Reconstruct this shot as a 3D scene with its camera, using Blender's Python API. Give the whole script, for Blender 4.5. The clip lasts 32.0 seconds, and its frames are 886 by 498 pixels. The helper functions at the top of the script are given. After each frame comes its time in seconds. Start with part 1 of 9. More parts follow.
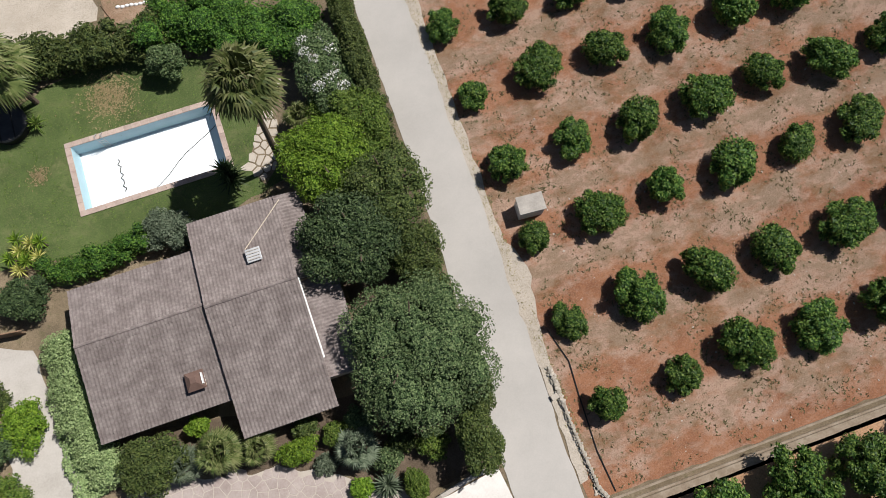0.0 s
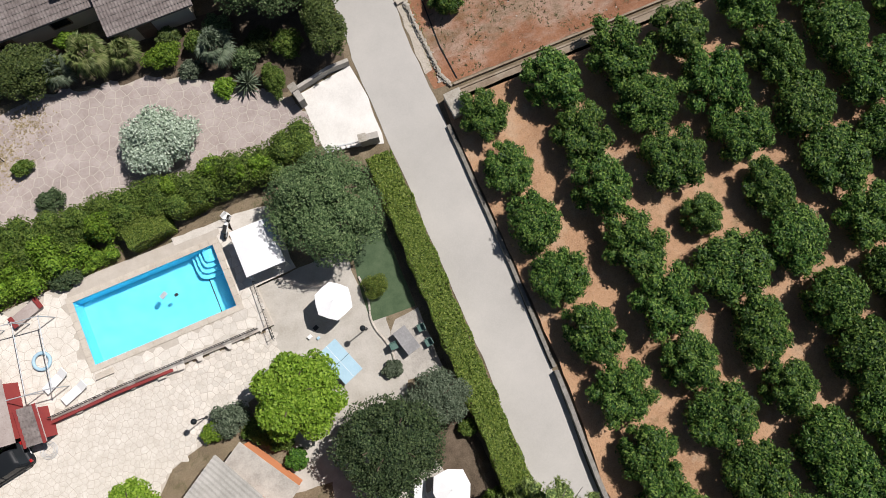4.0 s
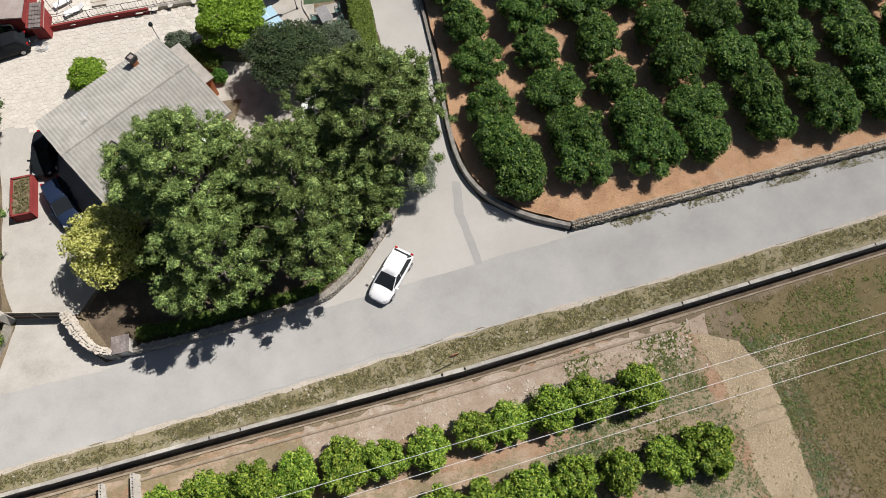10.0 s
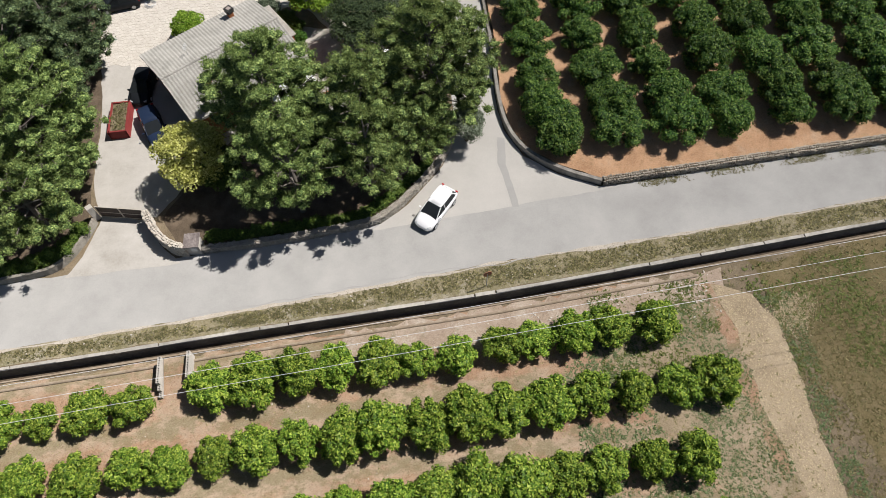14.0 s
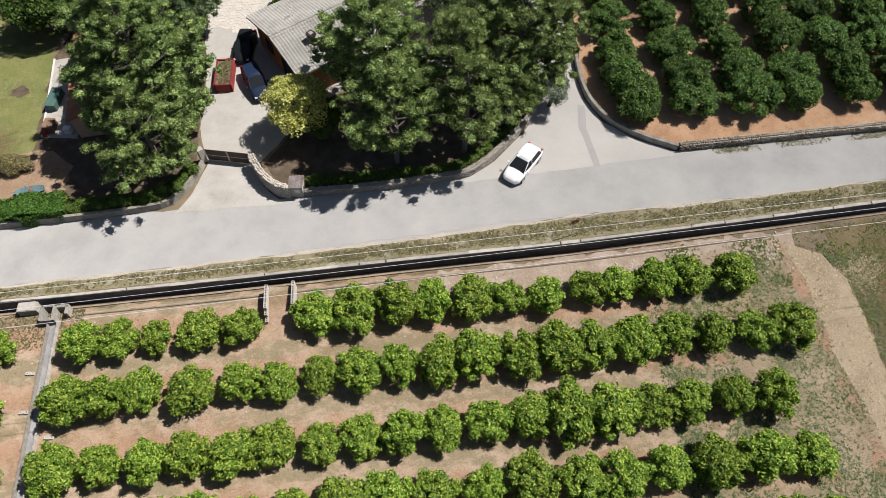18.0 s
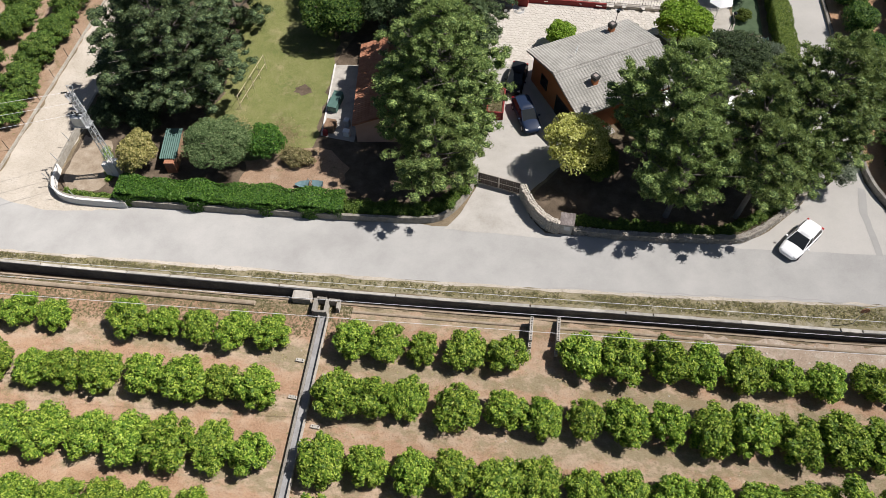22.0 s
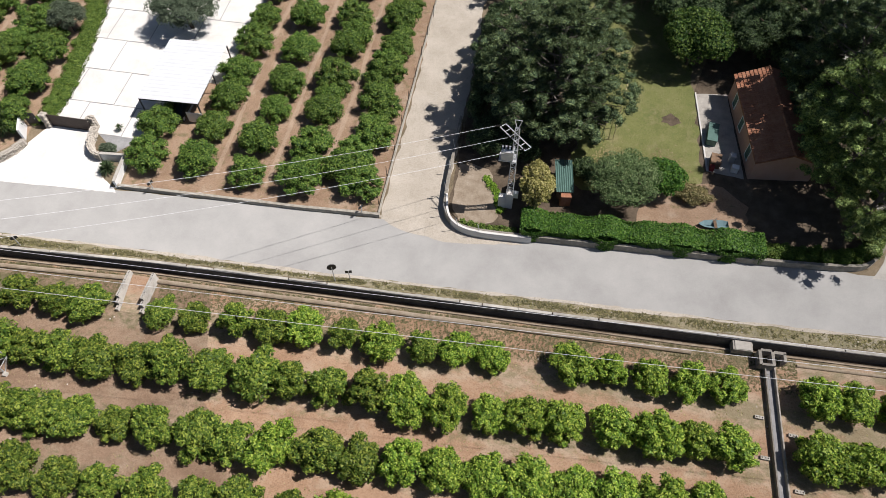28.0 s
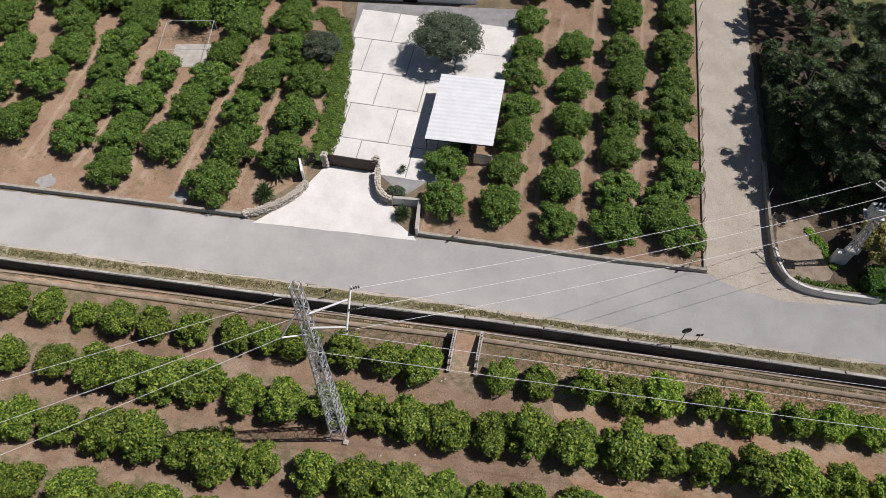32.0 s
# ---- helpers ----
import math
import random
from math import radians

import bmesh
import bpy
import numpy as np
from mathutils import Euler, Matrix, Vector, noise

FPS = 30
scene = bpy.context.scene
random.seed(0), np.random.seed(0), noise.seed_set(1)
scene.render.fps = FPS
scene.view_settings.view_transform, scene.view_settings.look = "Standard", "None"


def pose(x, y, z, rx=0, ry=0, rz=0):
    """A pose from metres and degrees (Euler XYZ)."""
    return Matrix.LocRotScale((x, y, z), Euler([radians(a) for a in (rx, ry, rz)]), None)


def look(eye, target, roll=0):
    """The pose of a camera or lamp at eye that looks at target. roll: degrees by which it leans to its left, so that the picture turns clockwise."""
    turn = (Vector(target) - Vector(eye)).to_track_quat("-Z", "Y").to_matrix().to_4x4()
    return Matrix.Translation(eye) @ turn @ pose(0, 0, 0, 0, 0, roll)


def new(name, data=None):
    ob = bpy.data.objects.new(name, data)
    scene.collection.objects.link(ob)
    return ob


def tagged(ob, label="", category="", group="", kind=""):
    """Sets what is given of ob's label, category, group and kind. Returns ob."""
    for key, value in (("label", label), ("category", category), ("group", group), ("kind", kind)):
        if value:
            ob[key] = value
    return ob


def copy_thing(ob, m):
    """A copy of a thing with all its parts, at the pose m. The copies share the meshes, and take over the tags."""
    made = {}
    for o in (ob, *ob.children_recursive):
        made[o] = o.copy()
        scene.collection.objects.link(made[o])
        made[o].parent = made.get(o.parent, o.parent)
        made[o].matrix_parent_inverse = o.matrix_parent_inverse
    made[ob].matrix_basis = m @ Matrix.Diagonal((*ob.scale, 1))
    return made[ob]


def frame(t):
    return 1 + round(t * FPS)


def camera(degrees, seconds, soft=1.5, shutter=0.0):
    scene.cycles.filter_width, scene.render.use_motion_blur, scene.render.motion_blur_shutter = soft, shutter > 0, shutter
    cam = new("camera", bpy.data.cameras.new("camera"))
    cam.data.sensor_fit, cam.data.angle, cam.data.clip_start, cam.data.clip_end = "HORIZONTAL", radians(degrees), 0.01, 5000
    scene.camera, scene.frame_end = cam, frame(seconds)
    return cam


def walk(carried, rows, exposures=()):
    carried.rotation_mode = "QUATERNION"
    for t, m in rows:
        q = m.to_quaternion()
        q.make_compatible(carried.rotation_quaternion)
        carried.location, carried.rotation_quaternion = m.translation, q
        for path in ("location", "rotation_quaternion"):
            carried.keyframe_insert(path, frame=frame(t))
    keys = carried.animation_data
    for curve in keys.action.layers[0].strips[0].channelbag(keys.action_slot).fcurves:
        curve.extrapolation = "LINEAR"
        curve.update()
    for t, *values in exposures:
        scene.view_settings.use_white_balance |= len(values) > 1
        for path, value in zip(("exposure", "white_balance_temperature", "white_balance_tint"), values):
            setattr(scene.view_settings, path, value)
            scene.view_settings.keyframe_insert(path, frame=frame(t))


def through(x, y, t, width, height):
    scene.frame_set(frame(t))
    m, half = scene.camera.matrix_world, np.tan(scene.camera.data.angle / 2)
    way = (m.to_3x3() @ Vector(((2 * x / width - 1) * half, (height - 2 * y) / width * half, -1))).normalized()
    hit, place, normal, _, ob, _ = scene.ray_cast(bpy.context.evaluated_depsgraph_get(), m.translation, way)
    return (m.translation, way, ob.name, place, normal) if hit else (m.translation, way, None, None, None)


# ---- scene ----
cam = camera(65.51, 32.0, 0.8)
# seconds, eye, point looked at, roll
PATH = [
    (0, (0.151, 2.227, 47.076), (3.593, 10.926, 8.185), 2.440),
    (0.5, (0.163, -0.402, 47.131), (3.444, 8.054, 8.173), 1.486),
    (1, (0.234, -3.151, 47.127), (3.094, 4.232, 7.918), 1.124),
    (1.5, (0.353, -6.186, 47.119), (2.846, 0.162, 7.705), 1.105),
    (2, (0.446, -9.403, 47.130), (2.595, -3.992, 7.556), 1.216),
    (2.5, (0.375, -12.475, 47.148), (2.974, -7.435, 7.552), 3.996),
    (3, (0.280, -15.604, 47.199), (3.120, -10.449, 7.635), 5.556),
    (3.5, (0.268, -18.840, 47.224), (3.270, -13.891, 7.645), 7.792),
    (4, (0.482, -22.487, 47.316), (3.251, -17.994, 7.666), 8.372),
    (4.5, (0.878, -26.393, 47.370), (3.530, -21.855, 7.717), 7.285),
    (5, (1.301, -30.286, 47.408), (3.765, -25.785, 7.718), 6.147),
    (5.5, (1.849, -34.315, 47.401), (4.130, -29.468, 7.713), 3.757),
    (6, (2.359, -38.333, 47.388), (4.504, -32.686, 7.800), 1.267),
    (6.5, (2.664, -42.193, 47.408), (4.769, -35.223, 8.076), -0.168),
    (7, (2.899, -45.966, 47.411), (5.004, -37.398, 8.396), -1.713),
    (7.5, (2.961, -49.657, 47.505), (5.108, -39.472, 8.883), -2.263),
    (8, (2.828, -53.252, 47.653), (4.819, -42.230, 9.253), -2.704),
    (8.5, (2.414, -56.402, 47.793), (4.354, -44.158, 9.763), -3.010),
    (9, (1.899, -59.368, 47.959), (4.010, -46.114, 10.278), -2.875),
    (9.5, (1.232, -62.231, 48.112), (3.648, -48.335, 10.681), -2.134),
    (10, (0.516, -65.034, 48.333), (3.461, -50.101, 11.342), -1.649),
    (10.5, (-0.113, -67.716, 48.551), (3.744, -51.160, 12.343), -1.013),
    (11, (-0.614, -70.015, 48.688), (3.654, -51.631, 13.420), -0.681),
    (11.5, (-1.037, -71.675, 48.740), (2.911, -51.802, 14.251), -0.638),
    (12, (-1.379, -72.881, 48.719), (1.775, -52.668, 14.347), -1.003),
    (12.5, (-1.680, -73.904, 48.690), (0.688, -54.005, 14.071), -1.390),
    (13, (-1.917, -74.877, 48.646), (0.165, -55.436, 13.750), -1.463),
    (13.5, (-2.156, -75.869, 48.545), (-0.205, -56.779, 13.449), -1.316),
    (14, (-2.505, -76.837, 48.450), (-0.510, -57.775, 13.341), -1.126),
    (14.5, (-3.090, -77.696, 48.358), (-0.961, -58.654, 13.246), -0.729),
    (15, (-3.663, -78.601, 48.257), (-1.435, -59.463, 13.204), -0.561),
    (15.5, (-4.427, -79.486, 48.162), (-2.116, -60.084, 13.260), -0.377),
    (16, (-5.349, -80.343, 48.102), (-3.025, -60.620, 13.380), -0.218),
    (16.5, (-6.396, -81.169, 48.106), (-4.184, -61.176, 13.532), -0.124),
    (17, (-7.422, -82.033, 48.141), (-5.460, -61.774, 13.707), -0.058),
    (17.5, (-8.594, -82.784, 48.199), (-6.765, -62.376, 13.846), 0.068),
    (18, (-9.942, -83.410, 48.259), (-8.186, -62.975, 13.918), 0.353),
    (18.5, (-11.331, -83.865, 48.319), (-9.867, -62.926, 14.269), 0.302),
    (19, (-12.787, -84.054, 48.320), (-11.601, -62.294, 14.778), 0.066),
    (19.5, (-14.350, -84.077, 48.291), (-13.847, -62.022, 14.924), 0.226),
    (20, (-16.051, -84.036, 48.274), (-16.210, -61.979, 14.905), 0.484),
    (20.5, (-17.918, -83.926, 48.233), (-18.991, -61.692, 15.000), 0.364),
    (21, (-20.059, -83.744, 48.171), (-22.066, -61.575, 14.937), 0.206),
    (21.5, (-22.398, -83.591, 48.116), (-25.102, -61.355, 14.976), -0.050),
    (22, (-24.998, -83.452, 48.033), (-28.078, -61.336, 14.845), -0.277),
    (22.5, (-27.906, -83.363, 47.972), (-31.301, -61.446, 14.684), -0.509),
    (23, (-31.065, -83.316, 47.942), (-34.675, -61.586, 14.554), -0.627),
    (23.5, (-34.157, -83.363, 47.992), (-37.877, -61.730, 14.552), -0.706),
    (24, (-36.992, -83.466, 48.099), (-40.793, -61.905, 14.623), -0.755),
    (24.5, (-39.630, -83.570, 48.226), (-43.440, -62.067, 14.713), -0.888),
    (25, (-42.200, -83.644, 48.364), (-45.988, -62.222, 14.797), -0.947),
    (25.5, (-44.584, -83.673, 48.513), (-48.281, -62.340, 14.880), -1.014),
    (26, (-46.997, -83.679, 48.629), (-50.631, -62.403, 14.952), -1.057),
    (26.5, (-49.660, -83.681, 48.667), (-53.355, -62.394, 15.004), -1.047),
    (27, (-52.415, -83.670, 48.664), (-56.221, -62.334, 15.044), -1.025),
    (27.5, (-55.379, -83.696, 48.635), (-59.385, -62.294, 15.081), -0.861),
    (28, (-58.520, -83.761, 48.585), (-62.699, -62.317, 15.078), -0.764),
    (28.5, (-61.817, -83.762, 48.484), (-66.151, -62.131, 15.117), -0.549),
    (29, (-65.287, -83.723, 48.370), (-69.744, -62.026, 15.063), -0.357),
    (29.5, (-68.818, -83.656, 48.280), (-73.351, -61.911, 15.014), -0.308),
    (30, (-72.335, -83.534, 48.220), (-76.896, -61.836, 14.928), -0.351),
    (30.5, (-75.849, -83.447, 48.182), (-80.375, -61.724, 14.901), -0.276),
    (31, (-79.269, -83.408, 48.132), (-83.751, -61.706, 14.831), -0.249),
    (31.5, (-82.546, -83.343, 48.028), (-86.978, -61.693, 14.688), -0.285),
    (32, (-85.777, -83.309, 47.949), (-90.155, -61.710, 14.568), -0.287),
]
EXPOSURES = [(0.0, -0.05, 6420, 12), (5.0, -0.06, 6400, 13), (7.5, 0.05, 6450, 11), (10.0, -0.02, 6450, 11), (14.0, 0.04, 6450, 11), (20.0, 0.16, 6420, 12), (24.0, 0.17, 6400, 12), (28.0, 0.05, 6380, 13), (30.0, -0.08, 6350, 14), (31.0, -0.20, 6350, 15), (32.0, -0.26, 6350, 15)]
walk(cam, [(t, look(eye, aim, roll)) for t, eye, aim, roll in PATH], EXPOSURES)

# ---- world, sun ----
SUN_TO = Vector((0.62, 0.17, 1.0)).normalized()      # towards the sun
world = bpy.data.worlds.new("sky")
scene.world = world
world.use_nodes = True
wn = world.node_tree.nodes
sky = wn.new("ShaderNodeTexSky")
sky.sky_type = "NISHITA"
sky.sun_disc = False
sky.sun_elevation = math.asin(SUN_TO.z)
sky.sun_rotation = math.atan2(SUN_TO.x, SUN_TO.y)
wn["Background"].inputs["Strength"].default_value = 0.046
world.node_tree.links.new(sky.outputs["Color"], wn["Background"].inputs["Color"])
sun = new("sun", bpy.data.lights.new("sun", "SUN"))
sun.data.energy, sun.data.angle, sun.data.color = 5.7, radians(0.5), (1.0, 0.96, 0.9)
sun.rotation_euler = (-SUN_TO).to_track_quat("-Z", "Y").to_euler()

# ---- materials ----
def material(name, tones, scale=1.0, rough=0.85, bump=0.2, fine=12.0, metal=0.0, spec=0.3, each=0.0, grit=0.35):
    """Procedural surface: tones mixed by noise at two scales (lengths in metres), with fine relief. each: variation from piece to piece."""
    m = bpy.data.materials.new(name)
    m.use_nodes = True
    nt = m.node_tree
    n, link = nt.nodes, nt.links.new
    b = n["Principled BSDF"]
    b.inputs["Roughness"].default_value = rough
    b.inputs["Metallic"].default_value = metal
    b.inputs["Diffuse Roughness"].default_value = 0.6 if rough > 0.84 else 0.0
    b.inputs["Specular IOR Level"].default_value = spec
    co = n.new("ShaderNodeNewGeometry")
    big = n.new("ShaderNodeTexNoise")
    big.inputs["Scale"].default_value = 1.0 / scale
    big.inputs["Detail"].default_value = 6.0
    big.inputs["Roughness"].default_value = 0.65
    link(co.outputs["Position"], big.inputs["Vector"])
    small = n.new("ShaderNodeTexNoise")
    small.inputs["Scale"].default_value = fine
    small.inputs["Detail"].default_value = 4.0
    link(co.outputs["Position"], small.inputs["Vector"])
    add = n.new("ShaderNodeMath")
    add.operation = "MULTIPLY_ADD"
    add.inputs[1].default_value = grit
    link(small.outputs["Fac"], add.inputs[0])
    sc = n.new("ShaderNodeMath")
    sc.operation = "MULTIPLY_ADD"
    sc.inputs[1].default_value, sc.inputs[2].default_value = 0.9, -0.12
    link(big.outputs["Fac"], sc.inputs[0])
    sc.inputs[2].default_value -= 0.5 * (grit - 0.35)
    link(sc.outputs[0], add.inputs[2])
    ramp = n.new("ShaderNodeValToRGB")
    e = ramp.color_ramp.elements
    while len(e) < len(tones):
        e.new(0.5)
    for i, tone in enumerate(tones):
        e[i].position = 0.3 + 0.42 * i / max(1, len(tones) - 1)
        e[i].color = (*tone, 1)
    link(add.outputs[0], ramp.inputs["Fac"])
    out = ramp.outputs["Color"]
    if each:
        info = n.new("ShaderNodeObjectInfo")
        hsv = n.new("ShaderNodeHueSaturation")
        mr = n.new("ShaderNodeMapRange")
        mr.inputs["To Min"].default_value, mr.inputs["To Max"].default_value = 1 - each, 1 + each
        link(info.outputs["Random"], mr.inputs["Value"])
        link(mr.outputs[0], hsv.inputs["Value"])
        link(out, hsv.inputs["Color"])
        out = hsv.outputs["Color"]
    link(out, b.inputs["Base Color"])
    if bump:
        bp = n.new("ShaderNodeBump")
        bp.inputs["Strength"].default_value = bump
        bp.inputs["Distance"].default_value = 0.03
        link(small.outputs["Fac"], bp.inputs["Height"])
        link(bp.outputs["Normal"], b.inputs["Normal"])
    return m


MASS = {}


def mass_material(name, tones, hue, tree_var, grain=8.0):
    """The inner leaf mass of a crown: small overlapping leaves as cells of varied tone with deep relief. The darkest
    cells stand in for shaded gaps.
    """
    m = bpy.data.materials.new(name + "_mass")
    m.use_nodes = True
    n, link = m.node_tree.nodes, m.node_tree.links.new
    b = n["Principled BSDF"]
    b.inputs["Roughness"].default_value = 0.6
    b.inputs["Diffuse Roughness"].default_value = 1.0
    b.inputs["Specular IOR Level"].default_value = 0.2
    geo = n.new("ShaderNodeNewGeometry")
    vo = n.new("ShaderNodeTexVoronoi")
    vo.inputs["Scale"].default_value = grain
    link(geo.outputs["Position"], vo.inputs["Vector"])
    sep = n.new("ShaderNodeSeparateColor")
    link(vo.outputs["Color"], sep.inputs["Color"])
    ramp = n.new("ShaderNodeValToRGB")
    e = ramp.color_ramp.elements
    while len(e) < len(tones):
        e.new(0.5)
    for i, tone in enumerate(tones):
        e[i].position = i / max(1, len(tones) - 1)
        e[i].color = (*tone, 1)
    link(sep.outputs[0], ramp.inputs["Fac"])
    info = n.new("ShaderNodeObjectInfo")
    mr = n.new("ShaderNodeMapRange")
    mr.inputs["To Min"].default_value, mr.inputs["To Max"].default_value = 1 - tree_var, 1 + tree_var
    link(info.outputs["Random"], mr.inputs["Value"])
    hsv = n.new("ShaderNodeHueSaturation")
    link(mr.outputs[0], hsv.inputs["Value"])
    link(ramp.outputs["Color"], hsv.inputs["Color"])
    link(hsv.outputs["Color"], b.inputs["Base Color"])
    bp = n.new("ShaderNodeBump")
    bp.invert = True
    bp.inputs["Strength"].default_value = 1.0
    bp.inputs["Distance"].default_value = 0.12
    link(vo.outputs["Distance"], bp.inputs["Height"])
    link(bp.outputs["Normal"], b.inputs["Normal"])
    return m


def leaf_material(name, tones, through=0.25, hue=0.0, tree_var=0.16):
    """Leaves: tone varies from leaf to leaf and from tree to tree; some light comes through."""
    # First tone at 0.7 strength puts shaded gaps between leaves into the colour.
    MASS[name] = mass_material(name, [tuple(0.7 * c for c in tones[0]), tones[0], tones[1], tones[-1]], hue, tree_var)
    m = bpy.data.materials.new(name)
    m.use_nodes = True
    n, link = m.node_tree.nodes, m.node_tree.links.new
    b = n["Principled BSDF"]
    b.inputs["Roughness"].default_value = 0.5
    b.inputs["Specular IOR Level"].default_value = 0.22
    geo = n.new("ShaderNodeNewGeometry")
    ramp = n.new("ShaderNodeValToRGB")
    e = ramp.color_ramp.elements
    while len(e) < len(tones):
        e.new(0.5)
    for i, tone in enumerate(tones):
        e[i].position = i / max(1, len(tones) - 1)
        e[i].color = (*tone, 1)
    link(geo.outputs["Random Per Island"], ramp.inputs["Fac"])
    info = n.new("ShaderNodeObjectInfo")
    mr = n.new("ShaderNodeMapRange")
    mr.inputs["To Min"].default_value, mr.inputs["To Max"].default_value = 1 - tree_var, 1 + tree_var
    link(info.outputs["Random"], mr.inputs["Value"])
    hsv = n.new("ShaderNodeHueSaturation")
    link(mr.outputs[0], hsv.inputs["Value"])
    hm = n.new("ShaderNodeMapRange")
    hm.inputs["To Min"].default_value, hm.inputs["To Max"].default_value = 0.495 - hue, 0.505 + hue
    link(info.outputs["Random"], hm.inputs["Value"])
    link(hm.outputs[0], hsv.inputs["Hue"])
    link(ramp.outputs["Color"], hsv.inputs["Color"])
    link(hsv.outputs["Color"], b.inputs["Base Color"])
    tr = n.new("ShaderNodeBsdfTranslucent")
    link(hsv.outputs["Color"], tr.inputs["Color"])
    mix = n.new("ShaderNodeMixShader")
    mix.inputs["Fac"].default_value = through
    link(b.outputs[0], mix.inputs[1])
    link(tr.outputs[0], mix.inputs[2])
    link(mix.outputs[0], n["Material Output"].inputs["Surface"])
    return m


def soil_material(name, tones, pale, weed, band=0.0, pale_amt=0.5, weed_amt=0.5, rough=0.95):
    """Field soil: mottled earth with pale stony drifts (in bands along x, band metres apart) and patches of low weeds."""
    m = material(name, tones, 3.0, rough, 0.55, 9.0, grit=0.5)
    n, link = m.node_tree.nodes, m.node_tree.links.new
    b = n["Principled BSDF"]
    src = b.inputs["Base Color"].links[0].from_socket
    geo = n.new("ShaderNodeNewGeometry")

    def layer(col_in, tone, scale, lo, hi, gain, banded, seed):
        no = n.new("ShaderNodeTexNoise")
        no.noise_dimensions = "4D"
        no.inputs["W"].default_value = seed
        no.inputs["Scale"].default_value = scale
        no.inputs["Detail"].default_value = 8.0
        no.inputs["Roughness"].default_value = 0.72
        if banded:
            mp = n.new("ShaderNodeVectorMath")
            mp.operation = "MULTIPLY"
            mp.inputs[1].default_value = (0.6, 1.0, 1.0)
            link(geo.outputs["Position"], mp.inputs[0])
            link(mp.outputs[0], no.inputs["Vector"])
        else:
            link(geo.outputs["Position"], no.inputs["Vector"])
        fac = no.outputs["Fac"]
        if banded:
            wv = n.new("ShaderNodeTexWave")
            wv.bands_direction = "Y"
            wv.inputs["Scale"].default_value = 0.314 / banded
            wv.inputs["Distortion"].default_value = 1.6
            wv.inputs["Detail"].default_value = 3.0
            link(geo.outputs["Position"], wv.inputs["Vector"])
            ad = n.new("ShaderNodeMath")
            ad.operation = "MULTIPLY_ADD"
            ad.inputs[1].default_value = 0.16
            link(wv.outputs["Fac"], ad.inputs[0])
            link(fac, ad.inputs[2])
            fac = ad.outputs[0]
        mr = n.new("ShaderNodeMapRange")
        mr.interpolation_type = "SMOOTHSTEP"
        mr.inputs["From Min"].default_value, mr.inputs["From Max"].default_value = lo, hi
        mr.inputs["To Max"].default_value = gain
        link(fac, mr.inputs["Value"])
        mx = n.new("ShaderNodeMix")
        mx.data_type = "RGBA"
        mx.inputs["B"].default_value = (0, 0, 0, 0)
        mx.inputs[7].default_value = (*tone, 1)
        link(mr.outputs[0], mx.inputs[0])
        link(col_in, mx.inputs[6])
        return mx.outputs[2]

    col = layer(src, pale, 0.55, 0.50, 0.70, pale_amt, band, 1.0)
    col = layer(col, weed, 1.1, 0.53 if not band else 0.56, 0.66 if not band else 0.70, weed_amt, band, 5.0)
    col = layer(col, tuple(0.6 * c for c in tones[0]), 3.5, 0.56, 0.66, 0.35, 0.0, 9.0)
    col = layer(col, pale, 7.0, 0.60, 0.68, 0.6, 0.0, 13.0)
    col = layer(col, tuple(0.5 * c for c in tones[0]), 11.0, 0.53, 0.62, 0.55, 0.0, 17.0)
    col = layer(col, tuple(1.1 * c for c in pale), 17.0, 0.55, 0.63, 0.6, 0.0, 21.0)
    col = layer(col, tuple(0.45 * c for c in tones[0]), 2.2, 0.58, 0.66, 0.4, 0.0, 25.0)
    col = layer(col, tuple(0.5 * c for c in tones[0]), 23.0, 0.53, 0.60, 0.6, 0.0, 29.0)
    link(col, b.inputs["Base Color"])
    return m


M_GROUND = soil_material("dry_ground", [(0.12, 0.095, 0.06), (0.20, 0.155, 0.10), (0.27, 0.21, 0.14)], (0.36, 0.30, 0.21), (0.08, 0.085, 0.03), 0.0, 0.5, 0.6)
M_SOIL = soil_material("red_soil", [(0.209, 0.091, 0.047), (0.311, 0.144, 0.076), (0.373, 0.191, 0.108)], (0.46, 0.355, 0.28), (0.12, 0.10, 0.045), 5.85, 0.65, 0.45)
M_SOIL_PALE = soil_material("pale_orange_soil", [(0.342, 0.196, 0.109), (0.479, 0.292, 0.169), (0.547, 0.355, 0.218)], (0.53, 0.42, 0.31), (0.13, 0.115, 0.05), 0.0, 0.5, 0.4)
M_SOIL_LOW = soil_material("weedy_red_soil", [(0.270, 0.163, 0.100), (0.382, 0.243, 0.156), (0.466, 0.322, 0.219)], (0.48, 0.40, 0.305), (0.19, 0.175, 0.09), 4.6, 0.6, 0.65)
M_STONY = soil_material("pale_stony_earth", [(0.30, 0.225, 0.165), (0.39, 0.305, 0.235), (0.47, 0.385, 0.31)], (0.56, 0.50, 0.43), (0.17, 0.16, 0.08), 0.0, 0.75, 0.5)
M_VERGE = soil_material("dry_verge", [(0.165, 0.151, 0.076), (0.264, 0.227, 0.135), (0.363, 0.308, 0.211)], (0.48, 0.44, 0.37), (0.11, 0.12, 0.05), 0.0, 0.75, 0.7)
M_FALLOW = soil_material("fallow_grass", [(0.114, 0.094, 0.040), (0.168, 0.132, 0.061), (0.228, 0.176, 0.089)], (0.26, 0.205, 0.125), (0.075, 0.092, 0.034), 0.0, 0.5, 0.6)
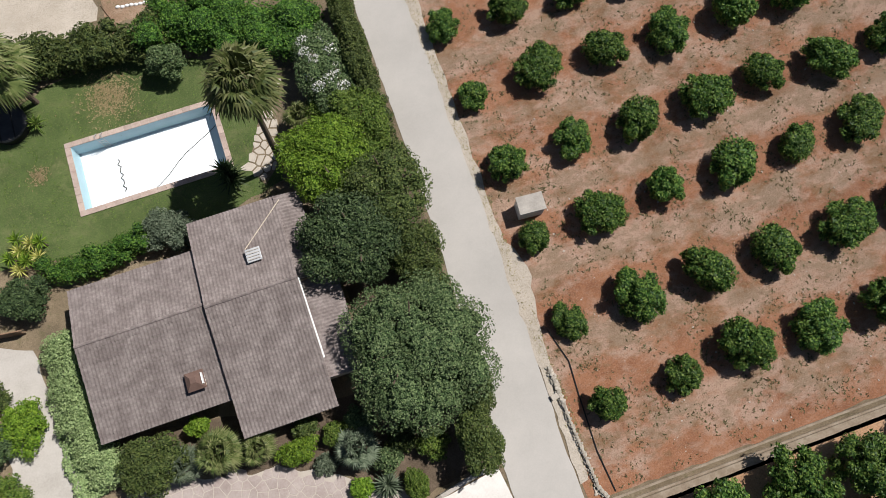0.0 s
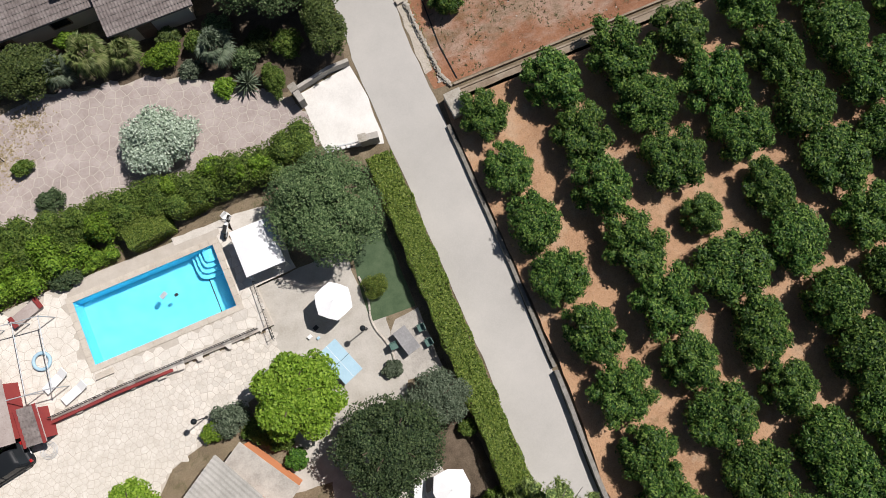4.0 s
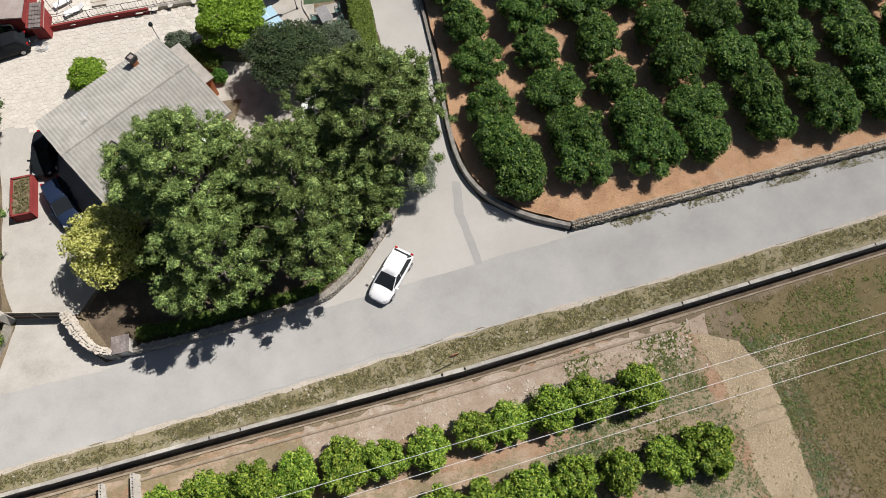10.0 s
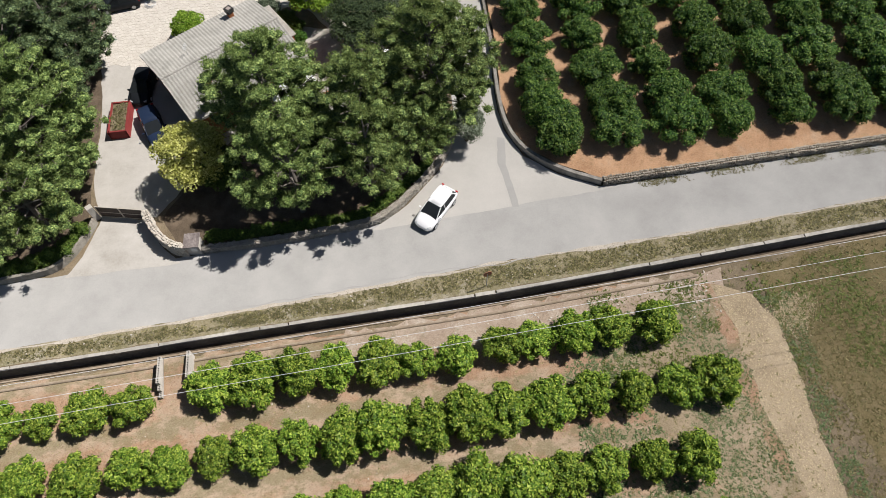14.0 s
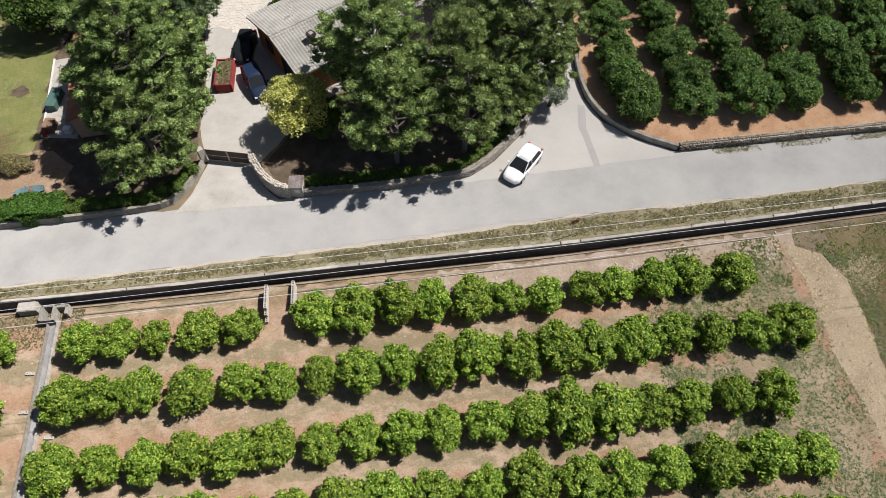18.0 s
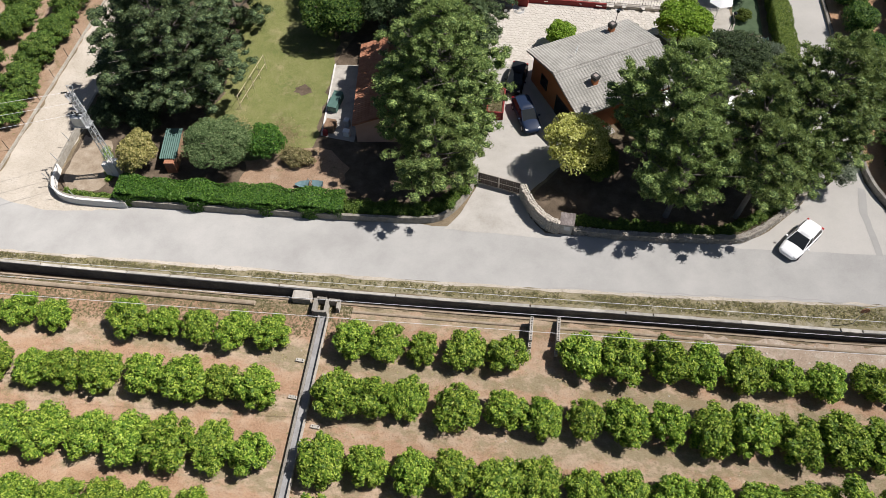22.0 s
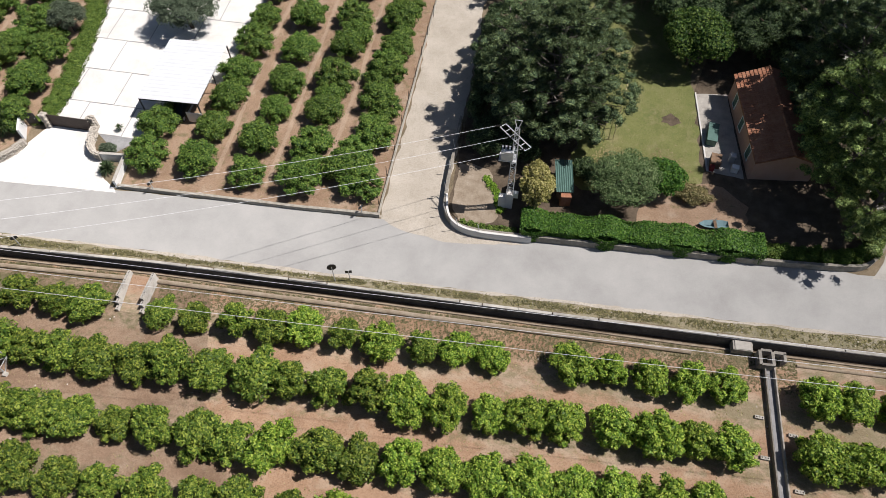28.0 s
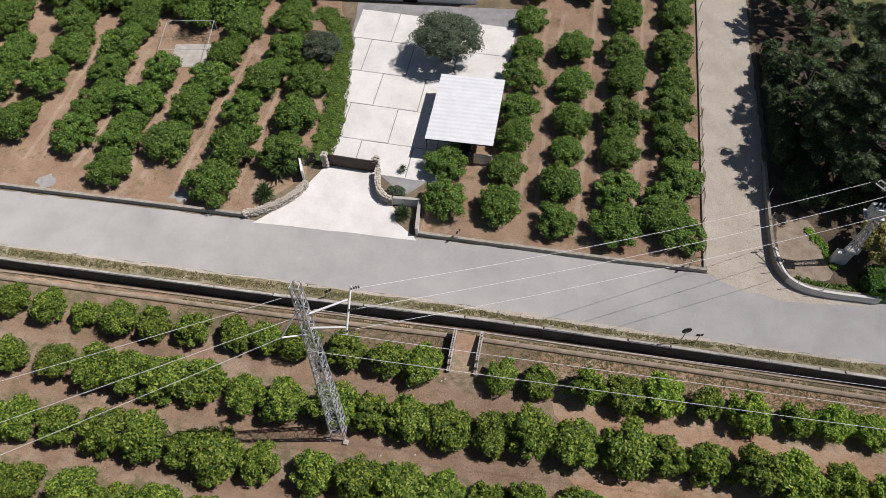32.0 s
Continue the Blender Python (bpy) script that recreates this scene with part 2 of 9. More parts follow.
M_STRAW = soil_material("straw_track", [(0.30, 0.235, 0.155), (0.40, 0.32, 0.215), (0.48, 0.39, 0.275)], (0.55, 0.46, 0.34), (0.30, 0.24, 0.14), 0.0, 0.6, 0.2)
M_ASPHALT = material("worn_asphalt", [(0.327, 0.316, 0.303), (0.392, 0.382, 0.365), (0.458, 0.441, 0.420)], 5.0, 0.9, 0.15, 14.0)
M_ASPHALT2 = material("pale_lane", [(0.409, 0.391, 0.364), (0.463, 0.443, 0.413), (0.513, 0.488, 0.455)], 6.0, 0.9, 0.15, 14.0)
M_CONCRETE = material("concrete", [(0.30, 0.28, 0.25), (0.42, 0.39, 0.35), (0.52, 0.49, 0.44)], 1.0, 0.9, 0.3, 10.0)
M_CONCRETE_DARK = material("stained_concrete", [(0.20, 0.195, 0.195), (0.28, 0.275, 0.275), (0.36, 0.355, 0.35)], 1.2, 0.9, 0.3, 8.0)
M_WHITE_CONC = material("white_concrete", [(0.572, 0.550, 0.517), (0.671, 0.649, 0.616), (0.748, 0.726, 0.693)], 2.5, 0.85, 0.15, 10.0, each=0.04)
M_DIRT_ROAD = soil_material("dirt_track", [(0.392, 0.343, 0.278), (0.491, 0.436, 0.365), (0.567, 0.512, 0.441)], (0.53, 0.49, 0.43), (0.25, 0.22, 0.14), 0.0, 0.5, 0.1)
M_LAWN = soil_material("lawn", [(0.055, 0.085, 0.024), (0.085, 0.125, 0.036), (0.12, 0.16, 0.052)], (0.25, 0.22, 0.12), (0.045, 0.08, 0.02), 0.0, 0.35, 0.5)
M_LAWN_DRY = soil_material("worn_lawn", [(0.125, 0.145, 0.042), (0.185, 0.20, 0.065), (0.24, 0.235, 0.095)], (0.36, 0.30, 0.17), (0.10, 0.145, 0.035), 0.0, 0.6, 0.5)
M_TURF = material("artificial_turf", [(0.05, 0.085, 0.04), (0.075, 0.115, 0.058), (0.10, 0.14, 0.075)], 1.0, 0.9, 0.2, 20.0)
M_BARK = material("bark", [(0.07, 0.05, 0.035), (0.13, 0.10, 0.075)], 0.3, 0.95, 0.6, 14.0)
M_ROOF_A = material("grey_brown_tile", [(0.145, 0.12, 0.112), (0.21, 0.178, 0.168), (0.30, 0.262, 0.247)], 0.9, 0.9, 0.4, 6.0, each=0.14, grit=0.6)
M_ROOF_B = material("grey_fibre_tile", [(0.28, 0.27, 0.245), (0.36, 0.345, 0.315), (0.44, 0.42, 0.39)], 1.5, 0.9, 0.3, 8.0, each=0.12)
M_ROOF_C = material("terracotta_tile", [(0.25, 0.10, 0.055), (0.34, 0.155, 0.09), (0.41, 0.22, 0.14)], 0.8, 0.9, 0.3, 8.0, each=0.2)
M_OCHRE = material("ochre_render", [(0.40, 0.155, 0.07), (0.49, 0.195, 0.088)], 1.5, 0.9, 0.15, 15.0)
M_RED_WALL = material("dark_red_render", [(0.20, 0.03, 0.03), (0.26, 0.045, 0.04)], 1.5, 0.85, 0.15, 15.0)
M_PLASTER = material("cream_plaster", [(0.55, 0.47, 0.38), (0.63, 0.56, 0.46)], 1.5, 0.9, 0.15, 15.0)
M_PINK = material("salmon_plaster", [(0.50, 0.30, 0.22), (0.58, 0.37, 0.28)], 1.5, 0.9, 0.15, 15.0)
M_WHITE = material("white_paint", [(0.74, 0.74, 0.73), (0.80, 0.80, 0.79)], 1.5, 0.5, 0.05, 15.0)
M_CANVAS = material("white_canvas", [(0.74, 0.74, 0.75), (0.82, 0.82, 0.82)], 1.0, 0.9, 0.1, 15.0)
M_STONE = material("rubble_stone", [(0.26, 0.23, 0.19), (0.36, 0.33, 0.28), (0.46, 0.43, 0.38)], 0.4, 0.95, 0.5, 10.0, each=0.25)
M_STONE_PALE = material("pale_flagstone", [(0.40, 0.355, 0.30), (0.48, 0.435, 0.375), (0.55, 0.505, 0.445)], 0.8, 0.9, 0.3, 10.0, each=0.14)
M_MORTAR = material("mortar", [(0.34, 0.30, 0.25), (0.44, 0.39, 0.33)], 0.6, 0.95, 0.3, 12.0)
M_FLAG_PINK = material("pinkish_flagstone", [(0.30, 0.245, 0.225), (0.375, 0.32, 0.295), (0.44, 0.385, 0.36)], 1.6, 0.9, 0.3, 8.0, each=0.05)
M_COPING = material("cream_coping", [(0.42, 0.365, 0.30), (0.50, 0.45, 0.385), (0.56, 0.51, 0.445)], 0.7, 0.85, 0.2, 10.0)
M_METAL = material("galvanised_steel", [(0.42, 0.43, 0.44), (0.54, 0.55, 0.56)], 0.5, 0.55, 0.1, 20.0, metal=0.3, spec=0.4)
M_DARK_METAL = material("dark_iron", [(0.02, 0.02, 0.02), (0.04, 0.038, 0.035)], 0.4, 0.5, 0.1, 20.0)
M_BROWN_GATE = material("brown_gate", [(0.05, 0.035, 0.03), (0.075, 0.055, 0.045)], 0.6, 0.6, 0.1, 20.0)
M_WOOD = material("weathered_wood", [(0.16, 0.10, 0.06), (0.26, 0.17, 0.11)], 0.4, 0.85, 0.3, 14.0, each=0.15)
M_BLACK = material("black_rubber", [(0.012, 0.012, 0.012), (0.02, 0.02, 0.02)], 0.3, 0.8, 0.1, 20.0)
M_CAR_WHITE = material("white_car_paint", [(0.80, 0.80, 0.81), (0.82, 0.82, 0.83)], 1.0, 0.22, 0.0, 15.0, spec=0.6)
M_CAR_DARK = material("black_car_paint", [(0.010, 0.012, 0.015), (0.014, 0.016, 0.019)], 1.0, 0.45, 0.0, 15.0, spec=0.15)
M_CAR_BLUE = material("dark_blue_car_paint", [(0.012, 0.022, 0.05), (0.016, 0.027, 0.058)], 1.0, 0.45, 0.0, 15.0, spec=0.15)
M_GLASS_DARK = material("tinted_glass", [(0.015, 0.018, 0.02), (0.02, 0.023, 0.026)], 1.0, 0.12, 0.0, 15.0, spec=0.3)
M_RED_LIGHT = material("red_lens", [(0.35, 0.01, 0.01), (0.40, 0.015, 0.015)], 1.0, 0.2, 0.0, 15.0)
M_POOL_TILE = material("turquoise_pool_lining", [(0.09, 0.49, 0.68), (0.15, 0.58, 0.75)], 1.5, 0.6, 0.0, 10.0)
M_POOL_COVER = material("white_pool_cover", [(0.72, 0.76, 0.78), (0.80, 0.83, 0.84)], 2.5, 0.7, 0.1, 3.0)
M_POOL_PALE = material("pale_blue_pool_lining", [(0.35, 0.52, 0.58), (0.42, 0.58, 0.64)], 1.0, 0.6, 0.0, 10.0)
M_BLUE_TABLE = material("pale_blue_board", [(0.32, 0.48, 0.58), (0.38, 0.54, 0.64)], 0.8, 0.6, 0.05, 10.0)
M_GREEN_SHEET = material("dull_green_sheet", [(0.06, 0.12, 0.10), (0.09, 0.16, 0.14)], 0.5, 0.6, 0.1, 10.0)
M_STRIPE = material("cream_awning", [(0.50, 0.53, 0.42), (0.60, 0.62, 0.50)], 1.0, 0.85, 0.1, 10.0)

L_CITRUS = leaf_material("citrus_leaves", [(0.014, 0.046, 0.010), (0.056, 0.128, 0.021), (0.20, 0.29, 0.06)], 0.28)
L_CITRUS_LIGHT = leaf_material("young_citrus_leaves", [(0.045, 0.102, 0.012), (0.160, 0.268, 0.029), (0.43, 0.51, 0.085)], 0.25, tree_var=0.14)
L_CITRUS_MID = leaf_material("orchard_leaves", [(0.03, 0.072, 0.014), (0.088, 0.16, 0.027), (0.22, 0.30, 0.058)], 0.2)
L_PINE = leaf_material("pine_needles", [(0.091, 0.147, 0.045), (0.199, 0.275, 0.083), (0.366, 0.440, 0.149)], 0.3, tree_var=0.08)
L_VERGE = leaf_material("verge_grass_blades", [(0.105, 0.11, 0.045), (0.175, 0.165, 0.075), (0.26, 0.22, 0.12)], 0.3)
L_PINE_DARK = leaf_material("dark_pine_needles", [(0.055, 0.091, 0.044), (0.121, 0.173, 0.076), (0.231, 0.294, 0.128)], 0.3, tree_var=0.08)
L_BROAD = leaf_material("broad_tree_leaves", [(0.035, 0.06, 0.025), (0.065, 0.10, 0.042), (0.11, 0.15, 0.07)], 0.25)
L_DARK = leaf_material("dark_evergreen_leaves", [(0.024, 0.046, 0.018), (0.056, 0.09, 0.034), (0.12, 0.165, 0.068)], 0.25)
L_OLIVE = leaf_material("olive_leaves", [(0.06, 0.085, 0.05), (0.105, 0.135, 0.085), (0.175, 0.21, 0.14)], 0.2)
L_SILVER = leaf_material("silvery_leaves", [(0.22, 0.28, 0.20), (0.36, 0.43, 0.33), (0.52, 0.58, 0.48)], 0.25)
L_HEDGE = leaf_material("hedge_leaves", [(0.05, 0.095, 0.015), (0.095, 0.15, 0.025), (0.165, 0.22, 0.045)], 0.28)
L_HEDGE_DRY = leaf_material("yellowed_hedge_leaves", [(0.07, 0.095, 0.025), (0.115, 0.135, 0.038), (0.18, 0.185, 0.062)], 0.3)
L_BRIGHT = leaf_material("bright_green_leaves", [(0.07, 0.14, 0.012), (0.135, 0.235, 0.022), (0.23, 0.34, 0.042)], 0.3)
L_YELLOW = leaf_material("yellow_green_leaves", [(0.25, 0.26, 0.055), (0.43, 0.43, 0.11), (0.66, 0.64, 0.26)], 0.3)
L_YELLOWING = leaf_material("yellowing_leaves", [(0.16, 0.17, 0.05), (0.33, 0.30, 0.10), (0.50, 0.45, 0.20)], 0.3)
L_IVY = leaf_material("ivy_leaves", [(0.022, 0.065, 0.010), (0.055, 0.135, 0.018), (0.13, 0.235, 0.036)], 0.22)
L_PALM = leaf_material("palm_fronds", [(0.06, 0.09, 0.025), (0.12, 0.15, 0.045), (0.22, 0.23, 0.10)], 0.25)
L_WEED = leaf_material("dry_weeds", [(0.17, 0.17, 0.065), (0.28, 0.25, 0.11), (0.44, 0.37, 0.20)], 0.4)
L_WHITE = leaf_material("white_blossom", [(0.55, 0.55, 0.52), (0.72, 0.72, 0.68)], 0.2)
L_CREEPER = leaf_material("pale_creeper_leaves", [(0.17, 0.25, 0.10), (0.28, 0.38, 0.16), (0.41, 0.51, 0.24)], 0.25)
M_HOOD = material("brown_hood", [(0.12, 0.075, 0.06), (0.17, 0.11, 0.09)], 0.5, 0.85, 0.2, 10.0)
M_WALL_STONE = material("grey_wall_stone", [(0.20, 0.18, 0.155), (0.30, 0.275, 0.24), (0.40, 0.37, 0.33)], 0.3, 0.95, 0.5, 10.0, each=0.35)
M_WALL_DARK = material("weathered_grey_wall", [(0.17, 0.155, 0.14), (0.27, 0.25, 0.225), (0.37, 0.345, 0.31)], 0.6, 0.95, 0.4, 6.0)

L_CLIPPED = leaf_material("clipped_hedge_leaves", [(0.065, 0.11, 0.017), (0.135, 0.19, 0.032), (0.235, 0.285, 0.062)], 0.3)
L_GREY = leaf_material("grey_green_leaves", [(0.14, 0.17, 0.11), (0.22, 0.26, 0.18), (0.33, 0.37, 0.28)], 0.3)
M_GARDEN = material("beige_paving", [(0.37, 0.34, 0.295), (0.45, 0.42, 0.375), (0.52, 0.49, 0.445)], 1.6, 0.9, 0.25, 9.0)
M_JOINT = material("pale_joint_mortar", [(0.42, 0.375, 0.32), (0.50, 0.455, 0.40)], 0.6, 0.95, 0.3, 12.0)
M_PINE_BARK = material("grey_pine_bark", [(0.12, 0.10, 0.085), (0.22, 0.20, 0.18)], 0.3, 0.95, 0.5, 14.0)

L_CYPRESS = leaf_material("cypress_leaves", [(0.04, 0.065, 0.018), (0.078, 0.11, 0.03), (0.14, 0.17, 0.05)], 0.28)
L_EVERGREEN = leaf_material("grey_evergreen_leaves", [(0.052, 0.092, 0.034), (0.105, 0.16, 0.064), (0.20, 0.26, 0.115)], 0.28)
M_DECK = material("pale_deck_stone", [(0.50, 0.46, 0.405), (0.59, 0.55, 0.495), (0.67, 0.635, 0.58)], 0.8, 0.9, 0.3, 10.0, each=0.08)
M_WEEDY = soil_material("weedy_ground", [(0.25, 0.195, 0.125), (0.34, 0.27, 0.18), (0.43, 0.345, 0.24)], (0.48, 0.39, 0.29), (0.13, 0.155, 0.06), 0.0, 0.5, 0.9)
M_CABLE = material("bright_aluminium_cable", [(0.62, 0.62, 0.63), (0.70, 0.70, 0.71)], 1.0, 0.5, 0.0, 10.0)

# Bed earth darker than M_GROUND: deep tree shade is put into its colour.
M_DARK_EARTH = material("dark_brown_earth", [(0.065, 0.048, 0.033), (0.12, 0.09, 0.062), (0.185, 0.14, 0.10)], 1.2, 0.95, 0.4, 12.0, grit=0.55)
M_SHEETING = material("white_roof_sheet", [(0.60, 0.61, 0.62), (0.70, 0.71, 0.72)], 1.2, 0.5, 0.05, 10.0)

L_FIELD = leaf_material("field_grass_blades", [(0.13, 0.14, 0.05), (0.19, 0.19, 0.075), (0.30, 0.27, 0.13)], 0.4)
L_GREENWEED = leaf_material("grey_green_weeds", [(0.08, 0.12, 0.045), (0.14, 0.19, 0.08), (0.23, 0.28, 0.14)], 0.3)
L_PEPPER = leaf_material("feathery_grey_green_leaves", [(0.06, 0.10, 0.035), (0.12, 0.175, 0.068), (0.23, 0.29, 0.13)], 0.3)
M_PALE_WOOD = material("bleached_wood", [(0.42, 0.36, 0.22), (0.54, 0.47, 0.31)], 0.4, 0.85, 0.2, 14.0)
L_SOIL_WEED = leaf_material("small_soil_weeds", [(0.06, 0.05, 0.022), (0.10, 0.095, 0.04), (0.17, 0.17, 0.075)], 0.2)
L_CITRUS_WEST = leaf_material("western_citrus_leaves", [(0.032, 0.07, 0.012), (0.11, 0.175, 0.024), (0.31, 0.36, 0.06)], 0.22)
M_EARTHEN = material("earth_stained_concrete", [(0.22, 0.165, 0.115), (0.31, 0.25, 0.185), (0.40, 0.335, 0.265)], 0.8, 0.95, 0.4, 8.0)
M_SOIL_BROWN = soil_material("brown_weedy_soil", [(0.17, 0.108, 0.07), (0.255, 0.17, 0.115), (0.33, 0.235, 0.165)], (0.39, 0.32, 0.235), (0.13, 0.122, 0.06), 4.6, 0.45, 0.85)
M_DULL_BLUE = material("dull_blue_hull", [(0.10, 0.17, 0.19), (0.16, 0.24, 0.26)], 0.5, 0.6, 0.1, 10.0)
# Canal face: its shade is put into the dark, mottled colour.
M_CANAL_SHADE = material("canal_shade_concrete", [(0.06, 0.06, 0.066), (0.105, 0.105, 0.11), (0.17, 0.165, 0.165)], 1.5, 0.8, 0.4, 6.0, grit=0.5)
M_COPING_GREY = material("pale_canal_coping", [(0.30, 0.275, 0.24), (0.42, 0.395, 0.355), (0.52, 0.49, 0.445)], 0.8, 0.9, 0.3, 8.0, each=0.15)

M_SOIL_WEST = soil_material("dry_brown_soil", [(0.22, 0.14, 0.088), (0.32, 0.215, 0.142), (0.39, 0.28, 0.195)], (0.48, 0.395, 0.305), (0.13, 0.125, 0.05), 0.0, 0.55, 0.75)
M_WHEEL = soil_material("trodden_earth", [(0.29, 0.20, 0.14), (0.38, 0.275, 0.195), (0.45, 0.34, 0.25)], (0.48, 0.395, 0.305), (0.22, 0.19, 0.10), 0.0, 0.5, 0.4)

M_DRIVE = material("beige_drive_concrete", [(0.36, 0.335, 0.30), (0.44, 0.415, 0.38), (0.50, 0.475, 0.44)], 2.5, 0.9, 0.15, 9.0)

L_MULBERRY = leaf_material("mulberry_leaves", [(0.10, 0.19, 0.014), (0.19, 0.31, 0.03), (0.32, 0.45, 0.06)], 0.35)
M_DRY = material("dry_wall_stone", [(0.19, 0.165, 0.135), (0.28, 0.25, 0.205), (0.38, 0.34, 0.29)], 0.3, 0.95, 0.5, 10.0, each=0.35)

M_PATCH = material("darker_asphalt_patch", [(0.348, 0.336, 0.322), (0.394, 0.383, 0.365)], 1.5, 0.9, 0.2, 14.0)
M_TUB = material("dark_grey_vinyl", [(0.03, 0.03, 0.033), (0.05, 0.05, 0.053)], 0.6, 0.6, 0.1, 12.0)
L_STRAW = leaf_material("dead_grass", [(0.22, 0.17, 0.085), (0.32, 0.25, 0.13), (0.42, 0.34, 0.19)], 0.2)


def cut_rect(bm, x0, x1, y0, y1):
    """Takes a rectangle out of a flat sheet."""
    for co, no in (((x0, 0, 0), (1, 0, 0)), ((x1, 0, 0), (1, 0, 0)), ((0, y0, 0), (0, 1, 0)), ((0, y1, 0), (0, 1, 0))):
        bmesh.ops.bisect_plane(bm, geom=bm.verts[:] + bm.edges[:] + bm.faces[:], plane_co=co, plane_no=no)
    gone = [f for f in bm.faces if x0 < f.calc_center_median().x < x1 and y0 < f.calc_center_median().y < y1]
    bmesh.ops.delete(bm, geom=gone, context="FACES")
    return bm


def inside(poly, x, y):
    hit = False
    n = len(poly)
    for i in range(n):
        (x0, y0), (x1, y1) = poly[i], poly[(i + 1) % n]
        if (y0 > y) != (y1 > y) and x < (x1 - x0) * (y - y0) / (y1 - y0) + x0:
            hit = not hit
    return hit


def crazy_paving(poly, size, gap, seed, holes=()):
    """Irregular flagstones (convex cells) that fill a polygon, as corner lists round their own centres."""
    rng = random.Random(seed)
    xs_, ys_ = [p[0] for p in poly], [p[1] for p in poly]
    pts = []
    nx, ny = int((max(xs_) - min(xs_)) / size) + 2, int((max(ys_) - min(ys_)) / size) + 2
    for i in range(nx):
        for j in range(ny):
            pts.append((min(xs_) + (i + 0.5 * (j % 2)) * size + rng.uniform(-0.38, 0.38) * size, min(ys_) + j * size + rng.uniform(-0.38, 0.38) * size))
    P = np.array(pts)
    out = []
    for x, y in pts:
        if not inside(poly, x, y) or any(a < x < b and c < y < d for a, b, c, d in holes):
            continue
        cell = [(-size, -size), (size, -size), (size, size), (-size, size)]
        near = P[(np.abs(P[:, 0] - x) < 2.2 * size) & (np.abs(P[:, 1] - y) < 2.2 * size)]
        for qx, qy in near:
            dx, dy = qx - x, qy - y
            d = math.hypot(dx, dy)
            if d < 1e-6:
                continue
            ux, uy, lim = dx / d, dy / d, d / 2 - gap / 2
            nc = []
            for k in range(len(cell)):
                a, b = cell[k], cell[(k + 1) % len(cell)]
                da, db = a[0] * ux + a[1] * uy - lim, b[0] * ux + b[1] * uy - lim
                if da <= 0:
                    nc.append(a)
                if (da < 0) != (db < 0):
                    t = da / (da - db)
                    nc.append((a[0] + (b[0] - a[0]) * t, a[1] + (b[1] - a[1]) * t))
            cell = nc
            if len(cell) < 3:
                break
        if len(cell) >= 3:
            out.append((x, y, cell))
    return out


def stone_mesh(cells, z, t, mat, rng):
    verts, faces = [], []
    for x, y, cell in cells:
        h = t + rng.uniform(-0.006, 0.006)
        b, n = len(verts), len(cell)
        verts += [(x + px, y + py, z) for px, py in cell] + [(x + px * 0.95, y + py * 0.95, z + h) for px, py in cell]
        faces.append(tuple(b + n + i for i in range(n)))
        faces += [(b + i, b + (i + 1) % n, b + n + (i + 1) % n, b + n + i) for i in range(n)]
    return mesh_of("flagstone", verts, faces, [mat])


def lay_paving(parent, poly, size, gap, z, mat, seed, single=None, holes=(), thick=0.022):
    """Lays flagstones: those within the stretch single (x0, x1, y0, y1) as pieces of their own, the rest joined."""
    rng = random.Random(seed)
    cells = crazy_paving(poly, size, gap, seed, holes)
    own, rest = [], []
    for c in cells:
        (own if single and len(own) < 290 and single[0] < c[0] < single[1] and single[2] < c[1] < single[3] else rest).append(c)
    for x, y, cell in own:
        put("flagstone", stone_mesh([(0, 0, cell)], 0, thick, mat, rng), parent, Matrix.Translation((x, y, z)))
    if rest:
        ob = put("flagstones", stone_mesh(rest, z, thick, mat, rng), parent)
        ob["kind"] = "stuff"


def hedge(name, pts, width, h, mat, label, density=110, leaf=(0.1, 0.2), seed=0, z=0.0, lumpy=0.12, category="hedge", step=0.55):
    """A clipped or loose hedge along a polyline."""
    rng = random.Random(seed)
    line = resample(pts, step)
    ob = thing(name, (line[0][0], line[0][1], z), label, category)
    bl = []
    for x, y in line:
        k = 1 + rng.uniform(-lumpy, lumpy)
        bl.append((x - line[0][0], y - line[0][1], h * 0.42 * k, width * 0.42 + 0.12, width * 0.42 + 0.12, h * 0.42 * k))
        for q in range(3):
            r = width * rng.uniform(0.22, 0.34)
            bl.append((x - line[0][0] + rng.uniform(-0.36, 0.36) * width, y - line[0][1] + rng.uniform(-0.36, 0.36) * width, h * rng.uniform(0.35, 0.86) * k, r, r, min(r, h * 0.4)))
    length = sum(math.dist(a, b) for a, b in zip(line, line[1:]))
    put("foliage", foliage("foliage", bl, int(density * length * (width + h)), leaf, mat, seed, 0.86, 1, bottom=0.03), ob)
    bm = bmesh.new()
    for x, y in line[::2]:
        rod((x - line[0][0], y - line[0][1], -0.05), (x - line[0][0], y - line[0][1], h * 0.6), 0.03, 0.015, 5, bm)
    part("stems", bm, M_BARK, ob)
    return ob


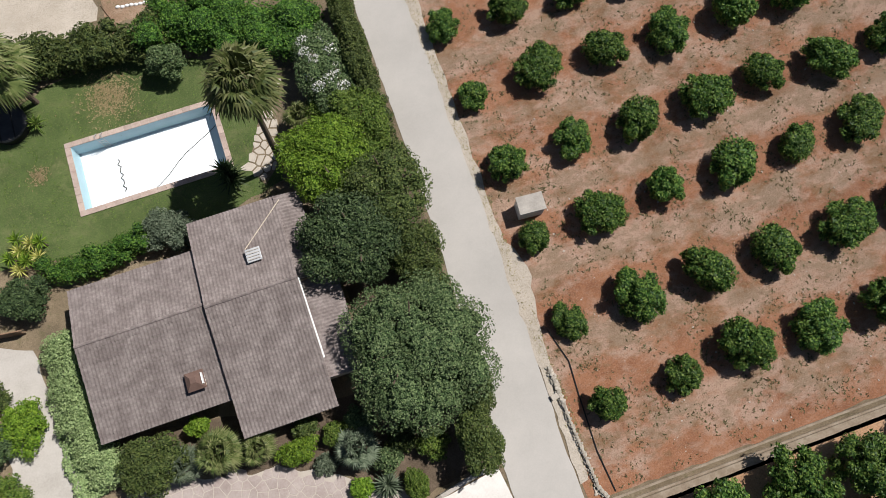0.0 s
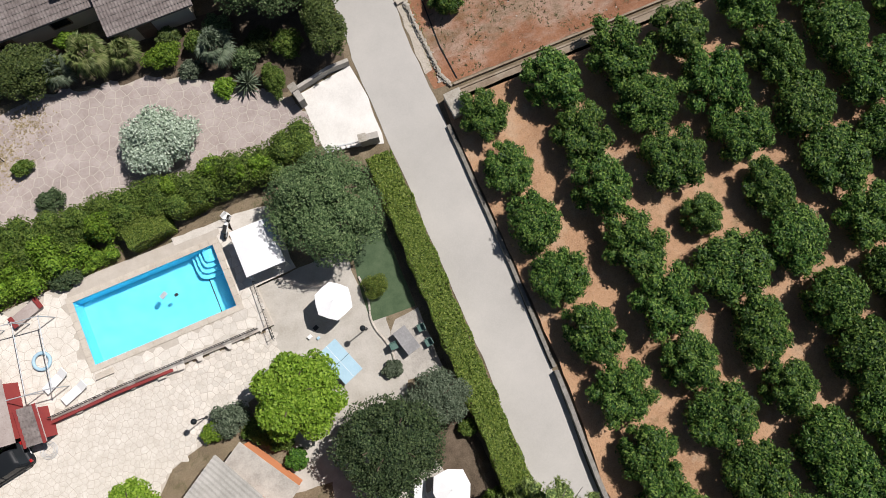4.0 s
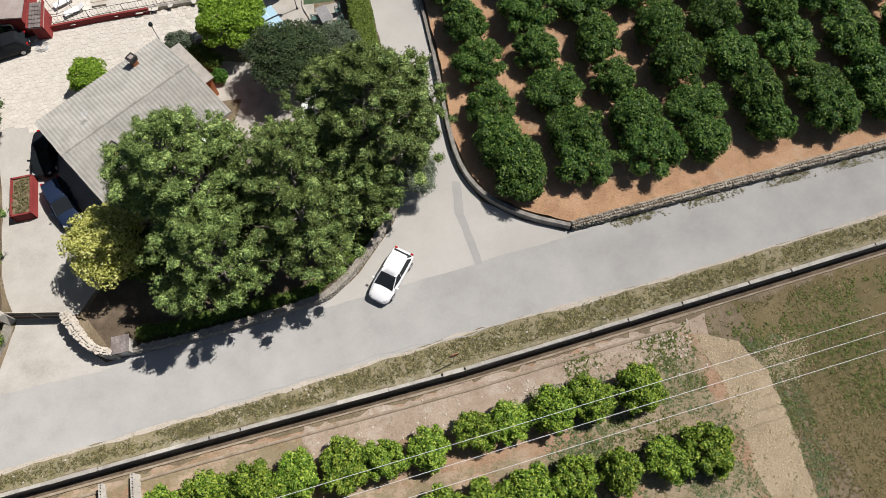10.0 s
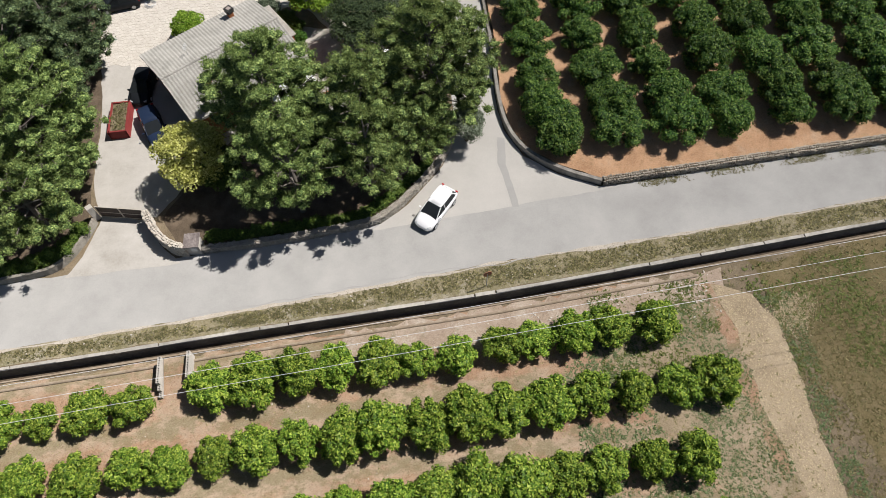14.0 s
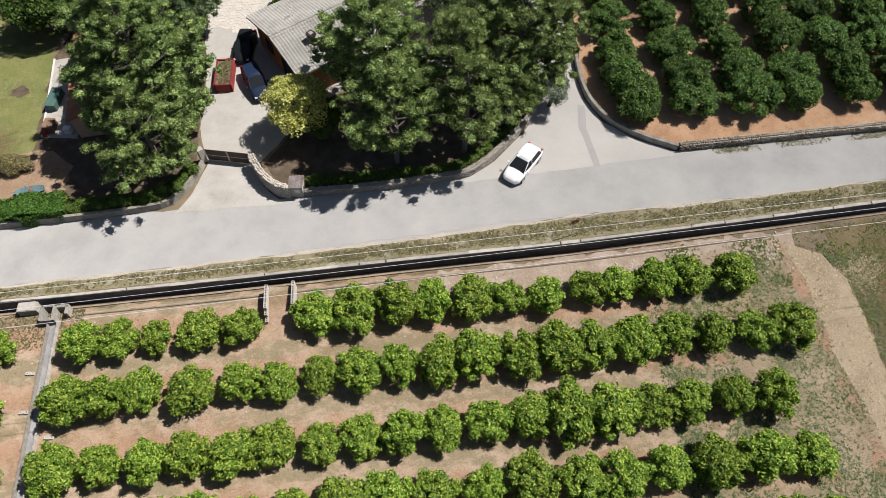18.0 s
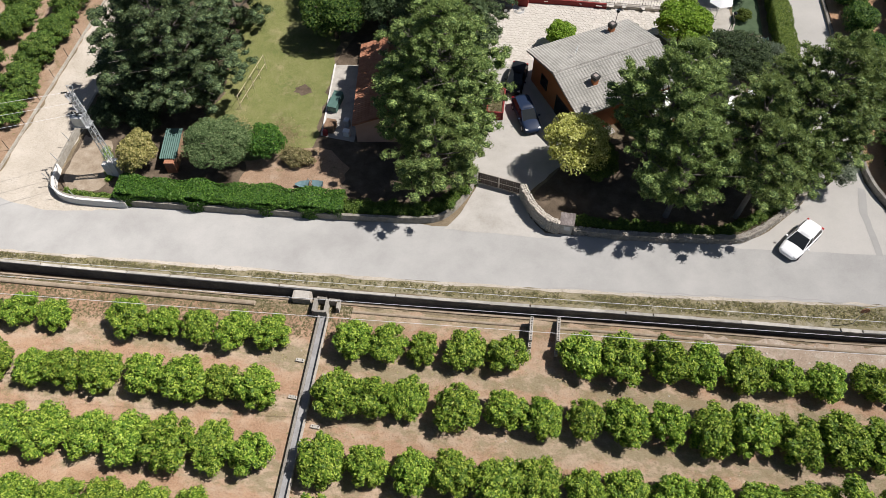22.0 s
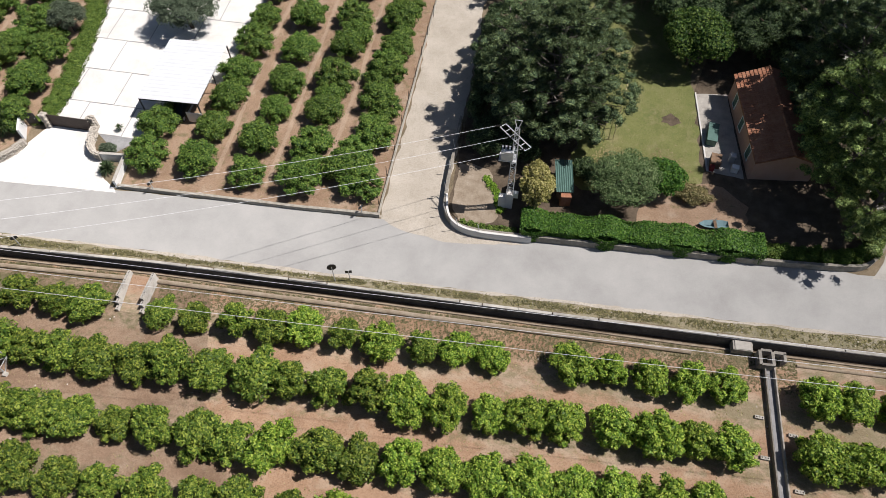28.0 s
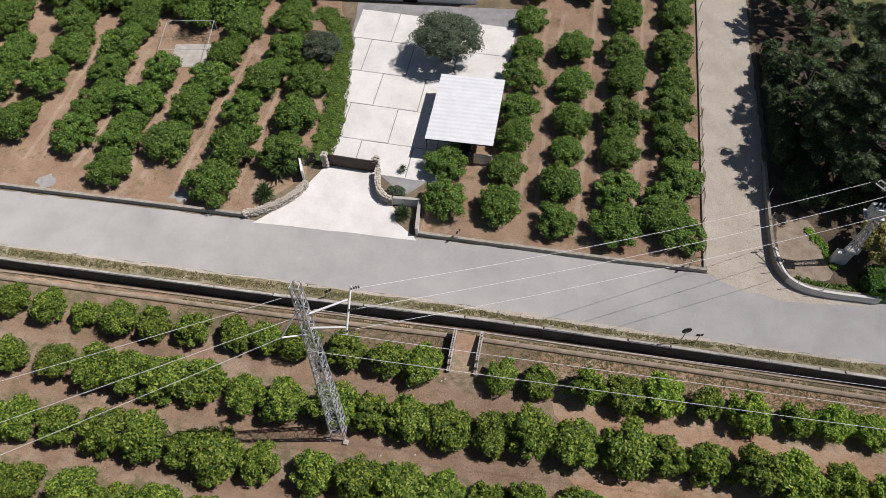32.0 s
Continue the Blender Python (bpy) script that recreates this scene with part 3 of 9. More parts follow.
def fan_palm(name, x, y, h, r, label, seed, fronds=26, mat=None, lean=(0, 0), z=0.0, trunk_r=0.2):
    """A fan palm: fronds of pleated blades on stalks round the top of a trunk."""
    rng = random.Random(seed)
    ob = thing(name, (x, y, z), label, "palm")
    top = Vector((lean[0], lean[1], h))
    bm = bmesh.new()
    n = max(2, int(h / 0.25))
    for i in range(n):
        a, b = top * (i / n), top * ((i + 1) / n)
        a, b = Vector((a.x, a.y, h * i / n - (0.1 if i == 0 else 0))), Vector((b.x, b.y, h * (i + 1) / n))
        rod(a, b, trunk_r * (1.12 - 0.25 * i / n), trunk_r * (1.0 - 0.25 * i / n), 9, bm)
    part("trunk", bm, M_BARK, ob)
    verts, faces = [], []
    for i in range(fronds):
        a = 2.39996 * i
        el = radians(rng.uniform(-25, 75) if i > 4 else 80)
        d = Vector((math.cos(a) * math.cos(el), math.sin(a) * math.cos(el), math.sin(el)))
        side = d.cross(Vector((0, 0, 1))).normalized()
        up = side.cross(d).normalized()
        st = r * rng.uniform(0.4, 0.55)
        base = top + d * st
        b = len(verts)
        w = 0.02
        verts += [top + side * w, top - side * w, base - side * w, base + side * w]
        faces.append((b, b + 1, b + 2, b + 3))
        m = 19
        for k in range(m):
            t = (k / (m - 1) - 0.5) * 3.4
            ln = r * rng.uniform(0.5, 0.62) * (1 - 0.06 * abs(t) ** 2)
            tip = base + (d * math.cos(t) + side * math.sin(t)) * ln + Vector((0, 0, -0.22 * r * rng.uniform(0.5, 1.8)))
            mid = base + (d * math.cos(t) + side * math.sin(t)) * ln * 0.55
            pr = (side * math.cos(t) - d * math.sin(t)) * (0.034 * r)
            b = len(verts)
            verts += [base, mid + pr + up * 0.03, tip, mid - pr + up * 0.03]
            faces.append((b, b + 1, b + 2, b + 3))
    put("fronds", mesh_of("fronds", verts, faces, [mat or L_PALM]), ob)
    return ob


def rosette_plant(name, x, y, r, heads, label, seed, mat=None, z=0.0, spread=0.6, blades=40, h=0.6, category="plant"):
    """A yucca or cycad: heads of long pointed blades."""
    rng = random.Random(seed)
    ob = thing(name, (x, y, z), label, category)
    verts, faces = [], []
    bm = bmesh.new()
    for k in range(heads):
        a = 2.39996 * k
        q = spread * math.sqrt(k / max(1, heads))
        hh = h * rng.uniform(0.7, 1.2)
        c = Vector((q * math.cos(a), q * math.sin(a), hh))
        rod((c.x * 0.4, c.y * 0.4, -0.05), c, 0.06, 0.05, 6, bm)
        for i in range(blades):
            t = 2.39996 * i
            el = radians(80 - 95 * i / blades + rng.uniform(-8, 8))
            d = Vector((math.cos(t) * math.cos(el), math.sin(t) * math.cos(el), math.sin(el)))
            s = d.cross(Vector((0.1, 0.05, 1))).normalized() * (0.045 * r + 0.012)
            ln = r * rng.uniform(0.75, 1.05)
            m = c + d * ln * 0.5
            tip = c + d * ln + Vector((0, 0, -0.12 * ln))
            b = len(verts)
            verts += [c, m + s, tip, m - s]
            faces.append((b, b + 1, b + 2, b + 3))
    part("stem", bm, M_BARK, ob)
    put("blade_tuft", mesh_of("blade_tuft", verts, faces, [mat or L_PALM]), ob)
    return ob


def shrub(name, x, y, rx, ry, h, mat, label, seed, count=900, leaf=(0.1, 0.22), z=0.0, n=9, category="shrub"):
    ob = thing(name, (x, y, z), label, category)
    put("foliage", foliage("foliage", lumps(int(n * 1.8), rx, ry, h * 0.55, h * 0.5, seed, 0.34, -0.3, 0.72), int(count * 1.5), leaf, mat, seed, 0.74, 1, bottom=0.02, edge=0.18), ob)
    put("stem", trunk_mesh("stem", h * 0.6, 0.04, seed, 4, min(rx, ry) * 0.5), ob)
    return ob


def loft(stations, bm=None):
    """Skins a row of cross-sections (lists of points of equal count), open along the section's ends."""
    bm = bm or bmesh.new()
    rows = [[bm.verts.new(p) for p in s] for s in stations]
    for a, b in zip(rows, rows[1:]):
        for i in range(len(a) - 1):
            bm.faces.new((a[i], a[i + 1], b[i + 1], b[i]))
    for r in (rows[0], rows[-1]):
        bm.faces.new(r)
    bmesh.ops.recalc_face_normals(bm, faces=bm.faces)
    return bm


def make_car(x, y, z, turn, paint, label, length=4.3, width=1.8, height=1.48, lights=True):
    """A hatchback, nose towards its own +x."""
    car = thing("car", (x, y, z), label, "car", turn=turn)
    L, W = length / 2, width / 2

    def section(px, w, z0, z1, z2, crown):
        half = [(w * 0.86, z0), (w * 0.98, z0 + 0.12), (w, z1), (w * 0.95, z2), (w * 0.72, z2 + crown * 0.7), (w * 0.3, z2 + crown)]
        return [(px, a, b) for a, b in half] + [(px, -a, b) for a, b in half[::-1]]

    body = loft([section(-L, W * 0.74, 0.42, 0.6, 0.82, 0.02), section(-L + 0.12, W * 0.9, 0.28, 0.6, 0.92, 0.04), section(-L + 0.7, W, 0.2, 0.62, 0.95, 0.05),
                 section(-0.3, W, 0.2, 0.6, 0.93, 0.05), section(0.75, W, 0.2, 0.6, 0.92, 0.06), section(1.25, W * 0.99, 0.2, 0.6, 0.84, 0.09),
                 section(L - 0.35, W * 0.92, 0.22, 0.55, 0.72, 0.07), section(L - 0.08, W * 0.74, 0.28, 0.5, 0.62, 0.03), section(L, W * 0.55, 0.34, 0.48, 0.56, 0.01)])
    b = part("body", body, paint, car, smooth=True)

    def ring(px, w, zz):
        return [(px, w, zz), (px, w * 0.5, zz + 0.03), (px, -w * 0.5, zz + 0.03), (px, -w, zz)]

    zr = height
    cab = bmesh.new()
    lo = [(-L + 0.16, W * 0.78, 0.93), (-L + 0.55, W * 0.92, 0.96), (0.0, W * 0.93, 0.95), (1.12, W * 0.86, 0.92)]
    hi = [(-L + 0.62, W * 0.62, zr - 0.08), (-L + 0.85, W * 0.70, zr - 0.03), (-0.1, W * 0.72, zr - 0.01), (0.28, W * 0.66, zr - 0.06)]
    vl = [cab.verts.new(p) for p in lo] + [cab.verts.new((p[0], -p[1], p[2])) for p in lo[::-1]]
    vh = [cab.verts.new(p) for p in hi] + [cab.verts.new((p[0], -p[1], p[2])) for p in hi[::-1]]
    for i in range(8):
        cab.faces.new((vl[i], vl[(i + 1) % 8], vh[(i + 1) % 8], vh[i]))
    cab.faces.new(vh)
    bmesh.ops.recalc_face_normals(cab, faces=cab.faces)
    part("window_band", cab, M_GLASS_DARK, car)
    roof = loft([ring(-L + 0.5, W * 0.60, zr - 0.05), ring(-L + 0.85, W * 0.73, zr - 0.02), ring(-0.4, W * 0.75, zr), ring(0.2, W * 0.70, zr - 0.035)])
    part("roof", roof, paint, car, smooth=True)
    for s in (1, -1):
        for foot, head, thick in (((1.12, s * W * 0.87, 0.92), (0.24, s * W * 0.70, zr - 0.05), 0.035),
                                  ((-0.15, s * W * 0.935, 0.95), (-0.2, s * W * 0.735, zr - 0.02), 0.03),
                                  ((-L + 0.3, s * W * 0.85, 0.94), (-L + 0.72, s * W * 0.68, zr - 0.05), 0.06)):
            pil = bmesh.new()
            rod(foot, head, thick, None, 6, pil)
            part("pillar", pil, paint, car)
        part("mirror", block((0.12, 0.2, 0.13), (0.78, s * (W + 0.1), 0.92), (0, 0, 0), 0.03), paint, car)
        part("headlight", block((0.34, 0.26, 0.1), (L - 0.3, s * W * 0.68, 0.62), (0, 14, 0), 0.03), M_METAL, car)
        part("tail_light", block((0.14, 0.22, 0.24), (-L + 0.1, s * W * 0.74, 0.74), (0, -8, 0), 0.03), M_RED_LIGHT, car)
        for wx in (-L + 0.78, L - 0.82):
            tb = bmesh.new()
            rod((wx, s * (W - 0.2), 0.31), (wx, s * (W + 0.01), 0.31), 0.31, None, 18, tb)
            wh = part("wheel", tb, M_BLACK, car)
            rb = bmesh.new()
            rod((wx, s * (W - 0.02), 0.31), (wx, s * (W + 0.02), 0.31), 0.2, None, 12, rb)
            part("rim", rb, M_METAL, wh)
    part("grille", block((0.06, W * 1.0, 0.14), (L - 0.04, 0, 0.38), (0, 0, 0), 0.02), M_BLACK, car)
    part("number_plate", block((0.03, 0.5, 0.11), (-L - 0.005, 0, 0.55)), M_WHITE, car)
    return car


def clipped_hedge(name, pts, width, h, mat, label, density=300, leaf=(0.07, 0.15), seed=0, rough=0.05, z=0.0, category="hedge"):
    """A hedge clipped to a straight box: leaves over top and sides of a solid twiggy core."""
    rng = np.random.default_rng(seed)
    x0, y0 = pts[0]
    line = resample(pts, 0.25)
    ob = thing(name, (x0, y0, z), label, category)
    P = np.array(line) - np.array([x0, y0])
    T = np.gradient(P, axis=0)
    T /= np.linalg.norm(T, axis=1)[:, None]
    N = np.stack([-T[:, 1], T[:, 0]], 1)
    length = sum(math.dist(a, b) for a, b in zip(line, line[1:]))
    n = int(density * length * (width + 1.4 * h))
    i = rng.integers(0, len(P) - 1, n)
    f = rng.random(n)[:, None]
    base = P[i] * (1 - f) + P[i + 1] * f
    swell = rough * (np.sin(base[:, 0] * 1.9 + 1.3 * base[:, 1]) + np.sin(base[:, 1] * 3.1 + base[:, 0])) * 0.7
    top = rng.random(n) < width / (width + 1.4 * h)
    side = np.where(rng.random(n) < 0.5, -1.0, 1.0)
    o = np.where(top, rng.uniform(-0.5, 0.5, n) * width, side * (width / 2 + swell)) + rng.normal(0, 0.035, n)
    zz = np.where(top, h + swell, rng.uniform(0.05, 1.0, n) * h) + rng.normal(0, 0.035, n)
    p = np.column_stack([base + N[i] * o[:, None], zz])
    nrm = np.where(top[:, None], np.array([[0, 0, 1.0]]), np.column_stack([N[i] * side[:, None], np.zeros(n)]))
    nrm = nrm * 0.8 + rng.normal(size=(n, 3)) * 0.5 + np.array([0, 0, 0.2])
    nrm /= np.linalg.norm(nrm, axis=1)[:, None]
    t = np.cross(nrm, rng.normal(size=(n, 3)))
    t /= np.linalg.norm(t, axis=1)[:, None]
    s = np.cross(nrm, t)
    ln = rng.uniform(leaf[0], leaf[1], n)[:, None]
    w = ln / 1.6
    v = np.stack([p - t * ln / 2, p + s * w / 2, p + t * ln / 2, p - s * w / 2], 1).reshape(-1, 3)
    put("foliage", mesh_of("foliage", v, (np.arange(n)[:, None] * 4 + np.array([[0, 1, 2, 3]])).tolist(), [mat]), ob)
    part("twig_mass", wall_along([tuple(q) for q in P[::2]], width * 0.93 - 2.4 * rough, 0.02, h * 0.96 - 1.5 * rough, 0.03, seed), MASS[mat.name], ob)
    return ob

# ---- builders ----
def mesh_of(name, verts, faces, mats, slots=None, smooth=False):
    me = bpy.data.meshes.new(name)
    me.from_pydata([tuple(v) for v in verts], [], [tuple(f) for f in faces])
    for m in mats:
        me.materials.append(m)
    if slots is not None:
        me.polygons.foreach_set("material_index", np.asarray(slots, dtype=np.int32))
    if smooth:
        me.polygons.foreach_set("use_smooth", np.ones(len(me.polygons), dtype=bool))
    me.update()
    return me


def thing(name, at, label, category, group="", kind="", turn=0.0):
    """An empty at the base of a thing, which parents its parts."""
    ob = new(name)
    ob.matrix_basis = pose(*at, 0, 0, turn)
    return tagged(ob, label, category, group, kind)


def part(name, bm, mat, parent=None, label="", smooth=False):
    me = bpy.data.meshes.new(name)
    if smooth:
        for f in bm.faces:
            f.smooth = True
    bm.to_mesh(me)
    bm.free()
    me.materials.append(mat)
    ob = new(name, me)
    ob.parent = parent
    if label:
        ob["label"] = label
    return ob


def put(name, me, parent=None, m=None, label=""):
    ob = new(name, me)
    ob.parent = parent
    if m is not None:
        ob.matrix_basis = m
    if label:
        ob["label"] = label
    return ob


def block(size, at=(0, 0, 0), turn=(0, 0, 0), bevel=0.0, bm=None):
    """A box by its size; at is the middle of its underside."""
    bm = bm or bmesh.new()
    r = bmesh.ops.create_cube(bm, size=1.0)
    vs = r["verts"]
    bmesh.ops.transform(bm, matrix=pose(*at, *turn) @ Matrix.Translation((0, 0, size[2] / 2)) @ Matrix.Diagonal((*size, 1)), verts=vs)
    if bevel:
        es = {e for v in vs for e in v.link_edges}
        bmesh.ops.bevel(bm, geom=list(es), offset=bevel, segments=2, affect="EDGES", profile=0.6)
    return bm


def rod(a, b, r, r2=None, sides=8, bm=None):
    """A round bar from a to b."""
    bm = bm or bmesh.new()
    a, b = Vector(a), Vector(b)
    d = b - a
    q = d.to_track_quat("Z", "Y").to_matrix().to_4x4()
    bmesh.ops.create_cone(bm, cap_ends=True, segments=sides, radius1=r, radius2=r if r2 is None else r2, depth=d.length,
                          matrix=Matrix.Translation((a + b) / 2) @ q)
    return bm


def slab(poly, z0, z1, bm=None):
    """An upright prism over a polygon given by its corners."""
    bm = bm or bmesh.new()
    lo = [bm.verts.new((x, y, z0)) for x, y in poly]
    hi = [bm.verts.new((x, y, z1)) for x, y in poly]
    n = len(poly)
    top = bm.faces.new(hi)
    bm.faces.new(lo[::-1])
    for i in range(n):
        bm.faces.new((lo[i], lo[(i + 1) % n], hi[(i + 1) % n], hi[i]))
    bmesh.ops.recalc_face_normals(bm, faces=bm.faces)
    return bm


def lerp_line(pts, x):
    xs, ys = zip(*pts)
    return float(np.interp(x, xs, ys))


def resample(pts, step):
    """A polyline cut into steps of about the given length."""
    out = []
    for (x0, y0), (x1, y1) in zip(pts, pts[1:]):
        n = max(1, round(math.hypot(x1 - x0, y1 - y0) / step))
        out += [(x0 + (x1 - x0) * i / n, y0 + (y1 - y0) * i / n) for i in range(n)]
    return out + [tuple(pts[-1])]


def rounded(pts, times=2):
    """A polyline with its corners cut (ends kept)."""
    for _ in range(times):
        out = [pts[0]]
        for (x0, y0), (x1, y1) in zip(pts, pts[1:]):
            out += [(0.75 * x0 + 0.25 * x1, 0.75 * y0 + 0.25 * y1), (0.25 * x0 + 0.75 * x1, 0.25 * y0 + 0.75 * y1)]
        pts = out + [pts[-1]]
    return pts


def offset_line(pts, d):
    """The polyline moved d to its left."""
    out = []
    for i, p in enumerate(pts):
        a, b = Vector(pts[max(0, i - 1)]), Vector(pts[min(len(pts) - 1, i + 1)])
        t = (b - a).normalized()
        out.append((p[0] - t.y * d, p[1] + t.x * d))
    return out


def ribbon(pts, profile, bm=None, jitter=0.0, seed=0):
    """Sweeps a profile of (offset to the left, height) along a polyline."""
    bm = bm or bmesh.new()
    rng = random.Random(seed)
    rows = []
    for i, p in enumerate(pts):
        a, b = Vector(pts[max(0, i - 1)]), Vector(pts[min(len(pts) - 1, i + 1)])
        t = (b - a).normalized()
        rows.append([bm.verts.new((p[0] - t.y * (o + rng.uniform(-jitter, jitter)), p[1] + t.x * (o + rng.uniform(-jitter, jitter)),
                                   h + rng.uniform(-jitter, jitter) * 0.5)) for o, h in profile])
    for r0, r1 in zip(rows, rows[1:]):
        for j in range(len(profile) - 1):
            bm.faces.new((r0[j], r0[j + 1], r1[j + 1], r1[j]))
    return bm, rows


def wall_along(pts, width, z0, z1, jitter=0.0, seed=0):
    """A solid wall along a polyline."""
    w = width / 2
    bm, rows = ribbon(pts, [(-w, z0), (-w, z1), (w, z1), (w, z0)], None, jitter, seed)
    for r in (rows[0], rows[-1]):
        bm.faces.new(r)
    for r0, r1 in zip(rows, rows[1:]):
        bm.faces.new((r0[3], r0[0], r1[0], r1[3]))
    bmesh.ops.recalc_face_normals(bm, faces=bm.faces)
    return bm


def sheet(poly, z, ragged=0.0, step=0.8, seed=0, dome=0.0):
    """A patch of ground with an uneven rim; a little skirt reaches below the ground."""
    rng = random.Random(seed)
    pts = resample(list(poly) + [poly[0]], step)[:-1]
    if ragged:
        pts = [(x + rng.uniform(-ragged, ragged), y + rng.uniform(-ragged, ragged)) for x, y in pts]
    bm = bmesh.new()
    vs = [bm.verts.new((x, y, z)) for x, y in pts]
    f = bm.faces.new(vs)
    f.normal_update()
    if f.normal.z < 0:
        bmesh.ops.reverse_faces(bm, faces=[f])
    bmesh.ops.triangulate(bm, faces=bm.faces[:])
    return bm


ICO = {}


def ico(level):
    if level not in ICO:
        bm = bmesh.new()
        bmesh.ops.create_icosphere(bm, subdivisions=level, radius=1.0)
        bm.verts.ensure_lookup_table()
        ICO[level] = (np.array([v.co[:] for v in bm.verts]), np.array([[v.index for v in f.verts] for f in bm.faces]))
        bm.free()
    return ICO[level]


def foliage(name, blobs, count, size, mat, seed=0, core=0.8, core_level=1, long=1.6, flat=0.5, up=0.25, bottom=None, edge=0.12, tri=False):
    """A crown: leaves as small folded blades over a set of lumps (x, y, z, rx, ry, rz), over an inner mass of twigs and leaves.
    count: leaves in all; size: a leaf's length range; long: length over width; flat: how far the blades lie along the lump."""
    rng = np.random.default_rng(seed)
    B = np.array(blobs, float)
    area = (B[:, 3] * B[:, 4] + B[:, 4] * B[:, 5] + B[:, 3] * B[:, 5]) ** 1.0
    pick = rng.choice(len(B), size=int(count * 1.9), p=area / area.sum())
    d = rng.normal(size=(len(pick), 3))
    d /= np.linalg.norm(d, axis=1)[:, None]
    d[:, 2] = np.where(d[:, 2] < -0.5, -d[:, 2], d[:, 2])
    depth = 1.0 - np.abs(rng.normal(0, edge, size=len(pick))) + edge * 0.5
    p = B[pick, :3] + d * B[pick, 3:] * depth[:, None]
    keep = np.ones(len(p), bool)
    for j in range(len(B)):
        q = (p - B[j, :3]) / B[j, 3:]
        keep &= (np.einsum("ij,ij->i", q, q) > 0.72) | (pick == j)
    if bottom is not None:
        keep &= p[:, 2] > bottom
    p, d, pick = p[keep][:count], d[keep][:count], pick[keep][:count]
    nrm = d / B[pick, 3:]
    nrm /= np.linalg.norm(nrm, axis=1)[:, None]
    nrm = nrm * flat + rng.normal(size=nrm.shape) * 0.5 + np.array([0, 0, up])
    nrm /= np.linalg.norm(nrm, axis=1)[:, None]
    t = np.cross(nrm, rng.normal(size=nrm.shape))
    t /= np.linalg.norm(t, axis=1)[:, None]
    s = np.cross(nrm, t)
    ln = rng.uniform(size[0], size[1], len(p))[:, None]
    w = ln / long
    fold = nrm * w * 0.18
    n = len(p)
    if tri:
        v = np.stack([p - t * ln / 2 - s * w / 2, p + t * ln / 2 + fold, p - t * ln * 0.3 + s * w / 2], 1).reshape(-1, 3)
        f = (np.arange(n)[:, None] * 3 + np.array([[0, 1, 2]])).tolist()
    else:
        v = np.stack([p - t * ln / 2, p + s * w / 2 + fold, p + t * ln / 2, p - s * w / 2 + fold], 1).reshape(-1, 3)
        f = (np.arange(n)[:, None] * 4 + np.array([[0, 1, 2, 3]])).tolist()
    verts = [v]
    off, leaves = len(v), len(f)
    if core:
        iv, itri = ico(core_level)
        for j in range(len(B)):
            wob = 1 + rng.uniform(-0.14, 0.10, size=(len(iv), 1))
            cv = B[j, :3] + iv * B[j, 3:] * core * wob
            if bottom is not None:
                cv[:, 2] = np.maximum(cv[:, 2], bottom)
            verts.append(cv)
            f += (itri + off).tolist()
            off += len(cv)
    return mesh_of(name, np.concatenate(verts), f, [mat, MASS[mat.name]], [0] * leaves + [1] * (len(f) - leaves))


def lumps(n, rx, ry, rz, cz, seed, lump=0.5, low=-0.35, spread=0.62):
    """Lumps filling an ellipsoid round (0, 0, cz)."""
    rng = np.random.default_rng(seed)
    out = [(0, 0, cz, rx * 0.72, ry * 0.72, rz * 0.8)]
    for i in range(n):
        a = 2.39996 * i + rng.uniform(-0.4, 0.4)
        u = low + (1 - low) * (i + 0.5) / n
        c = math.sqrt(max(0.0, 1 - u * u))
        k = spread * rng.uniform(0.85, 1.12)
        r = lump * rng.uniform(0.75, 1.2)
        out.append((c * math.cos(a) * rx * k, c * math.sin(a) * ry * k, cz + u * rz * k, rx * r, ry * r, rz * r))
    return out


def trunk_mesh(name, h, r, seed, limbs=4, reach=0.6, mat=None):
    """A tapered, slightly bent trunk with limbs."""
    rng = random.Random(seed)
    bm = bmesh.new()
    a = Vector((0, 0, -0.1))
    b = Vector((rng.uniform(-0.1, 0.1) * h, rng.uniform(-0.1, 0.1) * h, h * 0.55))
    c = Vector((b.x * 1.4, b.y * 1.4, h))
    rod(a, b, r * 1.25, r * 0.9, 7, bm)
    rod(b, c, r * 0.9, r * 0.5, 7, bm)
    for i in range(limbs):
        t = rng.uniform(0.45, 0.95)
        o = b.lerp(c, t) if t > 0.55 else a.lerp(b, t / 0.55)
        ang = 6.283 * i / limbs + rng.uniform(-0.4, 0.4)
        rod(o, o + Vector((math.cos(ang) * reach, math.sin(ang) * reach, reach * rng.uniform(0.5, 0.9))), r * 0.5, r * 0.2, 5, bm)
    me = bpy.data.meshes.new(name)
    bm.to_mesh(me)
    bm.free()
    me.materials.append(mat or M_BARK)
    return me

# ---- ground, roads, canal ----
LOW = -0.95      # level of the field beyond the canal
CANAL = [(-260, -65.0), (-160, -61.5), (-128, -60.6), (-104, -59.5), (-88, -58.5), (-73, -58.0), (-58, -57.6), (-39, -57.0), (-26, -56.5),
         (-14, -55.9), (3.4, -55.2), (21.7, -53.9), (36.5, -52.8), (60, -51.0), (160, -44.0)]
xs = [-3000, -700] + list(range(-260, 161, 4)) + [700, 3000]


def canal_y(x):
    return lerp_line(CANAL, x)


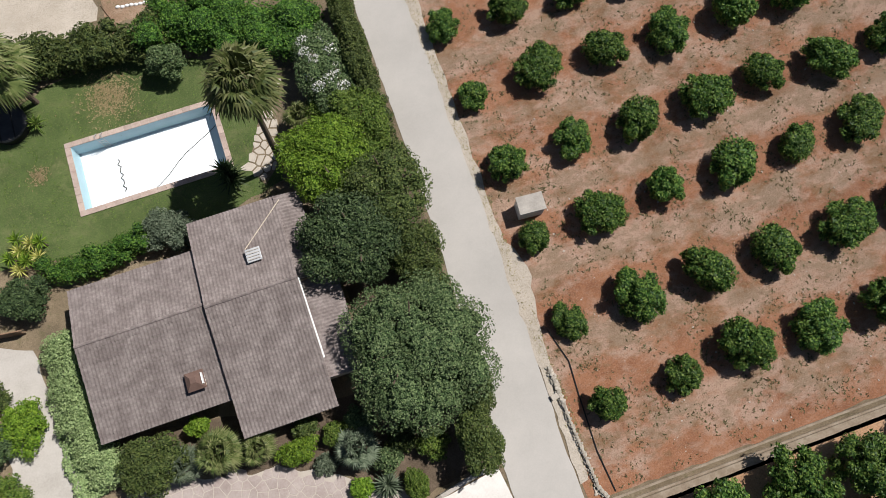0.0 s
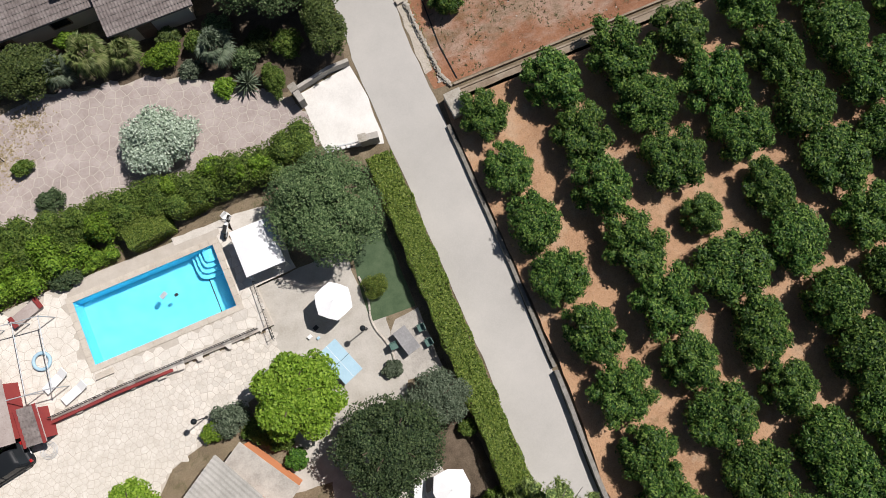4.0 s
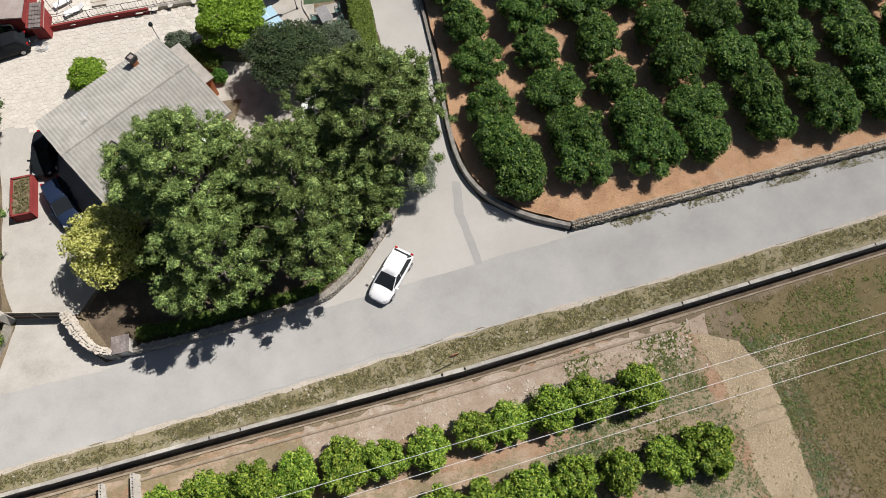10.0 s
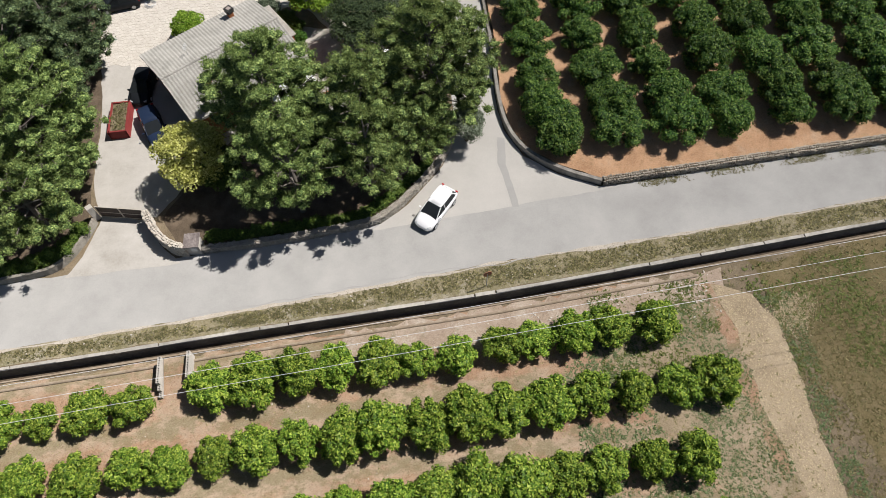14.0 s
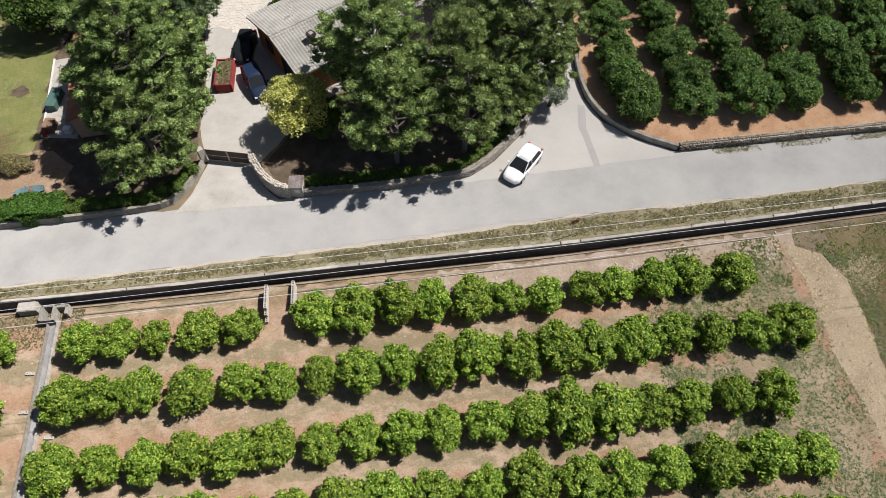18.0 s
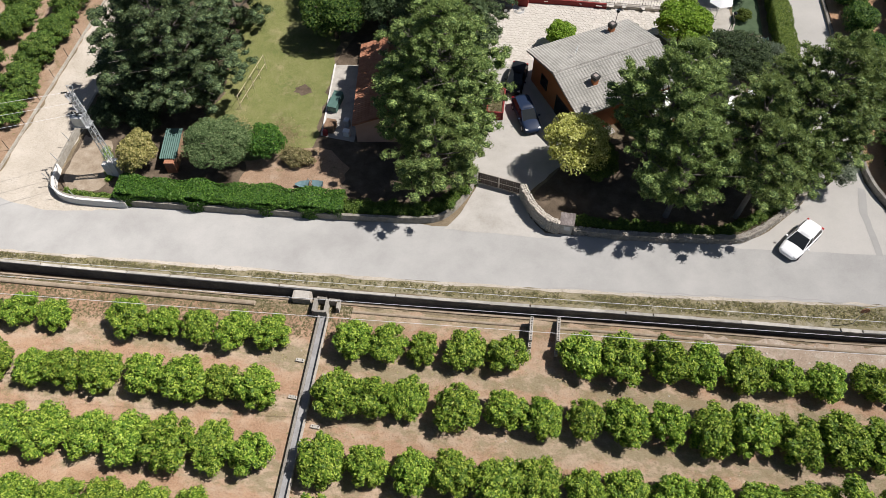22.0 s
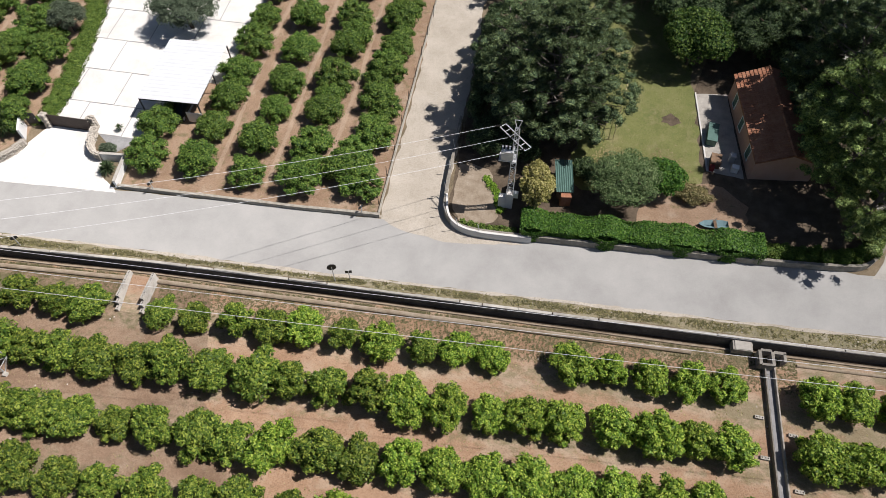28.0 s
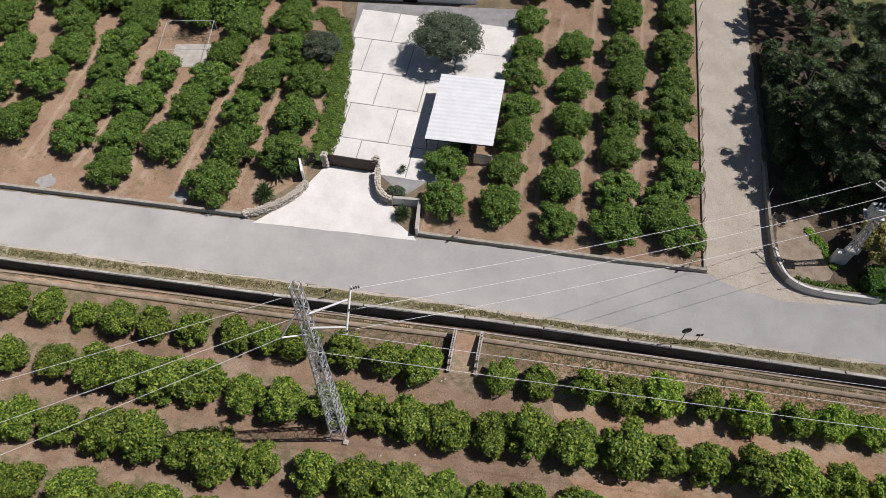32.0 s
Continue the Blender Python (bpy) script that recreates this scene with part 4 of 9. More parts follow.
def ground_sheet():
    prof = [(3000, 0), (400, 0), (120, 0), (60, 0), (30, 0), (10, 0), (0.42, 0.0), (0.40, -1.3), (-0.28, -1.3), (-0.30, LOW), (-6, LOW), (-20, LOW),
            (-60, LOW), (-300, LOW), (-3000, LOW)]
    verts = [(x, canal_y(x) + o, z) for x in xs for o, z in prof]
    k = len(prof)
    faces = [(i * k + j, i * k + j + 1, (i + 1) * k + j + 1, (i + 1) * k + j) for i in range(len(xs) - 1) for j in range(k - 1)]
    return mesh_of("ground", verts, faces, [M_GROUND])


POOL_1 = (-18.7, -8.3, 23.7, 28.7)     # x0, x1, y0, y1 of the two pools
POOL_2 = (-20.6, -10.6, -15.2, -10.7)
gme = ground_sheet()
gbm = bmesh.new()
gbm.from_mesh(gme)
cut_rect(gbm, *POOL_1)
cut_rect(gbm, *POOL_2)
gbm.to_mesh(gme)
gbm.free()
tagged(put("ground", gme), "dry grassy earth of a farming plain, with scattered weeds", "ground", kind="structure")


def area(name, poly, z, mat, label, category, ragged=0.0, seed=1, step=0.8):
    return tagged(part(name, sheet(poly, z, ragged, step, seed), mat), label, category, kind="structure")


ROAD_N = [(-260, -58.8), (-160, -54.9), (-131.9, -53.7), (-109.5, -52.6), (-94.4, -51.6), (-82, -51.0), (-70.3, -50.6), (-63, -50.7), (-45.7, -49.9),
          (-29.6, -49.1), (-19.4, -48.6), (-5.2, -47.7), (8, -46.0), (14, -46.3), (26, -45.7), (39, -45.1), (60, -43.9), (160, -37.0)]
ROAD_S = [(-260, -63.2), (-160, -60.0), (-128.8, -59.0), (-104, -57.8), (-89, -57.2), (-73, -56.7), (-57.5, -56.0), (-49, -55.7), (-27, -54.6),
          (-14, -53.8), (5.6, -52.2), (20, -51.5), (36, -50.3), (60, -48.5), (160, -41.0)]
area("road", ROAD_N + ROAD_S[::-1], 0.030, M_ASPHALT, "worn pale grey asphalt country road with patched edges", "road", 0.08, 2, 1.0)
LANE = [(4.2, 90), (4.2, 33), (4.3, 20), (4.0, 8), (3.2, -3), (3.3, -12), (3.3, -25), (3.0, -34), (2.8, -39.5), (1.2, -42.5), (-2.1, -46.0), (-5.4, -48.2),
        (15.6, -46.5), (14.0, -46.2), (10.8, -44.5), (8.2, -42.3), (7.0, -39.3), (6.8, -36), (7.3, -29), (7.5, -20), (7.6, -8), (7.5, -2), (7.9, 5), (8.1, 14), (8.2, 33), (8.2, 90)]
area("road", LANE, 0.036, M_ASPHALT2, "narrow pale concrete lane leading to the junction", "road", 0.06, 3, 1.0)
area("verge", [(x, lerp_line(ROAD_S, x) + 0.1) for x in range(-160, 64, 4)] + [(x, canal_y(x) + 0.5) for x in range(60, -161, -4)], 0.016, M_VERGE,
     "strip of dry grass and gravel between road and canal", "verge", 0.1, 4)
# orchard soils
area("orchard_soil", [(8.3, 60), (8.3, 14), (8.0, 5), (7.7, -6.4), (75, -6.6), (75, 60)], 0.012, M_SOIL, "bare reddish soil with pale stony bands and weeds", "soil", 0.15, 5)
DENSE_Z = 0.30
area("orchard_soil", [(7.9, -7.6), (7.9, -29), (7.3, -36), (7.6, -39.3), (8.8, -41.9), (11.3, -43.9), (14.3, -45.6), (26, -45.1), (39, -44.5), (60, -43.2), (80, -41),
                      (80, -7.6)], DENSE_Z, M_SOIL_PALE, "bare orange soil raised behind low walls", "soil", 0.05, 6)
area("orchard_soil", [(x, canal_y(x) - 0.6) for x in range(-160, 20, 5)] + [(19, -58), (24, -72), (29, -95), (29, -130), (-160, -130)], LOW + 0.012, M_SOIL_LOW,
     "weedy reddish soil between rows of young trees", "soil", 0.2, 7)
area("orchard_soil", [(x, canal_y(x) - 0.65) for x in range(-158, -80, 5)] + [(-82, -62), (-80, -68), (-76, -74), (-80, -80), (-78, -88), (-80, -128), (-158, -128)], LOW + 0.020, M_SOIL_BROWN, "darker weedy soil between the western rows", "soil", 0.5, 14, 2.5)
area("bank_earth", [(x, canal_y(x) - 0.62) for x in range(-8, 23, 2)] + [(21.5, -57.0), (17, -57.6), (10, -58.2), (2, -58.4), (-8, -58.6)], LOW + 0.022, M_STONY,
     "pale stony earth strewn with rubble beside the canal", "soil", 0.35, 17)
area("weedy_ground", [(9, -58.2), (21, -57.6), (24, -68), (29, -86), (22, -90), (19, -74), (14, -66)], LOW + 0.026, M_WEEDY, "weed-grown earth at the end of the rows", "soil", 0.6, 13)
area("fallow_field", [(24.6, -54.4), (60, -51.7), (110, -48.3), (110, -130), (42, -130), (31, -80), (27.5, -66)], LOW + 0.014, M_FALLOW,
     "fallow olive-brown grass field", "field", 0.5, 8)
TRACK = [(20.9, -55.8), (21.6, -58.4), (21.7, -63.1), (21.7, -66.4), (22.4, -70.0), (23.2, -82.0), (25.5, -115.0), (28.2, -115.5), (25.9, -82.5), (25.1, -70.5), (25.1, -65.1), (25.2, -59.5), (23.9, -57.1)]
area("farm_track", TRACK, LOW + 0.030, M_STRAW,
     "straw-littered field track", "track", 0.25, 9, 1.2)
area("farm_track", [(19.8, -55.8), (20.5, -58.4), (20.6, -63.1), (20.6, -66.4), (21.3, -70.0), (22.1, -82.0), (24.4, -115.0), (25.65, -115.0), (23.35, -82.0), (22.55, -70.0), (21.85, -66.4), (21.85, -63.1), (21.75, -58.4), (21.05, -55.8)], LOW + 0.027, M_SOIL_LOW, "bare pinkish earth beside the field track", "track", 0.35, 17, 1.0)
area("orchard_soil", [(-94.4, -51.2), (-70.7, -50.2), (-71.3, 20), (-89.6, 20), (-89.8, -33), (-94.0, -44)], 0.012, M_SOIL_WEST, "dry brown soil of a small orchard", "soil", 0.08, 10)
area("orchard_soil", [(-180, -55.2), (-131.9, -53.3), (-109.8, -52.3), (-105.7, -47), (-106.5, -38), (-107.2, -28), (-111, -18), (-113, 20), (-180, 20)], 0.012, M_SOIL_WEST,
     "dry brown soil of a citrus grove", "soil", 0.08, 11)
area("dirt_track", [(-70.5, -50.9), (-70.6, -39), (-71, -24), (-72, 40), (-66.5, 40), (-65.8, -23), (-65.3, -38), (-65.3, -48), (-63.6, -50.9)], 0.020, M_DIRT_ROAD,
     "sandy dirt track beside the orchard", "track", 0.15, 12)
area("road_patch", [(6.3, -40.0), (6.9, -40.2), (6.6, -43.0), (7.0, -47.4), (6.45, -47.3), (5.95, -42.8)], 0.044, M_PATCH, "narrow darker repair strip in the lane", "road", 0.05, 15)
crack = rounded([(-20.2, -54.0), (-10.9, -53.35), (-6.4, -53.0), (-3.7, -52.6), (1.0, -52.35), (4.3, -52.6), (7.5, -52.1)], 2)
crack = [(x + 0.06 * math.sin(3.1 * x), y + 0.07 * math.sin(2.3 * x)) for x, y in resample(crack, 0.5)]
area("road_crack", offset_line(crack, 0.035) + offset_line(crack, -0.035)[::-1], 0.040, M_PATCH, "dark crack along the broken asphalt edge", "road", 0.015, 16, 0.5)

# ---- orchard trees ----
def tree_kind(crowns, trunks, name, label, group):
    """Prototype trees, kept out of the scene, to be copied."""
    return [(c, t, name, label, group) for c, t in zip(crowns, trunks)]


def plant(kind, x, y, z, s=1.0, seed=0, sz=None):
    rng = random.Random(seed)
    c, t, name, label, group = kind[rng.randrange(len(kind))]
    ob = thing(name, (x, y, z), label, "tree", group, turn=rng.uniform(0, 360))
    if kind is DENSE:
        ob.matrix_basis = pose(x, y, z, 0, 0, rng.choice((0, 180)) + rng.uniform(-20, 20))
    ob.scale = (s * rng.uniform(0.92, 1.1), s * rng.uniform(0.92, 1.1) * (1.12 if kind is DENSE else 1.0), (sz or s) * rng.uniform(0.9, 1.15))
    put("trunk", t, ob)
    put("crown", c, ob)
    return ob


def citrus_kind(tag, mat, n, r, h, leaf, count, name, label, group):
    cr, tr = [], []
    for i in range(n):
        rr = random.Random(i + tag)
        bl = lumps(40, r * rr.uniform(0.9, 1.16), r * rr.uniform(0.84, 1.06), h, h * 0.95, 30 + i + tag, 0.235, -0.5, 0.82)
        bl = [(x + rr.uniform(-0.16, 0.16) * r, y + rr.uniform(-0.16, 0.16) * r, z + rr.uniform(-0.15, 0.2) * h, a * k, b * k, c * k) for (x, y, z, a, b, c) in bl for k in (rr.uniform(0.75, 1.3),)]
        cr.append(foliage("crown", bl, count, leaf, mat, 50 + i + tag, 0.84, bottom=0.1, edge=0.30, long=1.6, flat=0.8, up=0.25, tri=True))
        tr.append(trunk_mesh("trunk", h * 0.9, 0.09, 70 + i + tag))
    return tree_kind(cr, tr, name, label, group)


DENSE = citrus_kind(0, L_CITRUS, 6, 1.88, 1.35, (0.11, 0.25), 5200, "orange_tree", "dense dark green orange tree on bare orange soil", "orange trees in the walled grove")
SPARSE = citrus_kind(100, L_CITRUS, 6, 1.45, 1.05, (0.11, 0.25), 4400, "orange_tree", "round dark green orange tree on reddish soil", "orange trees of the wide-spaced orchard")
YOUNG = citrus_kind(200, L_CITRUS_LIGHT, 6, 1.45, 1.15, (0.11, 0.25), 3600, "citrus_tree", "young light green citrus tree in a row below the canal", "citrus rows below the canal")
YOUNG_W = citrus_kind(400, L_CITRUS_WEST, 5, 1.38, 1.1, (0.11, 0.25), 3600, "citrus_tree", "green citrus tree in a row below the canal", "citrus rows below the canal")
WEST = citrus_kind(300, L_CITRUS_MID, 6, 1.85, 1.15, (0.11, 0.25), 3800, "mandarin_tree", "mid-green mandarin tree on dry soil", "mandarin trees beside the road")

rng_o = random.Random(11)
for j, (y, x0, n) in enumerate([(28.6, 9.8, 8), (23.0, 10.2, 8), (17.2, 10.4, 8), (11.5, 10.4, 8), (5.2, 10.6, 7), (-0.6, 11.1, 7), (34.2, 9.6, 8)]):
    for i in range(n):
        s = rng_o.uniform(0.88, 1.12) * (0.82 if i == 0 else 1.0)
        plant(SPARSE, x0 + 5.15 * i + rng_o.uniform(-0.25, 0.25), y + rng_o.uniform(-0.25, 0.25), 0, s, 1000 + 20 * j + i)
for i in range(8):
    for j in range(9):
        x = 9.7 + 5.05 * i + 0.16 * j + (0.5 if i else 0)
        y = -9.7 - 4.2 * j + (0.25 if i else 0) + rng_o.uniform(-0.25, 0.25)
        x += rng_o.uniform(-0.25, 0.25)
        if (i, j) == (2, 3):
            plant(DENSE, x, y, DENSE_Z, 0.7, 5)
            continue
        small = 0.8 if (i == 0 and j < 4) else 1.0
        if j == 8:
            y = -41.4
            if i == 0:
                x = 11.4
        if i == 0 and j == 7:
            y = -38.6
        plant(DENSE, x, y, DENSE_Z, small * rng_o.uniform(0.95, 1.12), 2000 + 20 * i + j)

LOW_ROWS = [
    (-62.75, 0.0325, [-127.8, -124.7, -121.6, -118.5, -115.5, -112.8, -109.5, -106.2, -103.7, -101.2, -97.5, -94.2, -91.6, -85.7, -82.8, -79.3, -76.5, -73.8, -70.6,
                      -67.8, -64.5, -61.9, -59.1, -53.1, -50.1, -47.3, -44.4, -41.6, -35.2, -32.5, -29.7, -26.5, -23.4, -17.6, -14.7, -11.4, -8.7, -5.5, -2.9, 0.2, 3.6,
                      6.1, 9.1, 11.8, 15.3]),
    (-67.2, 0.0315, [-128.6, -125.5, -122.3, -118.6, -115.4, -112.5, -109.9, -107.1, -103.6, -100.9, -96.9, -94.2, -91.7, -88.6, -85.6, -83.0, -79.7, -76.3, -73.7,
                     -70.8, -67.6, -64.8, -61.8, -58.6, -55.9, -53.3, -49.8, -46.9, -43.9, -41.4, -35.5, -33.1, -30.2, -26.6, -23.0, -20.4, -17.3, -14.5, -11.4, -8.5, -5.8,
                     -2.5, 0.5, 3.1, 6.3, 9.2, 12.3, 15.7, 18.5]),
    (-71.9, 0.0285, [-125, -122, -118.9, -115.9, -112.4, -109.5, -106.4, -104.0, -101.0, -97.2, -94.0, -91.2, -88.4, -85.2, -82.3, -79.0, -76.5, -73.5, -70.2, -67.3,
                     -64.2, -61.4, -58.2, -55.4, -52.3, -49.3, -46.4, -43.2, -40.5, -35.3, -32.1, -29.1, -26.2, -23.2, -20.6, -17.3, -14.3, -11.5, -8.6, -5.5, -2.5, 0.3, 3.5,
                     6.5, 9.1, 12.5, 15.5]),
    (-76.2, 0.028, [-122.5, -119.5, -116.6, -112.7, -110.0, -106.8, -103.6, -100.4, -97.0, -93.8, -90.6, -87.4, -84.1, -80.8, -77.5, -74.3, -71.0, -67.7, -64.4, -60.9,
                    -58.5, -55.6, -52.5, -49.4, -46.4, -43.2, -35.0, -31.8, -28.6, -25.4, -22.2, -19.0, -15.8, -12.6, -9.4, -6.2, -3.0, 0.7, 3.3, 6.5, 9.7, 13.4, 16.7]),
    (-80.6, 0.028, [-34.0, -30.8, -27.6, -24.4, -21.2, -18.0, -14.8, -11.6, -8.4, -5.2, -2.0, 1.2, 4.4, 7.6, 10.8, 14.0, 17.2]),
]
for j, (y0, k, row) in enumerate(LOW_ROWS):
    for i, x in enumerate(row):
        s = rng_o.uniform(0.86, 1.12) * ((1.0 if x < -22 else 1.13) if j == 0 else 1.14)
        plant(YOUNG_W if x + rng_o.uniform(-9, 9) < -68 else YOUNG, x, y0 + k * (x + 94) + rng_o.uniform(-0.2, 0.2) + (0.3 if j == 0 and x > -22 else 0.0), LOW, s, 3000 + 100 * j + i)

WEST_COLS = [
    (-88.6, [(-93.4, -43.9), (-92.8, -48.0), (-88.5, -22.8), (-88.2, -27.6), (-88.2, -31.4), (-88.1, -43.5), (-88.1, -47.6), (-88.1, -36.1), (-87.9, -39.7), (-88.6, -17.5)]),
    (-83.2, [(-83.0, -36.6), (-83.0, -40.3), (-83.3, -44.5), (-83.1, -48.3), (-83.7, -26.8), (-83.2, -31.7), (-83.5, -16.5), (-83.4, -11.5)]),
    (-78.5, [(-78.9, -20.9), (-78.9, -26.0), (-78.4, -30.7), (-78.4, -35.4), (-78.4, -39.8), (-78.4, -44.2), (-78.2, -48.1), (-78.8, -15.8), (-78.8, -10.6)]),
    (-73.5, [(-73.7, -19.5), (-73.9, -25.3), (-73.5, -29.8), (-73.8, -33.8), (-73.4, -37.9), (-73.0, -41.9), (-72.9, -47.6), (-74.7, -46.3), (-73.8, -14.4), (-73.8, -9.4)]),
    (-108.2, [(-112.8, -28.0), (-111.9, -32.7), (-108.6, -36.6), (-108.2, -41.1), (-108.0, -46.0), (-113.2, -23)]),
    (-113.0, [(-117.7, -29.9), (-117.9, -34.3), (-112.9, -37.4), (-113.4, -41.6), (-112.7, -46.0), (-113.0, -50.0), (-118, -25)]),
    (-118.2, [(-122.7, -29.0), (-117.8, -38.2), (-118.2, -42.2), (-118.8, -46.4)]),
    (-123.1, [(-123.0, -37.8), (-123.5, -42.1), (-123.1, -46.7), (-122.7, -50.3), (-123.2, -33.5)]),
    (-128.3, [(-128.7, -30.6), (-128.7, -35.2), (-128.2, -39.2), (-127.8, -47.1), (-127.9, -43.0)]),
    (-133.5, [(-135.0, -32.4), (-133.4, -36.5), (-133.9, -41.0), (-133.8, -47.0)]),
    (-138.0, [(-138.6, -38.8), (-138.4, -43.1), (-139, -47.5), (-141.9, -33.7)]),
]
for j, (cx, col) in enumerate(WEST_COLS):
    for i, (x, y) in enumerate(col):
        if -125.8 < x < -119.8 and -37 < y < -29.6:
            continue
        plant(WEST, x, y, 0, rng_o.uniform(0.9, 1.1) * (1.02 if cx < -106 else 0.98), 4000 + 100 * j + i)
        if (cx < -106 or j == 3 or (j == 2 and i % 2 == 0)) and y < -18 and not (-125.8 < x < -119.8 and -39 < y < -31):
            plant(WEST, x + rng_o.uniform(-0.5, 0.5), y + 2.1, 0, rng_o.uniform(0.62, 0.9), 4050 + 100 * j + i)
for j, x in enumerate((-121.0, -126.0, -131.0, -136.0, -141.0)):
    for i in range(6):
        plant(WEST, x + rng_o.uniform(-0.5, 0.5), -26.5 + 3.2 * i + rng_o.uniform(-0.4, 0.4), 0, rng_o.uniform(1.05, 1.3), 4900 + 20 * j + i)
for j, x in enumerate((-128.6, -133.8, -138.8, -143.8, -149, -154)):
    for i in range(7):
        y = -50.6 + 4.4 * i + rng_o.uniform(-0.4, 0.4)
        if x > -140 and y < -29:
            continue
        plant(WEST, x + rng_o.uniform(-0.4, 0.4), y, 0, rng_o.uniform(0.95, 1.2), 4700 + 20 * j + i)

# ---- large trees ----
def pine_meshes(rx, ry, h0, h1, n, seed, mat):
    """An Aleppo pine: a trunk with rising limbs, each with clumps of needle tufts along its outer part, and gaps between the limbs. n: clumps in all."""
    rng = np.random.default_rng(seed)
    pads, bm = [], bmesh.new()
    rod((0, 0, -0.1), (0.15, 0.1, h0), 0.26, 0.2, 8, bm)
    rod((0.15, 0.1, h0), (0, 0, h1 * 0.95), 0.2, 0.05, 7, bm)
    limbs = max(14, int(n / 11))
    size = 0.72 + 0.05 * min(rx, ry)
    for i in range(limbs):
        u = ((i + 0.5) / limbs) ** 1.1
        a = 2.39996 * i + rng.uniform(-0.35, 0.35)
        k = (1 - u ** 2.2) ** 0.65 * min(1.0, 0.68 + 1.3 * u) * rng.uniform(0.78, 1.10)
        tip = np.array([math.cos(a) * rx * k, math.sin(a) * ry * k, h0 + (h1 - h0) * u])
        reach = math.hypot(tip[0], tip[1])
        root = np.array([0.0, 0.0, max(h0 * 0.7, tip[2] - 0.45 * reach)])
        rod(root, tip, 0.075, 0.02, 5, bm)
        side = np.array([-math.sin(a), math.cos(a), 0.0])
        m = max(5, int(n / limbs * (0.5 + 0.75 * reach / max(rx, ry))))
        for q in range(m):
            t = rng.uniform(0.32, 1.0) ** 0.8
            w = 0.34 * reach * (0.35 + 0.75 * t) + 0.25
            c = root + (tip - root) * t + side * rng.normal(0, 0.5) * w + np.array([0, 0, rng.normal(0.12, 0.28)])
            r = rng.uniform(0.34, 0.72) * size * (1 - 0.25 * u)
            pads.append((*c, r * rng.uniform(0.9, 1.3), r * rng.uniform(0.9, 1.3), r * rng.uniform(0.55, 0.8)))
            if q % 3 == 0:
                rod(root + (tip - root) * max(0.2, t - 0.2), c, 0.03, 0.012, 4, bm)
    C = np.array(pads)
    tufts, needles = 30, 8
    pick = np.repeat(np.arange(len(C)), tufts)
    d = rng.normal(size=(len(pick), 3))
    d[:, 2] = np.abs(d[:, 2]) * 1.15 - 0.35
    d /= np.linalg.norm(d, axis=1)[:, None]
    p = C[pick, :3] + d * C[pick, 3:] * rng.uniform(0.6, 1.0, (len(pick), 1))
    out = C[pick, :3] * np.array([1.0, 1.0, 0.0])
    out /= np.linalg.norm(out, axis=1)[:, None] + 0.5
    axis = d * 0.6 + out * 0.5 + np.array([0, 0, 0.45])
    axis = np.repeat(axis / np.linalg.norm(axis, axis=1)[:, None], needles, 0)
    p = np.repeat(p, needles, 0)
    way = axis * 0.8 + rng.normal(size=axis.shape) * 0.55
    way /= np.linalg.norm(way, axis=1)[:, None]
    s = np.cross(way, rng.normal(size=way.shape))
    s /= np.linalg.norm(s, axis=1)[:, None]
    ln = rng.uniform(0.11, 0.25, (len(p), 1))
    w = rng.uniform(0.013, 0.028, (len(p), 1))
    v = np.stack([p - s * w, p + way * ln, p + s * w], 1).reshape(-1, 3)
    f = (np.arange(len(p))[:, None] * 3 + np.array([[0, 1, 2]])).tolist()
    leaves = len(f)
    verts, off = [v], len(v)
    iv, it = ico(1)
    for j in range(len(C)):
        verts.append(C[j, :3] + iv * C[j, 3:] * np.array([0.74, 0.74, 0.62]) * (1 + rng.uniform(-0.3, 0.2, (len(iv), 1))))
        f += (it + off).tolist()
        off += len(iv)
    tr = bpy.data.meshes.new("trunk")
    bm.to_mesh(tr)
    bm.free()
    tr.materials.append(M_PINE_BARK)
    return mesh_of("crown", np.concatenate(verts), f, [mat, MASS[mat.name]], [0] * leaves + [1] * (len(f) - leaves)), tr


def big_tree(name, x, y, z, crown, h, r, label, limbs=6, reach=1.6, seed=0, group=""):
    ob = thing(name, (x, y, z), label, "tree", group)
    put("trunk", trunk_mesh("trunk", h, r, seed, limbs, reach), ob)
    put("crown", crown, ob)
    return ob


def pine(x, y, rx, ry, h0, h1, n, seed, mat=None, label="tall Aleppo pine with tufted olive-green crown"):
    ob = thing("pine_tree", (x, y, 0), label, "tree", "pines beside the houses")
    crown, trunk = pine_meshes(rx, ry, h0, h1, n, seed, mat or L_PINE)
    put("trunk", trunk, ob)
    put("crown", crown, ob)
    return ob


def broad(name, x, y, rx, ry, h, mat, count, leaf, seed, label, n=22, lump=0.36, base=0.25, spread=0.7, core=0.76, z=0.0):
    rz = h * (1 - base) / 2
    count, leaf, n, lump = int(count * 1.8), (leaf[0] * 0.85, leaf[1] * 0.8), int(n * 1.7), lump * 0.82
    cr = foliage("crown", lumps(n, rx, ry, rz, h - rz, seed, lump, -0.5, spread), count, leaf, mat, seed + 1, core * 0.9, 1, bottom=0.2, edge=0.2, flat=0.5, up=0.35)
    return big_tree(name, x, y, z, cr, h * 0.75, 0.06 + 0.025 * h, label, 6, min(rx, ry) * 0.5, seed)


